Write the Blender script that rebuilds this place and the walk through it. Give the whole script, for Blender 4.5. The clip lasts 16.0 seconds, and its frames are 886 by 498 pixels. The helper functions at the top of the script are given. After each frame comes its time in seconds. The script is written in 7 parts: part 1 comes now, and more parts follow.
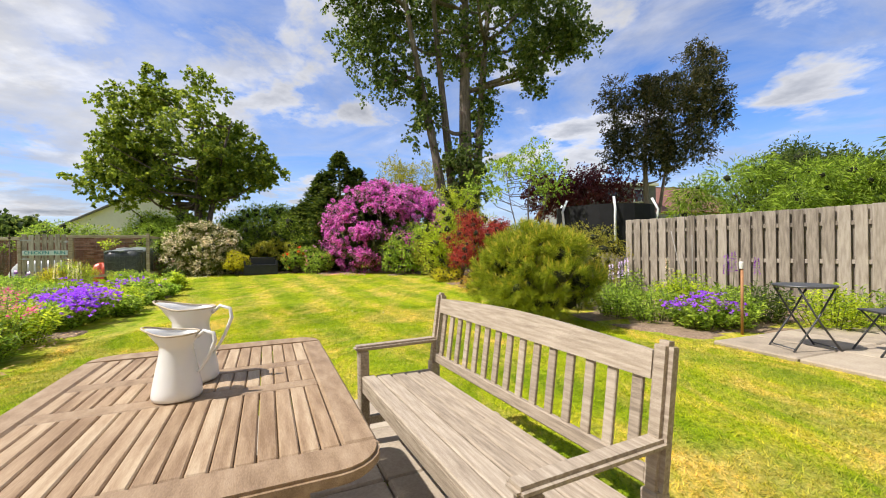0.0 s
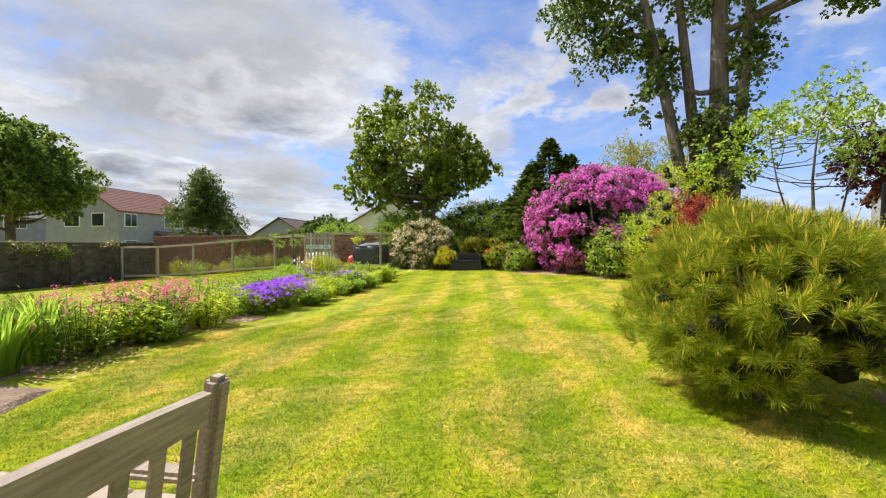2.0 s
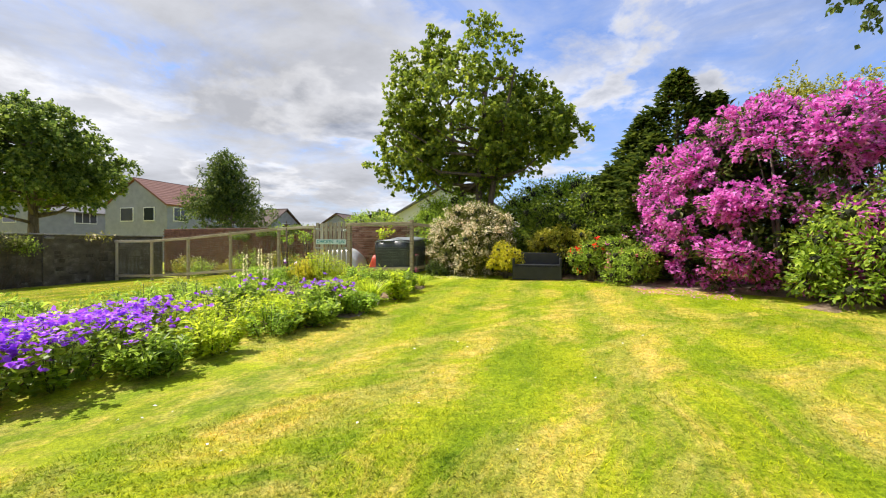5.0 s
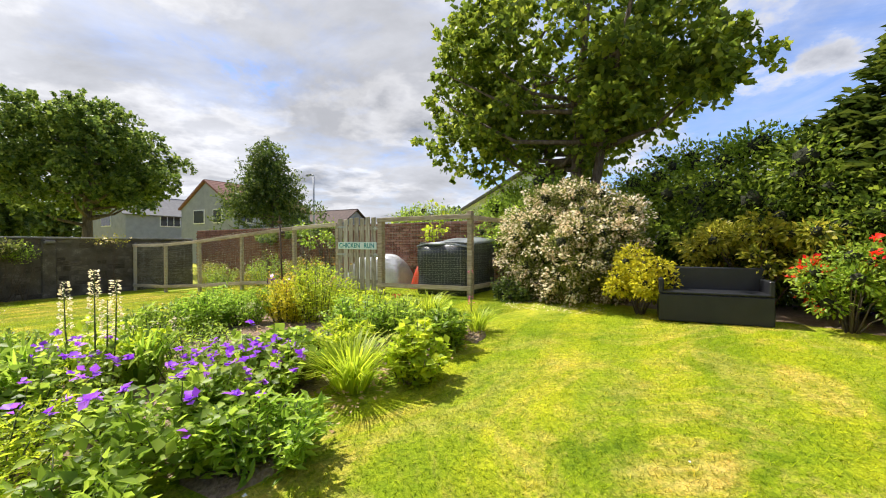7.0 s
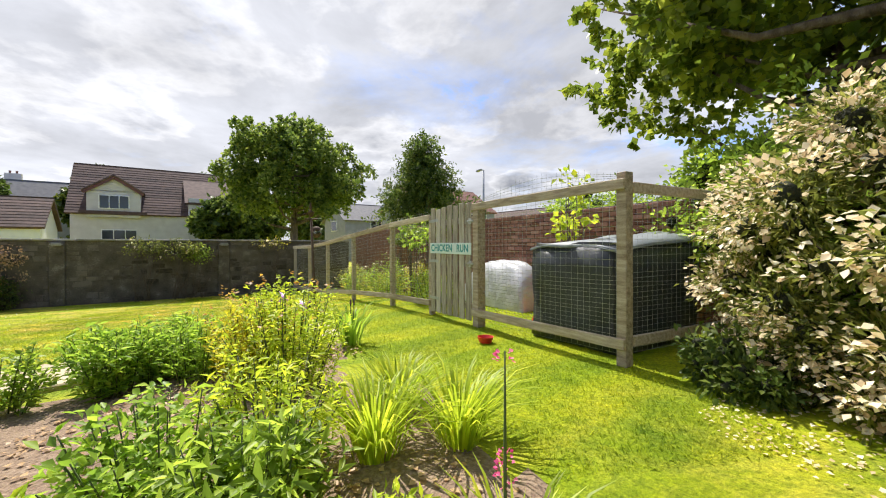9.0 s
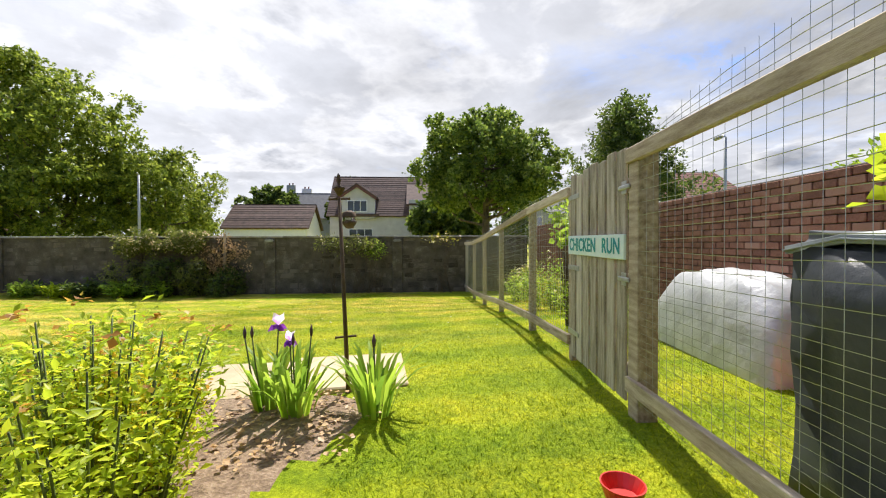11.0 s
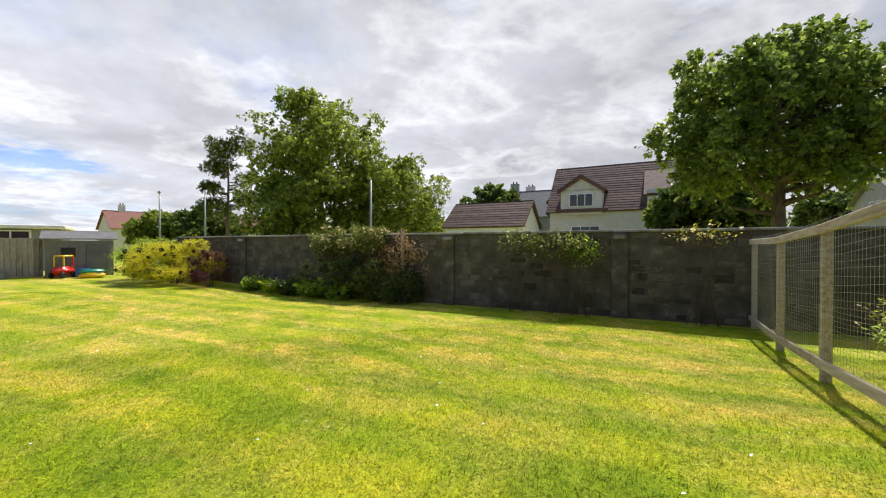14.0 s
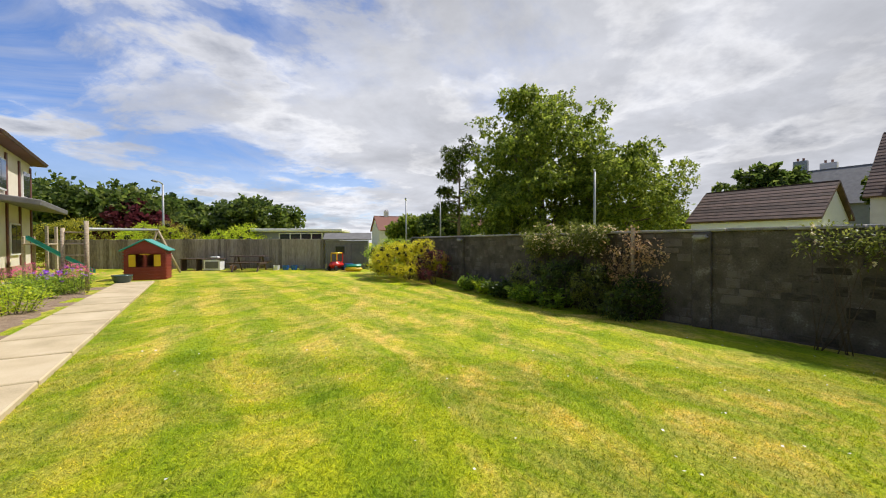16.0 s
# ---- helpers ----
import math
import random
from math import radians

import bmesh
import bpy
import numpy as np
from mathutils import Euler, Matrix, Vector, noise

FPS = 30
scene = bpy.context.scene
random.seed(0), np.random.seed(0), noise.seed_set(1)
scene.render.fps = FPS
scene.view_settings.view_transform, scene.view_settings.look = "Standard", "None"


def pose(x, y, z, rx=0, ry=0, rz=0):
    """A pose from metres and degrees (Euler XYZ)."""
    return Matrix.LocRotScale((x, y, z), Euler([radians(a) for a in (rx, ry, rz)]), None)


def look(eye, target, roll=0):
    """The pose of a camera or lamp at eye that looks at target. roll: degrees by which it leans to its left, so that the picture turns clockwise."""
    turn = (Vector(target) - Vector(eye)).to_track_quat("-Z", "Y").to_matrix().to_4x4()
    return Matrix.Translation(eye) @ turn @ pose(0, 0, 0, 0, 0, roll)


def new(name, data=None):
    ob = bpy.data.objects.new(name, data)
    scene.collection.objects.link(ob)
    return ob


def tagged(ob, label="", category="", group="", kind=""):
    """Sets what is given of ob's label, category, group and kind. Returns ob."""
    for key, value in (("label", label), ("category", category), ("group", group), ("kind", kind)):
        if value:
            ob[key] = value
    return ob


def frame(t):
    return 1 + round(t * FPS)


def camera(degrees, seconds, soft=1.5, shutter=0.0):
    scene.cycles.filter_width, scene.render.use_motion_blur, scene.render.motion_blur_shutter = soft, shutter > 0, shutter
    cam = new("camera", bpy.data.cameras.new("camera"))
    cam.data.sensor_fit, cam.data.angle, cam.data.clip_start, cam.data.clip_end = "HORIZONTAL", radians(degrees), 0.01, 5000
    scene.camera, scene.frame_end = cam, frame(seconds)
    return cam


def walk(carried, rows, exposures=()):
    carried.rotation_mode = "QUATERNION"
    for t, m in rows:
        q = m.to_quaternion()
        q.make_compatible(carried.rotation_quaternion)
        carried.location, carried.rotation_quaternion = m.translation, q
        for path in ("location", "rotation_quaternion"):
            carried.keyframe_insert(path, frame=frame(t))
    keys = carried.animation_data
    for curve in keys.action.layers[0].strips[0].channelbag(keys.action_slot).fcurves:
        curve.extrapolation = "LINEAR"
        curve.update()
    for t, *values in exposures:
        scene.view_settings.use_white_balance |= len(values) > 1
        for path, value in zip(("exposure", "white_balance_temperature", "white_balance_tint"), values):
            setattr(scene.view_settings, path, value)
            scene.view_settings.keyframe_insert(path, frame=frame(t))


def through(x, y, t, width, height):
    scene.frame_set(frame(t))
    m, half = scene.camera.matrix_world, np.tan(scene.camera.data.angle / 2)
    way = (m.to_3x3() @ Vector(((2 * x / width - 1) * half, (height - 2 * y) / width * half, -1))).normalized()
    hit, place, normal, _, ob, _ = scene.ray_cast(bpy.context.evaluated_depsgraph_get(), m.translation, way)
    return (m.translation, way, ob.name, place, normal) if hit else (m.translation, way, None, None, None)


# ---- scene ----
cam = camera(95.5, 16.0, 1.1)
PATH = [
    (0, (0.475, -0.207, 1.232), (0.442, 1.793, 1.23), -0.8),
    (0.5, (0.946, 0.21, 1.264), (0.574, 2.175, 1.261), -0.6),
    (1, (1.348, 0.631, 1.321), (0.66, 2.509, 1.313), -0.7),
    (1.5, (1.57, 1.23, 1.337), (0.613, 2.987, 1.324), -0.6),
    (2, (1.658, 1.936, 1.316), (0.499, 3.566, 1.297), -0.3),
    (2.5, (1.528, 2.691, 1.257), (0.245, 4.224, 1.232), 0.0),
    (3, (1.161, 3.506, 1.215), (-0.19, 4.98, 1.183), 0.1),
    (3.5, (0.671, 4.31, 1.2), (-0.715, 5.751, 1.167), 0.1),
    (6, (-3.126, 8.608, 1.208), (-4.618, 9.94, 1.191), 0.0),
    (6.5, (-3.974, 9.442, 1.283), (-5.547, 10.678, 1.256), -0.3),
    (7, (-4.766, 10.158, 1.302), (-6.431, 11.265, 1.279), -0.1),
    (7.5, (-5.527, 10.904, 1.318), (-7.3, 11.829, 1.293), -0.4),
    (8, (-6.228, 11.604, 1.296), (-8.099, 12.311, 1.281), -0.3),
    (8.5, (-6.935, 12.339, 1.314), (-8.883, 12.793, 1.301), -0.1),
    (9, (-7.624, 13.055, 1.309), (-9.616, 13.232, 1.295), -0.2),
    (11.5, (-11.081, 13.995, 1.294), (-12.787, 12.952, 1.264), -0.1),
    (12, (-11.874, 13.635, 1.256), (-13.478, 12.44, 1.228), -0.0),
    (12.5, (-12.557, 13.223, 1.233), (-14.058, 11.901, 1.207), -0.1),
    (13, (-13.122, 12.813, 1.237), (-14.508, 11.372, 1.211), -0.2),
    (13.5, (-13.549, 12.46, 1.25), (-14.798, 10.899, 1.223), -0.1),
    (14, (-13.904, 12.117, 1.264), (-14.985, 10.435, 1.237), -0.1),
    (14.5, (-14.144, 11.798, 1.266), (-15.023, 10.002, 1.239), -0.1),
    (15, (-14.36, 11.481, 1.259), (-14.993, 9.584, 1.231), -0.1),
    (15.5, (-14.483, 11.15, 1.271), (-14.838, 9.182, 1.242), -0.2),
    (16, (-14.549, 10.869, 1.32), (-14.608, 8.87, 1.286), -0.2),
]
walk(cam, [(t, look(eye, target, roll)) for t, eye, target, roll in PATH], [(0.0, 0.30, 6380.0, 13.0), (3.5, 0.38, 6380.0, 13.0), (8.5, 0.50, 6380.0, 13.0), (12.5, 0.38, 6380.0, 13.0), (14.5, 0.10, 6380.0, 13.0), (16.0, 0.0, 6380.0, 13.0)])

# ---- ground rules ----
def smooth(a):
    a = min(1.0, max(0.0, a))
    return a * a * (3 - 2 * a)


def ground_z(x, y):
    """The garden rises to its far corner and falls towards the stone wall."""
    d = (x + 22.6) * 0.870 + (y - 9.0) * 0.493
    return 0.30 * smooth((y - 9) / 8.5) * smooth((x + 24) / 8) - 0.33 * (1 - smooth(d / 8)) * smooth((y + 9) / 10)


# ---- world and sun ----
SUN_UP, SUN_FROM = 56.0, (-0.945, -0.325)
world = bpy.data.worlds.new("sky")
scene.world = world
world.use_nodes = True
wn, wl = world.node_tree.nodes, world.node_tree.links
wn.clear()
w_out, w_bg = wn.new("ShaderNodeOutputWorld"), wn.new("ShaderNodeBackground")
w_sky = wn.new("ShaderNodeTexSky")
w_sky.sky_type, w_sky.sun_disc = "NISHITA", False
w_sky.sun_elevation = radians(SUN_UP)
w_sky.sun_rotation = math.atan2(SUN_FROM[0], SUN_FROM[1])
w_sky.ozone_density, w_sky.dust_density = 2.5, 0.4
w_co = wn.new("ShaderNodeTexCoord")
w_sep = wn.new("ShaderNodeSeparateXYZ")
wl.new(w_co.outputs["Generated"], w_sep.inputs[0])


def w_math(op, a, b=None, c=None):
    n = wn.new("ShaderNodeMath")
    n.operation = op
    for i, v in enumerate((a, b, c)):
        if v is None:
            continue
        if isinstance(v, (int, float)):
            n.inputs[i].default_value = v
        else:
            wl.new(v, n.inputs[i])
    return n.outputs[0]


# Cloud sheet: directions are laid on a flat layer overhead.
lift = w_math("ADD", w_math("MAXIMUM", w_sep.outputs[2], 0.0), 0.16)
cu, cv = w_math("DIVIDE", w_sep.outputs[0], lift), w_math("DIVIDE", w_sep.outputs[1], lift)
w_xyz = wn.new("ShaderNodeCombineXYZ")
wl.new(cu, w_xyz.inputs[0]), wl.new(cv, w_xyz.inputs[1])


def w_noise(scale, detail, rough, shift, dist=0.0):
    n = wn.new("ShaderNodeTexNoise")
    n.inputs["Scale"].default_value, n.inputs["Detail"].default_value = scale, detail
    n.inputs["Roughness"].default_value, n.inputs["Distortion"].default_value = rough, dist
    m = wn.new("ShaderNodeMapping")
    m.inputs["Location"].default_value = shift
    wl.new(w_xyz.outputs[0], m.inputs[0]), wl.new(m.outputs[0], n.inputs[0])
    return n.outputs["Fac"]


def w_ramp(v, stops):
    r = wn.new("ShaderNodeValToRGB")
    els = r.color_ramp.elements
    while len(els) < len(stops):
        els.new(0.5)
    for e, (p, c) in zip(els, stops):
        e.position, e.color = p, (*c, 1) if isinstance(c, tuple) else (c, c, c, 1)
    wl.new(v, r.inputs[0])
    return r.outputs[0]


big = w_noise(0.85, 12, 0.62, (3.1, 1.7, 0.0), 0.25)
west = w_math("MULTIPLY", w_math("SUBTRACT", w_math("MULTIPLY", w_sep.outputs[0], -0.8), w_math("MULTIPLY", w_sep.outputs[1], 0.50)), 0.27)
mass = w_math("ADD", big, west)
cover = w_ramp(mass, [(0.47, 0.0), (0.55, 0.8), (0.64, 1.0)])
thin = w_ramp(w_noise(1.1, 7, 0.62, (7.7, 2.2, 1.0), 1.2), [(0.38, 0.0), (0.72, 0.75)])
veil = w_math("MAXIMUM", cover, thin)
low = w_ramp(w_sep.outputs[2], [(0.0, 0.8), (0.24, 0.0)])
veil = w_math("MAXIMUM", veil, low)
# separate puffs: their thin rims are brightest, their thick bellies grey
puff = w_noise(1.55, 12, 0.56, (5.3, 0.4, 2.0), 0.15)
veil = w_math("MAXIMUM", veil, w_ramp(puff, [(0.53, 0.0), (0.60, 0.95)]))
sheet = w_ramp(w_noise(1.2, 10, 0.6, (3.9, 2.3, 0.0), 0.3), [(0.34, 0.78), (0.5, 1.0), (0.64, 1.2)])
tone = w_ramp(puff, [(0.30, (4.5, 4.68, 4.95)), (0.50, (4.9, 5.05, 5.3)), (0.56, (6.2, 6.3, 6.4)), (0.61, (5.3, 5.42, 5.6)), (0.70, (3.1, 3.28, 3.6))])
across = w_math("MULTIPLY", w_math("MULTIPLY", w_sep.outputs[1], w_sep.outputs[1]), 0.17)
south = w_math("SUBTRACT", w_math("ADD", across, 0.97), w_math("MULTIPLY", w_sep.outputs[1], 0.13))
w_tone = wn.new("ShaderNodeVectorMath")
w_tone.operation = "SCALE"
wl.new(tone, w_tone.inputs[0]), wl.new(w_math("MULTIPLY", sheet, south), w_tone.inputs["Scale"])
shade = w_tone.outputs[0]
w_mix = wn.new("ShaderNodeMix")
w_mix.data_type = "RGBA"
wl.new(veil, w_mix.inputs["Factor"])
w_gain = wn.new("ShaderNodeMix")
w_gain.data_type, w_gain.blend_type = "RGBA", "MULTIPLY"
w_gain.inputs["Factor"].default_value = 1.0
w_gain.inputs["B"].default_value = (0.80, 1.08, 1.50, 1)
wl.new(w_sky.outputs[0], w_gain.inputs["A"])
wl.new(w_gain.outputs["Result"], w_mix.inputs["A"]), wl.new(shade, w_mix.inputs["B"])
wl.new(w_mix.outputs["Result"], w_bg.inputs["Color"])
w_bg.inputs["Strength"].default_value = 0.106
wl.new(w_bg.outputs[0], w_out.inputs[0])

sun = new("sun", bpy.data.lights.new("sun", "SUN"))
sun.data.energy, sun.data.angle, sun.data.color = 5.0, radians(0.6), (1.0, 0.95, 0.86)
flat = math.hypot(*SUN_FROM)
s_dir = Vector((SUN_FROM[0] / flat * math.cos(radians(SUN_UP)), SUN_FROM[1] / flat * math.cos(radians(SUN_UP)), math.sin(radians(SUN_UP))))
sun.matrix_world = look(s_dir * 60, (0, 0, 0))


# ---- materials ----
def ramp_set(node, stops):
    els = node.color_ramp.elements
    while len(els) < len(stops):
        els.new(0.5)
    for e, (p, c) in zip(els, stops):
        e.position, e.color = p, (*c, 1)


def surface(name, stops, scale=4.0, fine=60.0, rough=0.8, bump=0.3, stretch=(1, 1, 1), metal=0.0, wear=0.35, per_piece=0.0, depth=0.01):
    """A painted, wooden, stone or earthen surface: a coarse and a fine noise mix the given colours, and the fine one makes relief."""
    m = bpy.data.materials.new(name)
    m.use_nodes = True
    nt = m.node_tree
    n, l = nt.nodes, nt.links
    b = n["Principled BSDF"]
    co, mp = n.new("ShaderNodeTexCoord"), n.new("ShaderNodeMapping")
    mp.inputs["Scale"].default_value = stretch
    l.new(co.outputs["Object"], mp.inputs[0])
    a, f = n.new("ShaderNodeTexNoise"), n.new("ShaderNodeTexNoise")
    a.inputs["Scale"].default_value, a.inputs["Detail"].default_value = scale, 6
    f.inputs["Scale"].default_value, f.inputs["Detail"].default_value = fine, 5
    if per_piece:
        oi = n.new("ShaderNodeObjectInfo")
        ad = n.new("ShaderNodeVectorMath")
        ad.operation = "MULTIPLY_ADD"
        ad.inputs[1].default_value = (17, 17, 17)
        l.new(oi.outputs["Random"], ad.inputs[0]), l.new(mp.outputs[0], ad.inputs[2])
        src = ad.outputs[0]
    else:
        src = mp.outputs[0]
    l.new(src, a.inputs[0]), l.new(src, f.inputs[0])
    mx = n.new("ShaderNodeMix")
    mx.inputs["Factor"].default_value = wear
    l.new(a.outputs["Fac"], mx.inputs["A"]), l.new(f.outputs["Fac"], mx.inputs["B"])
    last = mx.outputs["Result"]
    if per_piece:
        sh = n.new("ShaderNodeMath")
        sh.operation = "MULTIPLY_ADD"
        sh.inputs[1].default_value = per_piece
        l.new(oi.outputs["Random"], sh.inputs[0])
        s2 = n.new("ShaderNodeMath")
        s2.operation = "SUBTRACT"
        s2.inputs[1].default_value = per_piece / 2
        l.new(last, s2.inputs[0]), l.new(s2.outputs[0], sh.inputs[2])
        last = sh.outputs[0]
    r = n.new("ShaderNodeValToRGB")
    k = len(stops)
    ramp_set(r, [(0.3 + 0.4 * i / max(1, k - 1), c) for i, c in enumerate(stops)])
    l.new(last, r.inputs[0]), l.new(r.outputs[0], b.inputs["Base Color"])
    b.inputs["Roughness"].default_value, b.inputs["Metallic"].default_value = rough, metal
    if bump:
        bp = n.new("ShaderNodeBump")
        bp.inputs["Strength"].default_value, bp.inputs["Distance"].default_value = bump, depth
        l.new(mx.outputs["Result"], bp.inputs["Height"]), l.new(bp.outputs[0], b.inputs["Normal"])
    return m


def leaf(name, stops, rough=0.45, through=0.42, gloss=0.25, patch=0.0):
    """Leaves or petals: colour by leaf and by clump, with light passing through."""
    m = bpy.data.materials.new(name)
    m.use_nodes = True
    n, l = m.node_tree.nodes, m.node_tree.links
    b, out = n["Principled BSDF"], n["Material Output"]
    g = n.new("ShaderNodeNewGeometry")
    co, no = n.new("ShaderNodeTexCoord"), n.new("ShaderNodeTexNoise")
    no.inputs["Scale"].default_value, no.inputs["Detail"].default_value = 1.6, 3
    l.new(co.outputs["Object"], no.inputs[0])
    mx = n.new("ShaderNodeMix")
    mx.inputs["Factor"].default_value = 0.35 + patch
    l.new(g.outputs["Random Per Island"], mx.inputs["A"]), l.new(no.outputs["Fac"], mx.inputs["B"])
    r = n.new("ShaderNodeValToRGB")
    k = len(stops)
    ramp_set(r, [(0.15 + 0.7 * i / max(1, k - 1), tuple(min(0.9, q * v) for q, v in zip((1.5, 1.42, 1.3), c))) for i, c in enumerate(stops)])
    l.new(mx.outputs["Result"], r.inputs[0]), l.new(r.outputs[0], b.inputs["Base Color"])
    b.inputs["Roughness"].default_value = rough
    b.inputs["Specular IOR Level"].default_value = gloss
    t, sh = n.new("ShaderNodeBsdfTranslucent"), n.new("ShaderNodeMixShader")
    hs = n.new("ShaderNodeHueSaturation")
    hs.inputs["Value"].default_value = 2.1
    l.new(r.outputs[0], hs.inputs["Color"]), l.new(hs.outputs[0], t.inputs["Color"])
    sh.inputs[0].default_value = through
    l.new(b.outputs[0], sh.inputs[1]), l.new(t.outputs[0], sh.inputs[2]), l.new(sh.outputs[0], out.inputs[0])
    return m


def turf(name, blades):
    """Mown lawn: green, with mowing stripes and scorched straw-coloured patches."""
    m = bpy.data.materials.new(name)
    m.use_nodes = True
    n, l = m.node_tree.nodes, m.node_tree.links
    b, out = n["Principled BSDF"], n["Material Output"]
    co = n.new("ShaderNodeTexCoord")

    def noise_at(scale, detail, dist=0.0, stretch=(1, 1, 1), rough=0.55):
        mp, no = n.new("ShaderNodeMapping"), n.new("ShaderNodeTexNoise")
        mp.inputs["Scale"].default_value = stretch
        mp.inputs["Rotation"].default_value = (0, 0, radians(-30))
        l.new(co.outputs["Object"], mp.inputs[0]), l.new(mp.outputs[0], no.inputs[0])
        no.inputs["Scale"].default_value, no.inputs["Detail"].default_value = scale, detail
        no.inputs["Distortion"].default_value, no.inputs["Roughness"].default_value = dist, rough
        return no.outputs["Fac"]

    def ramp(v, stops):
        r = n.new("ShaderNodeValToRGB")
        ramp_set(r, stops)
        l.new(v, r.inputs[0])
        return r.outputs[0]

    def mix(f, a, c, blend="MIX"):
        k = n.new("ShaderNodeMix")
        k.data_type, k.blend_type = "RGBA", blend
        if isinstance(f, float):
            k.inputs["Factor"].default_value = f
        else:
            l.new(f, k.inputs["Factor"])
        l.new(a, k.inputs["A"]), l.new(c, k.inputs["B"])
        return k.outputs["Result"]

    green = ramp(noise_at(0.9, 6), [(0.3, (0.19, 0.25, 0.006)), (0.5, (0.295, 0.345, 0.008)), (0.7, (0.385, 0.40, 0.014))])
    straw = ramp(noise_at(9.0, 4), [(0.3, (0.46, 0.34, 0.055)), (0.7, (0.63, 0.475, 0.15))])
    dry = ramp(noise_at(0.8, 10, 1.2, (1.0, 0.6, 1), 0.78), [(0.46, (0, 0, 0)), (0.53, (0.5, 0.5, 0.5)), (0.62, (1, 1, 1))])
    away = n.new("ShaderNodeVectorMath")
    away.operation = "DISTANCE"
    away.inputs[1].default_value = (-12.5, 13.0, 0)
    l.new(co.outputs["Object"], away.inputs[0])
    near = n.new("ShaderNodeMapRange")
    near.inputs["From Min"].default_value, near.inputs["From Max"].default_value = 2.0, 7.0
    near.inputs["To Min"].default_value = 0.05
    l.new(away.outputs["Value"], near.inputs["Value"])
    less = n.new("ShaderNodeMath")
    less.operation = "MULTIPLY"
    l.new(dry, less.inputs[0]), l.new(near.outputs[0], less.inputs[1])
    col = mix(less.outputs[0], green, straw)
    lush = ramp(noise_at(2.6, 8, 0.8, (1, 0.7, 1), 0.75), [(0.30, (0.55, 0.70, 0.5)), (0.42, (0.93, 0.98, 0.9)), (0.64, (1.16, 1.10, 1.10))])
    col = mix(1.0, col, lush, "MULTIPLY")
    knots = ramp(noise_at(11.0, 5, 0.8, (1, 0.8, 1), 0.7), [(0.34, (0.70, 0.78, 0.66)), (0.48, (0.98, 1.0, 0.96)), (0.64, (1.18, 1.14, 1.12))])
    col = mix(1.0, col, knots, "MULTIPLY")
    wave = n.new("ShaderNodeTexWave")
    wm = n.new("ShaderNodeMapping")
    wm.inputs["Rotation"].default_value = (0, 0, radians(-31))
    l.new(co.outputs["Object"], wm.inputs[0]), l.new(wm.outputs[0], wave.inputs[0])
    wave.inputs["Scale"].default_value, wave.inputs["Distortion"].default_value, wave.inputs["Detail Scale"].default_value = 0.32, 1.2, 0.6
    stripe = ramp(wave.outputs["Fac"], [(0.3, (0.86, 0.94, 0.84)), (0.7, (1.14, 1.09, 1.08))])
    col = mix(1.0, col, stripe, "MULTIPLY")
    if blades:
        g = n.new("ShaderNodeNewGeometry")
        tone = ramp(g.outputs["Random Per Island"], [(0.0, (0.6, 0.68, 0.4)), (0.55, (1.05, 1.1, 0.85)), (1.0, (1.8, 1.66, 1.4))])
    else:
        tone = ramp(noise_at(34.0, 8, 0.3, (1, 1, 1), 0.78), [(0.32, (0.45, 0.52, 0.42)), (0.5, (1.0, 1.04, 0.96)), (0.68, (1.55, 1.46, 1.42))])
    col = mix(1.0, col, tone, "MULTIPLY")
    l.new(col, b.inputs["Base Color"])
    b.inputs["Roughness"].default_value = 0.75
    b.inputs["Specular IOR Level"].default_value = 0.15
    if blades:
        t, sh = n.new("ShaderNodeBsdfTranslucent"), n.new("ShaderNodeMixShader")
        l.new(col, t.inputs["Color"])
        sh.inputs[0].default_value = 0.4
        l.new(b.outputs[0], sh.inputs[1]), l.new(t.outputs[0], sh.inputs[2]), l.new(sh.outputs[0], out.inputs[0])
    else:
        bp = n.new("ShaderNodeBump")
        bp.inputs["Strength"].default_value, bp.inputs["Distance"].default_value = 0.9, 0.03
        l.new(noise_at(45.0, 6, 0.0, (1, 1, 1), 0.7), bp.inputs["Height"]), l.new(bp.outputs[0], b.inputs["Normal"])
    return m


M_LAWN, M_BLADE = turf("lawn", False), turf("grass_blades", True)
M_SOIL = surface("soil", [(0.12, 0.078, 0.05), (0.26, 0.18, 0.115), (0.41, 0.31, 0.215)], 6, 40, 0.95, 1.0, depth=0.04, wear=0.6)
M_SLAB = surface("concrete_slab", [(0.37, 0.295, 0.175), (0.51, 0.41, 0.255), (0.60, 0.495, 0.33)], 2.2, 90, 0.85, 0.25, per_piece=0.12)
M_PATIO = surface("patio_stone", [(0.24, 0.20, 0.15), (0.38, 0.31, 0.23), (0.48, 0.41, 0.31)], 3.0, 60, 0.88, 0.4, per_piece=0.15)
M_TEAK = surface("weathered_teak", [(0.22, 0.135, 0.07), (0.36, 0.245, 0.145), (0.50, 0.38, 0.245)], 5, 50, 0.62, 0.25, (1, 8, 8), per_piece=0.22)
M_TEAKX = surface("weathered_teak_frame", [(0.19, 0.12, 0.065), (0.31, 0.21, 0.125), (0.42, 0.31, 0.20)], 5, 50, 0.62, 0.25, (2, 6, 8), per_piece=0.1)
M_BENCH = surface("silvered_bench_wood", [(0.21, 0.165, 0.12), (0.37, 0.30, 0.225), (0.52, 0.44, 0.345)], 7, 90, 0.75, 0.4, (1.0, 12, 12), per_piece=0.14)
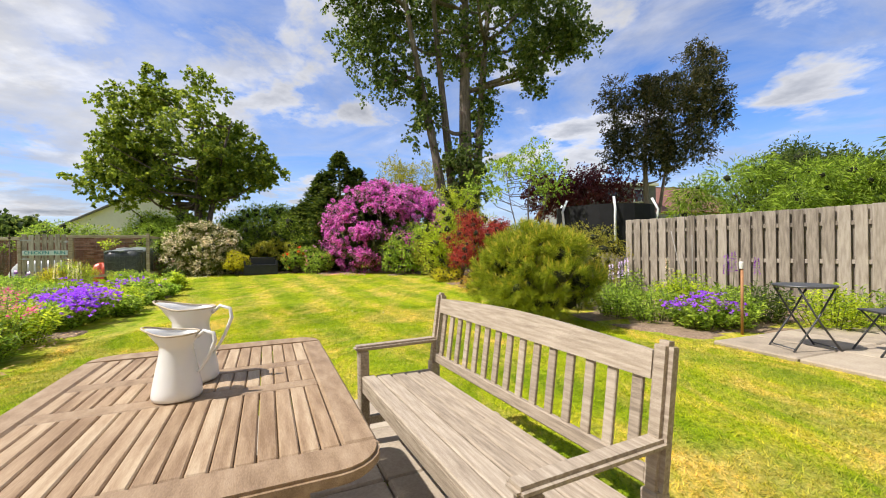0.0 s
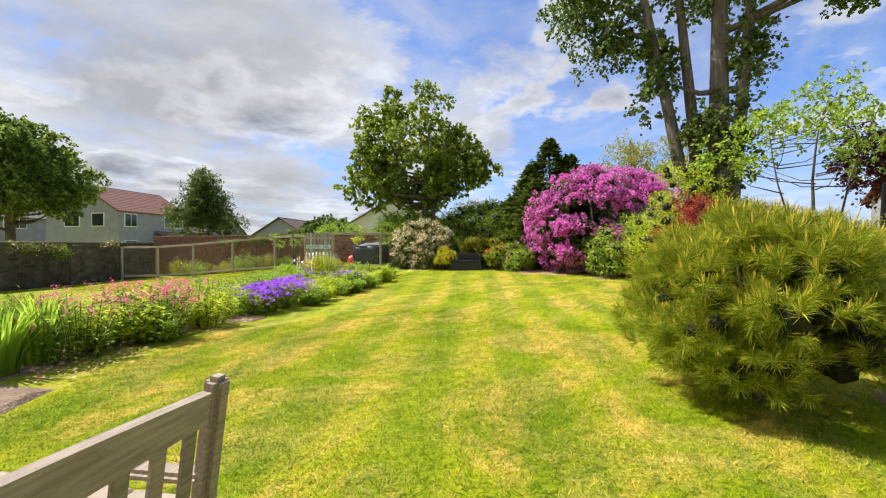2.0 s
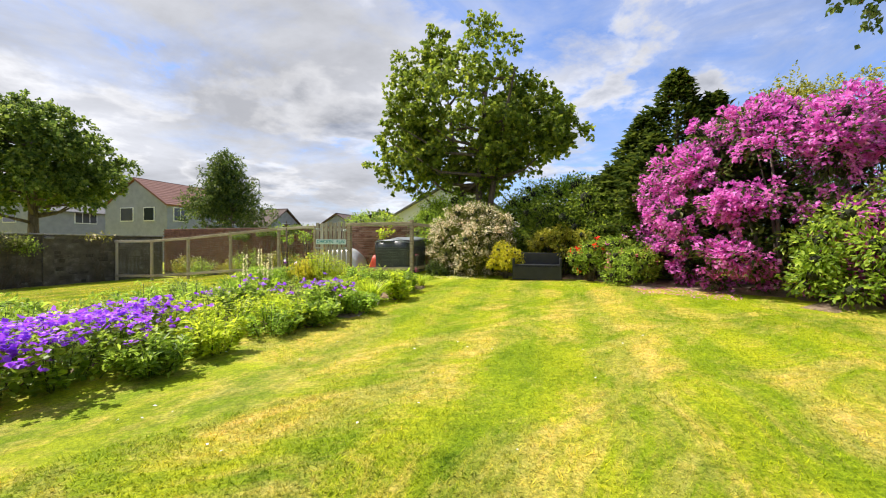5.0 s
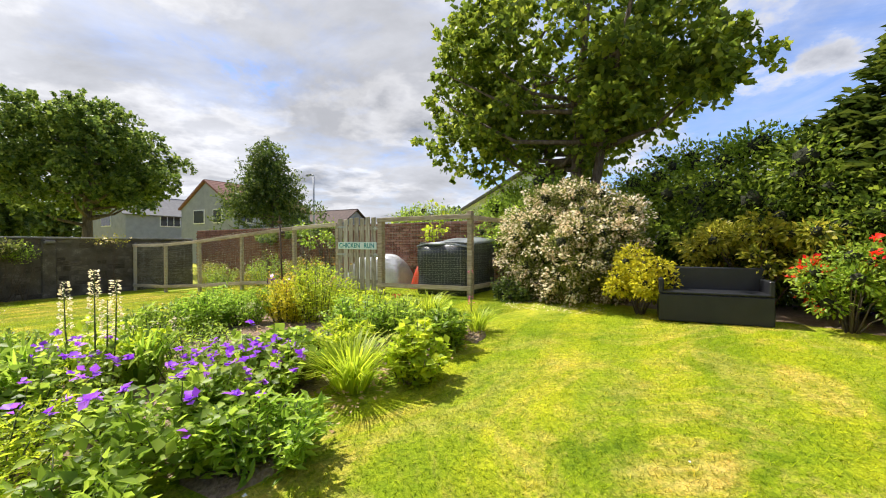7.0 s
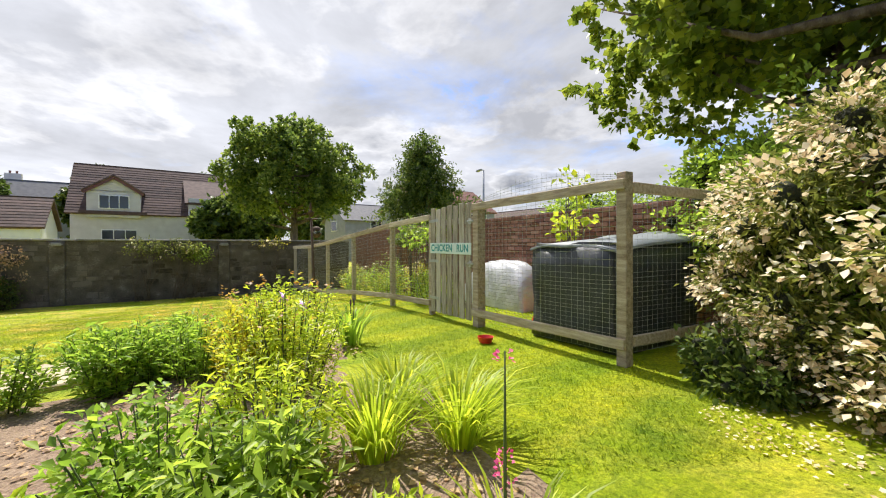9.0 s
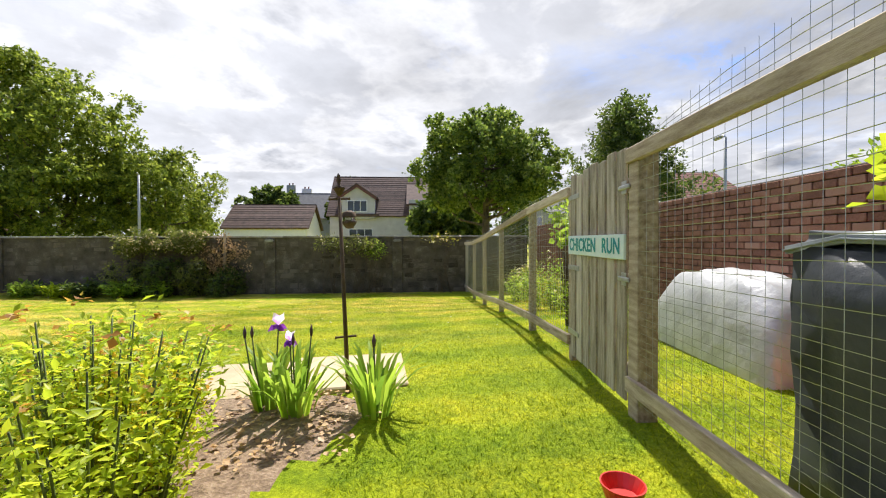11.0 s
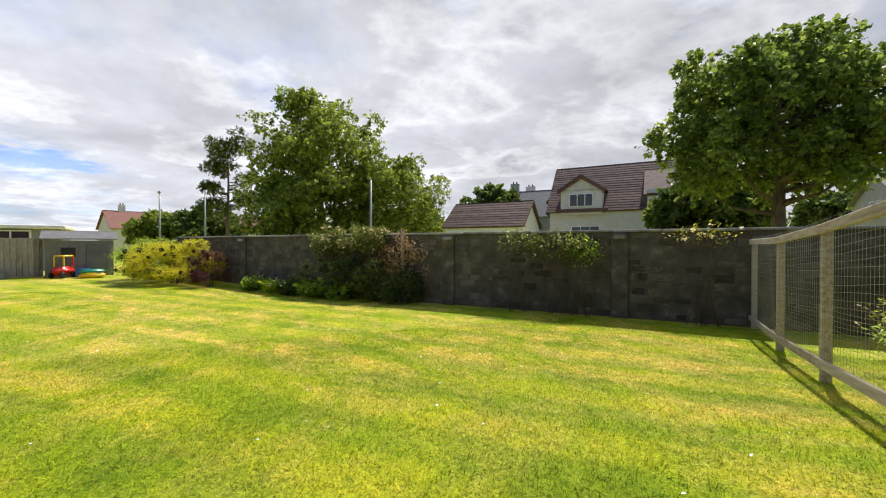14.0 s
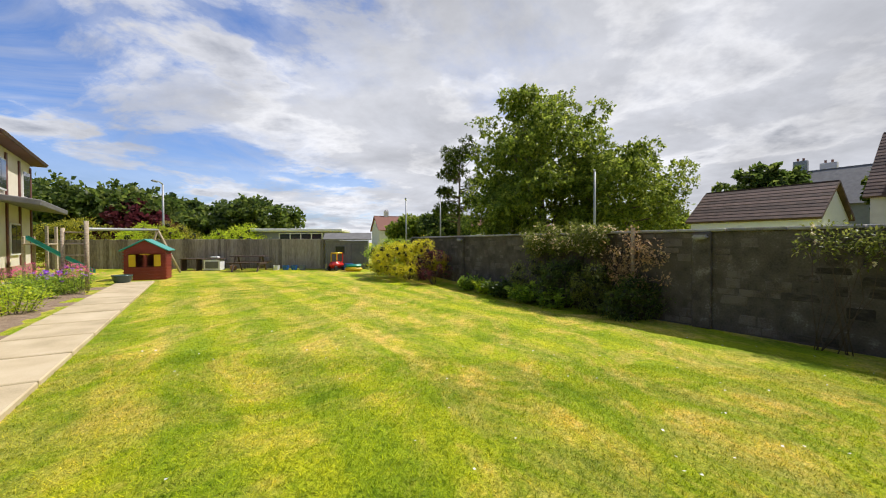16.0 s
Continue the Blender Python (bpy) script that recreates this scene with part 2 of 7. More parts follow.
M_FENCE = surface("grey_fence_board", [(0.14, 0.115, 0.09), (0.30, 0.255, 0.205), (0.44, 0.385, 0.32)], 4, 60, 0.85, 0.4, (8, 8, 1), per_piece=0.28)
M_RAIL = surface("sawn_timber", [(0.24, 0.18, 0.115), (0.45, 0.365, 0.26), (0.62, 0.535, 0.41)], 4, 60, 0.82, 0.35, (1, 8, 8), per_piece=0.2)
M_GATE = surface("pale_gate_board", [(0.20, 0.165, 0.115), (0.42, 0.37, 0.29), (0.58, 0.53, 0.44)], 4, 50, 0.82, 0.35, (8, 8, 1), per_piece=0.2)
M_STONE = surface("old_stone", [(0.04, 0.031, 0.022), (0.085, 0.067, 0.049), (0.17, 0.14, 0.108)], 3.5, 40, 0.95, 0.9, depth=0.03, per_piece=0.3, wear=0.4)
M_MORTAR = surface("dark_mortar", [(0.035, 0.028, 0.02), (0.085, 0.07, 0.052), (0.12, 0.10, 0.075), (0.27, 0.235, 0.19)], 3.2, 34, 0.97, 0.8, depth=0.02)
M_COPE = surface("coping", [(0.16, 0.15, 0.135), (0.30, 0.285, 0.26), (0.42, 0.40, 0.37)], 5, 50, 0.9, 0.5, per_piece=0.25)
M_BRICK = surface("red_brick", [(0.16, 0.07, 0.045), (0.28, 0.13, 0.085), (0.36, 0.20, 0.14)], 6, 60, 0.9, 0.5, per_piece=0.5)
M_BARK = surface("bark", [(0.055, 0.04, 0.028), (0.14, 0.105, 0.075), (0.25, 0.20, 0.15)], 5, 30, 0.95, 1.0, (3, 3, 0.5), depth=0.05)
M_PALEBARK = surface("pale_bark", [(0.07, 0.055, 0.042), (0.16, 0.13, 0.10), (0.27, 0.225, 0.18)], 4, 25, 0.95, 1.0, (3, 3, 0.5), depth=0.05)
M_STEM = surface("green_stem", [(0.06, 0.09, 0.02), (0.13, 0.17, 0.04)], 8, 50, 0.7, 0.1)
M_DRYSTEM = surface("dry_stem", [(0.05, 0.032, 0.02), (0.13, 0.09, 0.055)], 8, 50, 0.8, 0.1)
M_ENAMEL = surface("white_enamel", [(0.78, 0.77, 0.74), (0.84, 0.83, 0.81)], 3, 30, 0.22, 0.02)
M_RUST = surface("chipped_enamel_rim", [(0.30, 0.20, 0.10), (0.62, 0.55, 0.42)], 20, 60, 0.5, 0.1)
M_IRON = surface("dark_iron", [(0.045, 0.027, 0.015), (0.10, 0.06, 0.032), (0.17, 0.105, 0.058)], 12, 80, 0.75, 0.2, metal=0.1)
M_STEEL = surface("galvanised_wire", [(0.35, 0.36, 0.35), (0.52, 0.53, 0.52)], 30, 90, 0.45, 0.0, metal=0.6)
M_BLACK = surface("black_paint", [(0.008, 0.009, 0.011), (0.022, 0.023, 0.026)], 5, 60, 0.45, 0.15)
M_TARP = surface("dark_tarpaulin", [(0.018, 0.022, 0.027), (0.05, 0.056, 0.064)], 5, 18, 0.38, 0.5, depth=0.03)
# Tarpaulin top with its reflected light in the colour; also one grey bucket.
M_TARPTOP = surface("sheen_grey", [(0.16, 0.18, 0.20), (0.30, 0.33, 0.35)], 4, 20, 0.5, 0.4)
M_SILVER = surface("silver_sheeting", [(0.42, 0.43, 0.44), (0.66, 0.67, 0.68)], 3, 9, 0.32, 0.6, metal=0.15, depth=0.05)
M_REDP = surface("red_plastic", [(0.52, 0.02, 0.015), (0.62, 0.035, 0.025)], 5, 40, 0.35, 0.03)
M_YELP = surface("yellow_plastic", [(0.68, 0.42, 0.01), (0.78, 0.52, 0.02)], 5, 40, 0.35, 0.03)
M_GRNP = surface("green_plastic", [(0.02, 0.26, 0.20), (0.04, 0.34, 0.27)], 5, 40, 0.35, 0.03)
M_BLUP = surface("blue_plastic", [(0.02, 0.10, 0.34), (0.03, 0.14, 0.42)], 5, 40, 0.35, 0.03)
M_LOG = surface("red_brown_plastic_log", [(0.22, 0.03, 0.02), (0.34, 0.055, 0.035)], 5, 40, 0.5, 0.1)
M_RENDERW = surface("cream_render", [(0.62, 0.56, 0.44), (0.72, 0.67, 0.55)], 3, 80, 0.9, 0.2)
M_WHITEW = surface("white_harling", [(0.50, 0.48, 0.45), (0.64, 0.62, 0.59)], 2, 60, 0.92, 0.3)
M_GREYW = surface("grey_harling", [(0.225, 0.235, 0.26), (0.33, 0.34, 0.365)], 2, 60, 0.92, 0.3)
M_TILE = surface("brown_roof_tile", [(0.045, 0.027, 0.021), (0.09, 0.054, 0.042), (0.14, 0.088, 0.07)], 3, 40, 0.85, 0.4, per_piece=0.3)
M_TILER = surface("red_roof_tile", [(0.17, 0.075, 0.055), (0.26, 0.12, 0.09)], 3, 40, 0.85, 0.4)
M_SLATE = surface("grey_slate", [(0.10, 0.10, 0.10), (0.19, 0.185, 0.18)], 3, 40, 0.8, 0.4)
M_WHITE = surface("white_paint", [(0.74, 0.74, 0.72), (0.82, 0.82, 0.80)], 5, 60, 0.5, 0.05)
M_BROWNP = surface("brown_paint", [(0.10, 0.035, 0.025), (0.16, 0.06, 0.045)], 5, 60, 0.55, 0.1)
M_TEAL = surface("teal_paint", [(0.01, 0.22, 0.23), (0.02, 0.32, 0.33)], 12, 60, 0.6, 0.05)
M_SHED = surface("grey_shed_board", [(0.13, 0.13, 0.125), (0.24, 0.235, 0.22)], 4, 60, 0.85, 0.3, (8, 8, 1))
M_GALV = surface("lamp_post_metal", [(0.28, 0.29, 0.30), (0.42, 0.43, 0.44)], 6, 60, 0.5, 0.05, metal=0.3)
# Dark colour that paints the shade inside shrubs and the dwarf pine.
M_CORE = surface("inner_shade", [(0.014, 0.016, 0.006), (0.035, 0.04, 0.014)], 8, 30, 0.95, 1.0, depth=0.08)
M_NET = surface("dark_net", [(0.004, 0.004, 0.004), (0.010, 0.010, 0.011)], 6, 90, 0.9, 0.1)

glass = bpy.data.materials.new("window_glass")
glass.use_nodes = True
gb = glass.node_tree.nodes["Principled BSDF"]
gb.inputs["Base Color"].default_value = (0.03, 0.035, 0.04, 1)
gb.inputs["Roughness"].default_value = 0.06
gb.inputs["Specular IOR Level"].default_value = 0.6
M_GLASS = glass
clear = bpy.data.materials.new("clear_glass")
clear.use_nodes = True
cb = clear.node_tree.nodes["Principled BSDF"]
cb.inputs["Transmission Weight"].default_value, cb.inputs["Roughness"].default_value, cb.inputs["IOR"].default_value = 1.0, 0.03, 1.1
M_CLEAR = clear

L_SYC = leaf("sycamore_leaf", [(0.038, 0.065, 0.010), (0.09, 0.13, 0.016), (0.25, 0.285, 0.035)], patch=0.15)
L_POP = leaf("poplar_leaf", [(0.028, 0.05, 0.012), (0.06, 0.095, 0.02), (0.13, 0.16, 0.045)])
L_ROUND = leaf("round_tree_leaf", [(0.03, 0.055, 0.012), (0.075, 0.115, 0.02), (0.16, 0.20, 0.04)])
L_DARK = leaf("dark_leaf", [(0.022, 0.04, 0.010), (0.05, 0.08, 0.016), (0.11, 0.14, 0.03)])
L_CON = leaf("conifer_spray", [(0.018, 0.033, 0.008), (0.04, 0.066, 0.012), (0.115, 0.145, 0.02)], through=0.18, gloss=0.15)
L_HEDGE = leaf("hedge_leaf", [(0.03, 0.055, 0.008), (0.075, 0.115, 0.013), (0.17, 0.22, 0.025)], gloss=0.12)
L_ASH = leaf("ash_leaf", [(0.042, 0.07, 0.010), (0.105, 0.145, 0.02), (0.23, 0.265, 0.042)])
L_MID = leaf("shrub_leaf", [(0.06, 0.105, 0.014), (0.15, 0.225, 0.026), (0.30, 0.39, 0.05)])
L_LIME = leaf("lime_leaf", [(0.13, 0.19, 0.012), (0.24, 0.31, 0.02), (0.38, 0.42, 0.03)])
L_YEL = leaf("golden_leaf", [(0.19, 0.20, 0.012), (0.32, 0.31, 0.018), (0.44, 0.40, 0.03)])
L_OLIVE = leaf("olive_leaf", [(0.085, 0.105, 0.012), (0.18, 0.185, 0.02), (0.30, 0.28, 0.035)])
L_PINE = leaf("pine_needle", [(0.075, 0.13, 0.014), (0.20, 0.265, 0.022), (0.46, 0.47, 0.04)], through=0.2)
L_CANDLE = leaf("pine_candle", [(0.40, 0.33, 0.04), (0.55, 0.47, 0.08)], through=0.15)
L_RED = leaf("acer_leaf", [(0.10, 0.012, 0.012), (0.20, 0.025, 0.022), (0.32, 0.06, 0.04)])
L_ORANGE = leaf("bronze_leaf", [(0.18, 0.09, 0.02), (0.30, 0.18, 0.03), (0.34, 0.28, 0.05)])
L_EUC = leaf("eucalyptus_leaf", [(0.016, 0.022, 0.010), (0.035, 0.042, 0.018), (0.09, 0.075, 0.03)], through=0.25)
L_VIB = leaf("viburnum_leaf", [(0.04, 0.055, 0.012), (0.09, 0.11, 0.022), (0.17, 0.18, 0.045)])
L_PURP = leaf("purple_leaf", [(0.03, 0.008, 0.012), (0.08, 0.018, 0.024)])
L_CREAM = leaf("cream_blossom", [(0.28, 0.21, 0.12), (0.52, 0.46, 0.34), (0.62, 0.59, 0.51)], through=0.25)
L_PINK = leaf("rhododendron_petal", [(0.31, 0.045, 0.27), (0.43, 0.11, 0.40), (0.55, 0.26, 0.54)], through=0.3)
L_VIOLET = leaf("geranium_petal", [(0.17, 0.035, 0.46), (0.26, 0.065, 0.58), (0.36, 0.13, 0.64)], through=0.3)
L_ROSE = leaf("valerian_flower", [(0.38, 0.03, 0.15), (0.52, 0.09, 0.25), (0.58, 0.18, 0.33)], through=0.3)
L_SCARLET = leaf("scarlet_petal", [(0.55, 0.015, 0.01), (0.72, 0.05, 0.02)], through=0.3)
L_LILAC = leaf("iris_petal", [(0.50, 0.36, 0.72), (0.72, 0.66, 0.82)], through=0.4)
L_PLUM = leaf("iris_fall", [(0.10, 0.02, 0.22), (0.20, 0.04, 0.36)], through=0.3)
L_BLADE = leaf("sword_leaf", [(0.08, 0.15, 0.016), (0.16, 0.25, 0.027), (0.27, 0.37, 0.045)])
L_IVORY = leaf("ivory_lupin", [(0.50, 0.47, 0.30), (0.60, 0.58, 0.45)], through=0.3)
L_DRY = leaf("dead_flower", [(0.22, 0.14, 0.07), (0.40, 0.29, 0.17)], through=0.15)


# ---- mesh helpers ----
def np_mesh(name, V, F):
    V, F = np.ascontiguousarray(V, np.float32).reshape(-1, 3), np.ascontiguousarray(F, np.int32)
    me = bpy.data.meshes.new(name)
    me.vertices.add(len(V))
    me.vertices.foreach_set("co", V.ravel())
    me.loops.add(F.size)
    me.loops.foreach_set("vertex_index", F.ravel())
    me.polygons.add(len(F))
    me.polygons.foreach_set("loop_start", np.arange(0, F.size, F.shape[1], dtype=np.int32))
    me.update(calc_edges=True)
    return me


def thing(name, m, label, category, group="", kind=""):
    ob = new(name)
    ob.empty_display_size = 0.1
    ob.matrix_basis = m
    return tagged(ob, label, category, group, kind)


def put(name, me, material, parent=None, m=None, label=""):
    if material is not None and not me.materials:
        me.materials.append(material)
    ob = new(name, me)
    if parent is not None:
        ob.parent = parent
    if m is not None:
        ob.matrix_basis = m
    if label:
        ob["label"] = label
    return ob


def part(name, bm, material, parent, label="", m=None, smooth_faces=False):
    me = bpy.data.meshes.new(name)
    bm.to_mesh(me)
    bm.free()
    if smooth_faces:
        me.polygons.foreach_set("use_smooth", [True] * len(me.polygons))
    return put(name, me, material, parent, m, label)


def box(sx, sy, sz, bevel=0.004, segs=1, at=(0, 0, 0), bm=None):
    """A box on its centre, edges rounded."""
    out = bm or bmesh.new()
    vs = bmesh.ops.create_cube(out, size=1.0)["verts"]
    for v in vs:
        v.co = Vector((v.co.x * sx, v.co.y * sy, v.co.z * sz)) + Vector(at)
    if bevel:
        es = list({e for v in vs for e in v.link_edges})
        bmesh.ops.bevel(out, geom=es, offset=min(bevel, 0.45 * min(sx, sy, sz)), segments=segs, affect="EDGES")
    return out


def box_mesh(name, sx, sy, sz, bevel=0.004, segs=1):
    bm = box(sx, sy, sz, bevel, segs)
    me = bpy.data.meshes.new(name)
    bm.to_mesh(me)
    bm.free()
    return me


def tube_arrays(pts, radii, sides=8):
    """A tapered tube along points."""
    P = [Vector(p) for p in pts]
    V, F = [], []
    ref = Vector((0.31, 0.95, 0.05))
    for i, p in enumerate(P):
        d = (P[min(i + 1, len(P) - 1)] - P[max(i - 1, 0)]).normalized()
        a = d.cross(ref)
        a = a.normalized() if a.length > 0.05 else d.cross(Vector((1, 0, 0))).normalized()
        b = d.cross(a)
        for k in range(sides):
            w = 2 * math.pi * k / sides
            V.append(p + (a * math.cos(w) + b * math.sin(w)) * radii[i])
    for i in range(len(P) - 1):
        for k in range(sides):
            j = (k + 1) % sides
            F.append((i * sides + k, i * sides + j, (i + 1) * sides + j, (i + 1) * sides + k))
    return [tuple(v) for v in V], F


def tubes(name, runs, material, parent, sides=8, label="", m=None):
    """Several tubes as one mesh; each run is (points, radii)."""
    V, F = [], []
    for pts, radii in runs:
        v, f = tube_arrays(pts, radii, sides)
        k = len(V)
        V += v
        F += [tuple(i + k for i in q) for q in f]
        n = len(v)
        F += [tuple(range(k + sides - 1, k - 1, -1)), tuple(range(k + n - sides, k + n))]
    me = bpy.data.meshes.new(name)
    me.from_pydata(V, [], F)
    me.polygons.foreach_set("use_smooth", [True] * len(me.polygons))
    return put(name, me, material, parent, m, label)


def lathe(profile, sides=24):
    """A turned shape from (radius, height) rows."""
    bm = bmesh.new()
    rings = [[bm.verts.new((r * math.cos(2 * math.pi * k / sides), r * math.sin(2 * math.pi * k / sides), z)) for k in range(sides)] for r, z in profile]
    for a, b in zip(rings, rings[1:]):
        for k in range(sides):
            bm.faces.new((a[k], a[(k + 1) % sides], b[(k + 1) % sides], b[k]))
    return bm


# ---- plants ----
def unit(rng, n):
    v = rng.normal(size=(n, 3))
    return v / np.linalg.norm(v, axis=1, keepdims=True)


def leaves(name, P, D, size, wide, material, parent, rng, up=0.5, label="", vary=0.35, curl=0.25):
    """Small folded leaves at points P, growing along D."""
    n = len(P)
    D = D / np.linalg.norm(D, axis=1, keepdims=True)
    N = unit(rng, n) + np.array([0, 0, up * 2])
    S = np.cross(D, N)
    S /= np.linalg.norm(S, axis=1, keepdims=True) + 1e-9
    N = np.cross(S, D)
    L = size * (1 + vary * rng.uniform(-1, 1, (n, 1)))
    W = L * wide * 0.5
    V = np.empty((n, 4, 3))
    V[:, 0] = P
    V[:, 1] = P + D * L * 0.5 + S * W + N * L * curl * 0.4
    V[:, 2] = P + D * L - N * L * curl * 0.3
    V[:, 3] = P + D * L * 0.5 - S * W + N * L * curl * 0.4
    k = 4 * np.arange(n)[:, None]
    F = np.concatenate([k + [0, 1, 2], k + [0, 2, 3]], 1).reshape(-1, 3)
    return put(name, np_mesh(name, V, F), material, parent, None, label)


def clumps(rng, n, r3, rc, base=0.0, fill=0.55, lump=0.2, low=-0.75):
    """Clump centres and radii in an ellipsoid, most of them near its skin."""
    U = unit(rng, n * 3)
    U = U[U[:, 2] > low][:n]
    rad = fill + (1 - fill) * rng.uniform(0, 1, (len(U), 1)) ** 0.5
    C = U * rad * np.array(r3) * (1 + lump * rng.uniform(-1, 1, (len(U), 1)))
    C[:, 2] += base
    R = rc * rng.uniform(0.65, 1.3, len(U))
    return C, R


def spread(rng, C, R, n):
    """n points on the skins of the clumps with outward directions."""
    w = R**2 / (R**2).sum()
    i = rng.choice(len(C), n, p=w)
    U = unit(rng, n)
    P = C[i] + U * np.array([1, 1, 0.72]) * R[i][:, None] * rng.uniform(0.3, 1.18, (n, 1)) ** 0.6 + rng.normal(0, 0.15, (n, 3)) * R[i][:, None]
    return P, U


def twigs(rng, C, R, n, per=11, reach=0.55, droop=0.2):
    """Leaf points in tufts along short twigs that stand out of the clumps, so that crowns have gaps and a ragged outline."""
    k = max(1, n // per)
    i = rng.choice(len(C), k, p=R**2 / (R**2).sum())
    U = unit(rng, k) + np.array([0, 0, 0.18])
    U /= np.linalg.norm(U, axis=1, keepdims=True)
    A = C[i] + U * np.array([1, 1, 0.75]) * (R[i] * rng.uniform(0.25, 1.0, k) ** 0.6)[:, None]
    L = (R[i] * reach * rng.uniform(0.5, 1.5, k))[:, None]
    s = rng.uniform(0.0, 1.0, (k, per, 1))
    P = A[:, None] + U[:, None] * L[:, None] * s + rng.normal(0, 0.09, (k, per, 3)) * R[i][:, None, None]
    P[:, :, 2] -= (droop * L * s[:, :, 0] ** 2)
    D = U[:, None] * 0.7 + 0.9 * unit(rng, k * per).reshape(k, per, 3)
    return P.reshape(-1, 3), D.reshape(-1, 3)


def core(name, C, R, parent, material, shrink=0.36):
    """Painted shade inside a dense shrub: small rough dark lumps, hidden under its leaves."""
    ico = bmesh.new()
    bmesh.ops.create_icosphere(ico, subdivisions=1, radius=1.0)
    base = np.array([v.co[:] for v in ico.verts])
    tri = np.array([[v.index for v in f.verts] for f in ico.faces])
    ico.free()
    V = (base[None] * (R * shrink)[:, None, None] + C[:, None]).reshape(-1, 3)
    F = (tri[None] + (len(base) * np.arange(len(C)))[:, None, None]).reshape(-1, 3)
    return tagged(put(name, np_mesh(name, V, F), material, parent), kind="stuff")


def tree(name, x, y, height, crown_z, r3, n_clump, rc, n_leaf, leaf_size, wide, material, bark, label, trunk_r=0.22, seed=1, forks=None, low=-0.75, fill=0.5, z0=None, cat="tree", lump=0.18, lobes=(), shift=(0, 0)):
    """Trunk, limbs that reach into the crown's clumps, and leaves."""
    rng = np.random.default_rng(seed)
    t = thing(name, pose(x, y, ground_z(x, y) - 0.05 if z0 is None else z0), label, cat)
    C, R = clumps(rng, n_clump, r3, rc, crown_z, fill, lump, low)
    for cx, cy, cz, ax, ay, az, nn in lobes:
        C2, R2 = clumps(rng, nn, (ax, ay, az), rc, cz, fill, lump, -0.95)
        C, R = np.concatenate([C, C2 + [cx, cy, 0]]), np.concatenate([R, R2])
    C = C + np.array([*shift, 0])
    top = crown_z + r3[2] * 0.35
    stems = forks or [((0, 0), (rng.uniform(-0.3, 0.3), rng.uniform(-0.3, 0.3)))]
    for n_stem, ((bx, by), (tx, ty)) in enumerate(stems):
        pts = [(bx + (tx - bx) * s + 0.05 * math.sin(7 * s + bx), by + (ty - by) * s, top * s) for s in np.linspace(0, 1, 7)]
        rr = [trunk_r * (0.62 if n_stem else 1.0) * (1.35 if s == 0 else 1) * (1 - 0.78 * s) for s in np.linspace(0, 1, 7)]
        tubes("trunk", [(pts, rr)], bark, t, 10)
    lim = []
    for c in C[:: max(1, len(C) // 26)]:
        (bx, by), (tx, ty) = stems[int(rng.integers(len(stems)))]
        s = min(0.95, max(0.25, (c[2] - 0.45 * math.hypot(c[0], c[1])) / top))
        a = np.array([bx + (tx - bx) * s, by + (ty - by) * s, top * s])
        m1 = a + (c - a) * 0.5 + np.array([0, 0, -0.12 * np.linalg.norm(c - a)])
        w = trunk_r * 0.42 * (1 - 0.5 * s)
        lim.append(([a, m1, c], [w, w * 0.6, w * 0.15]))
    tagged(tubes("limb", lim, bark, t, 6), kind="stuff")
    P, D = twigs(rng, C, R, n_leaf)
    D = D + np.array([0, 0, -0.25])
    tagged(leaves("crown", P, D, leaf_size, wide, material, t, rng), kind="stuff")
    return t


def shrub(name, x, y, r3, n_clump, rc, n_leaf, leaf_size, wide, material, label, seed=1, cz=None, core_in=True, flowers=None, lump=0.18, low=-0.6, z0=None, droop=-0.1, fill=0.72, cat="shrub", shrink=0.36):
    """A dense bush: stems, dark lumps for its inner shade, leaves, and flower heads where it has them.
    flowers: (material, count, petal size, petals a head, spread of a head, lowest height share)."""
    rng = np.random.default_rng(seed)
    g = ground_z(x, y) if z0 is None else z0
    t = thing(name, pose(x, y, g), label, cat)
    cz = r3[2] * 0.75 if cz is None else cz
    C, R = clumps(rng, n_clump, r3, rc, cz, fill, lump, low)
    C[:, 2] = np.maximum(C[:, 2], R * 0.7)
    st = []
    for c in C[:: max(1, len(C) // 9)]:
        st.append(([(c[0] * 0.12, c[1] * 0.12, -0.03), (c[0] * 0.45, c[1] * 0.45, c[2] * 0.55), tuple(c)], [0.025 * max(0.5, r3[2]), 0.015 * max(0.5, r3[2]), 0.005]))
    tagged(tubes("stem", st, M_BARK, t, 5), kind="stuff")
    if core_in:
        core("shade_core", C, R, t, M_CORE, shrink)
    n_leaf = int(n_leaf * 1.6)
    P, U = spread(rng, C, R, n_leaf)
    D = U + 0.55 * unit(rng, n_leaf) + np.array([0, 0, droop])
    tagged(leaves("foliage", P, D, leaf_size, wide, material, t, rng), kind="stuff")
    if flowers:
        fm, cnt, ps, per, sp, floor = flowers
        P, U = spread(rng, C, R * 1.1, cnt * 9)
        ok = (P[:, 2] > cz + floor * r3[2]) & (((P - [0, 0, cz]) / np.array(r3) * U).sum(1) > 0.15)
        P, U = P[ok][:cnt], U[ok][:cnt]
        H = np.repeat(P, per, 0) + unit(rng, len(P) * per) * sp
        DD = np.repeat(U, per, 0) + 0.8 * unit(rng, len(P) * per)
        tagged(leaves("blossom", H, DD, ps, 0.85, fm, t, rng, up=0.8), kind="stuff")
    return t


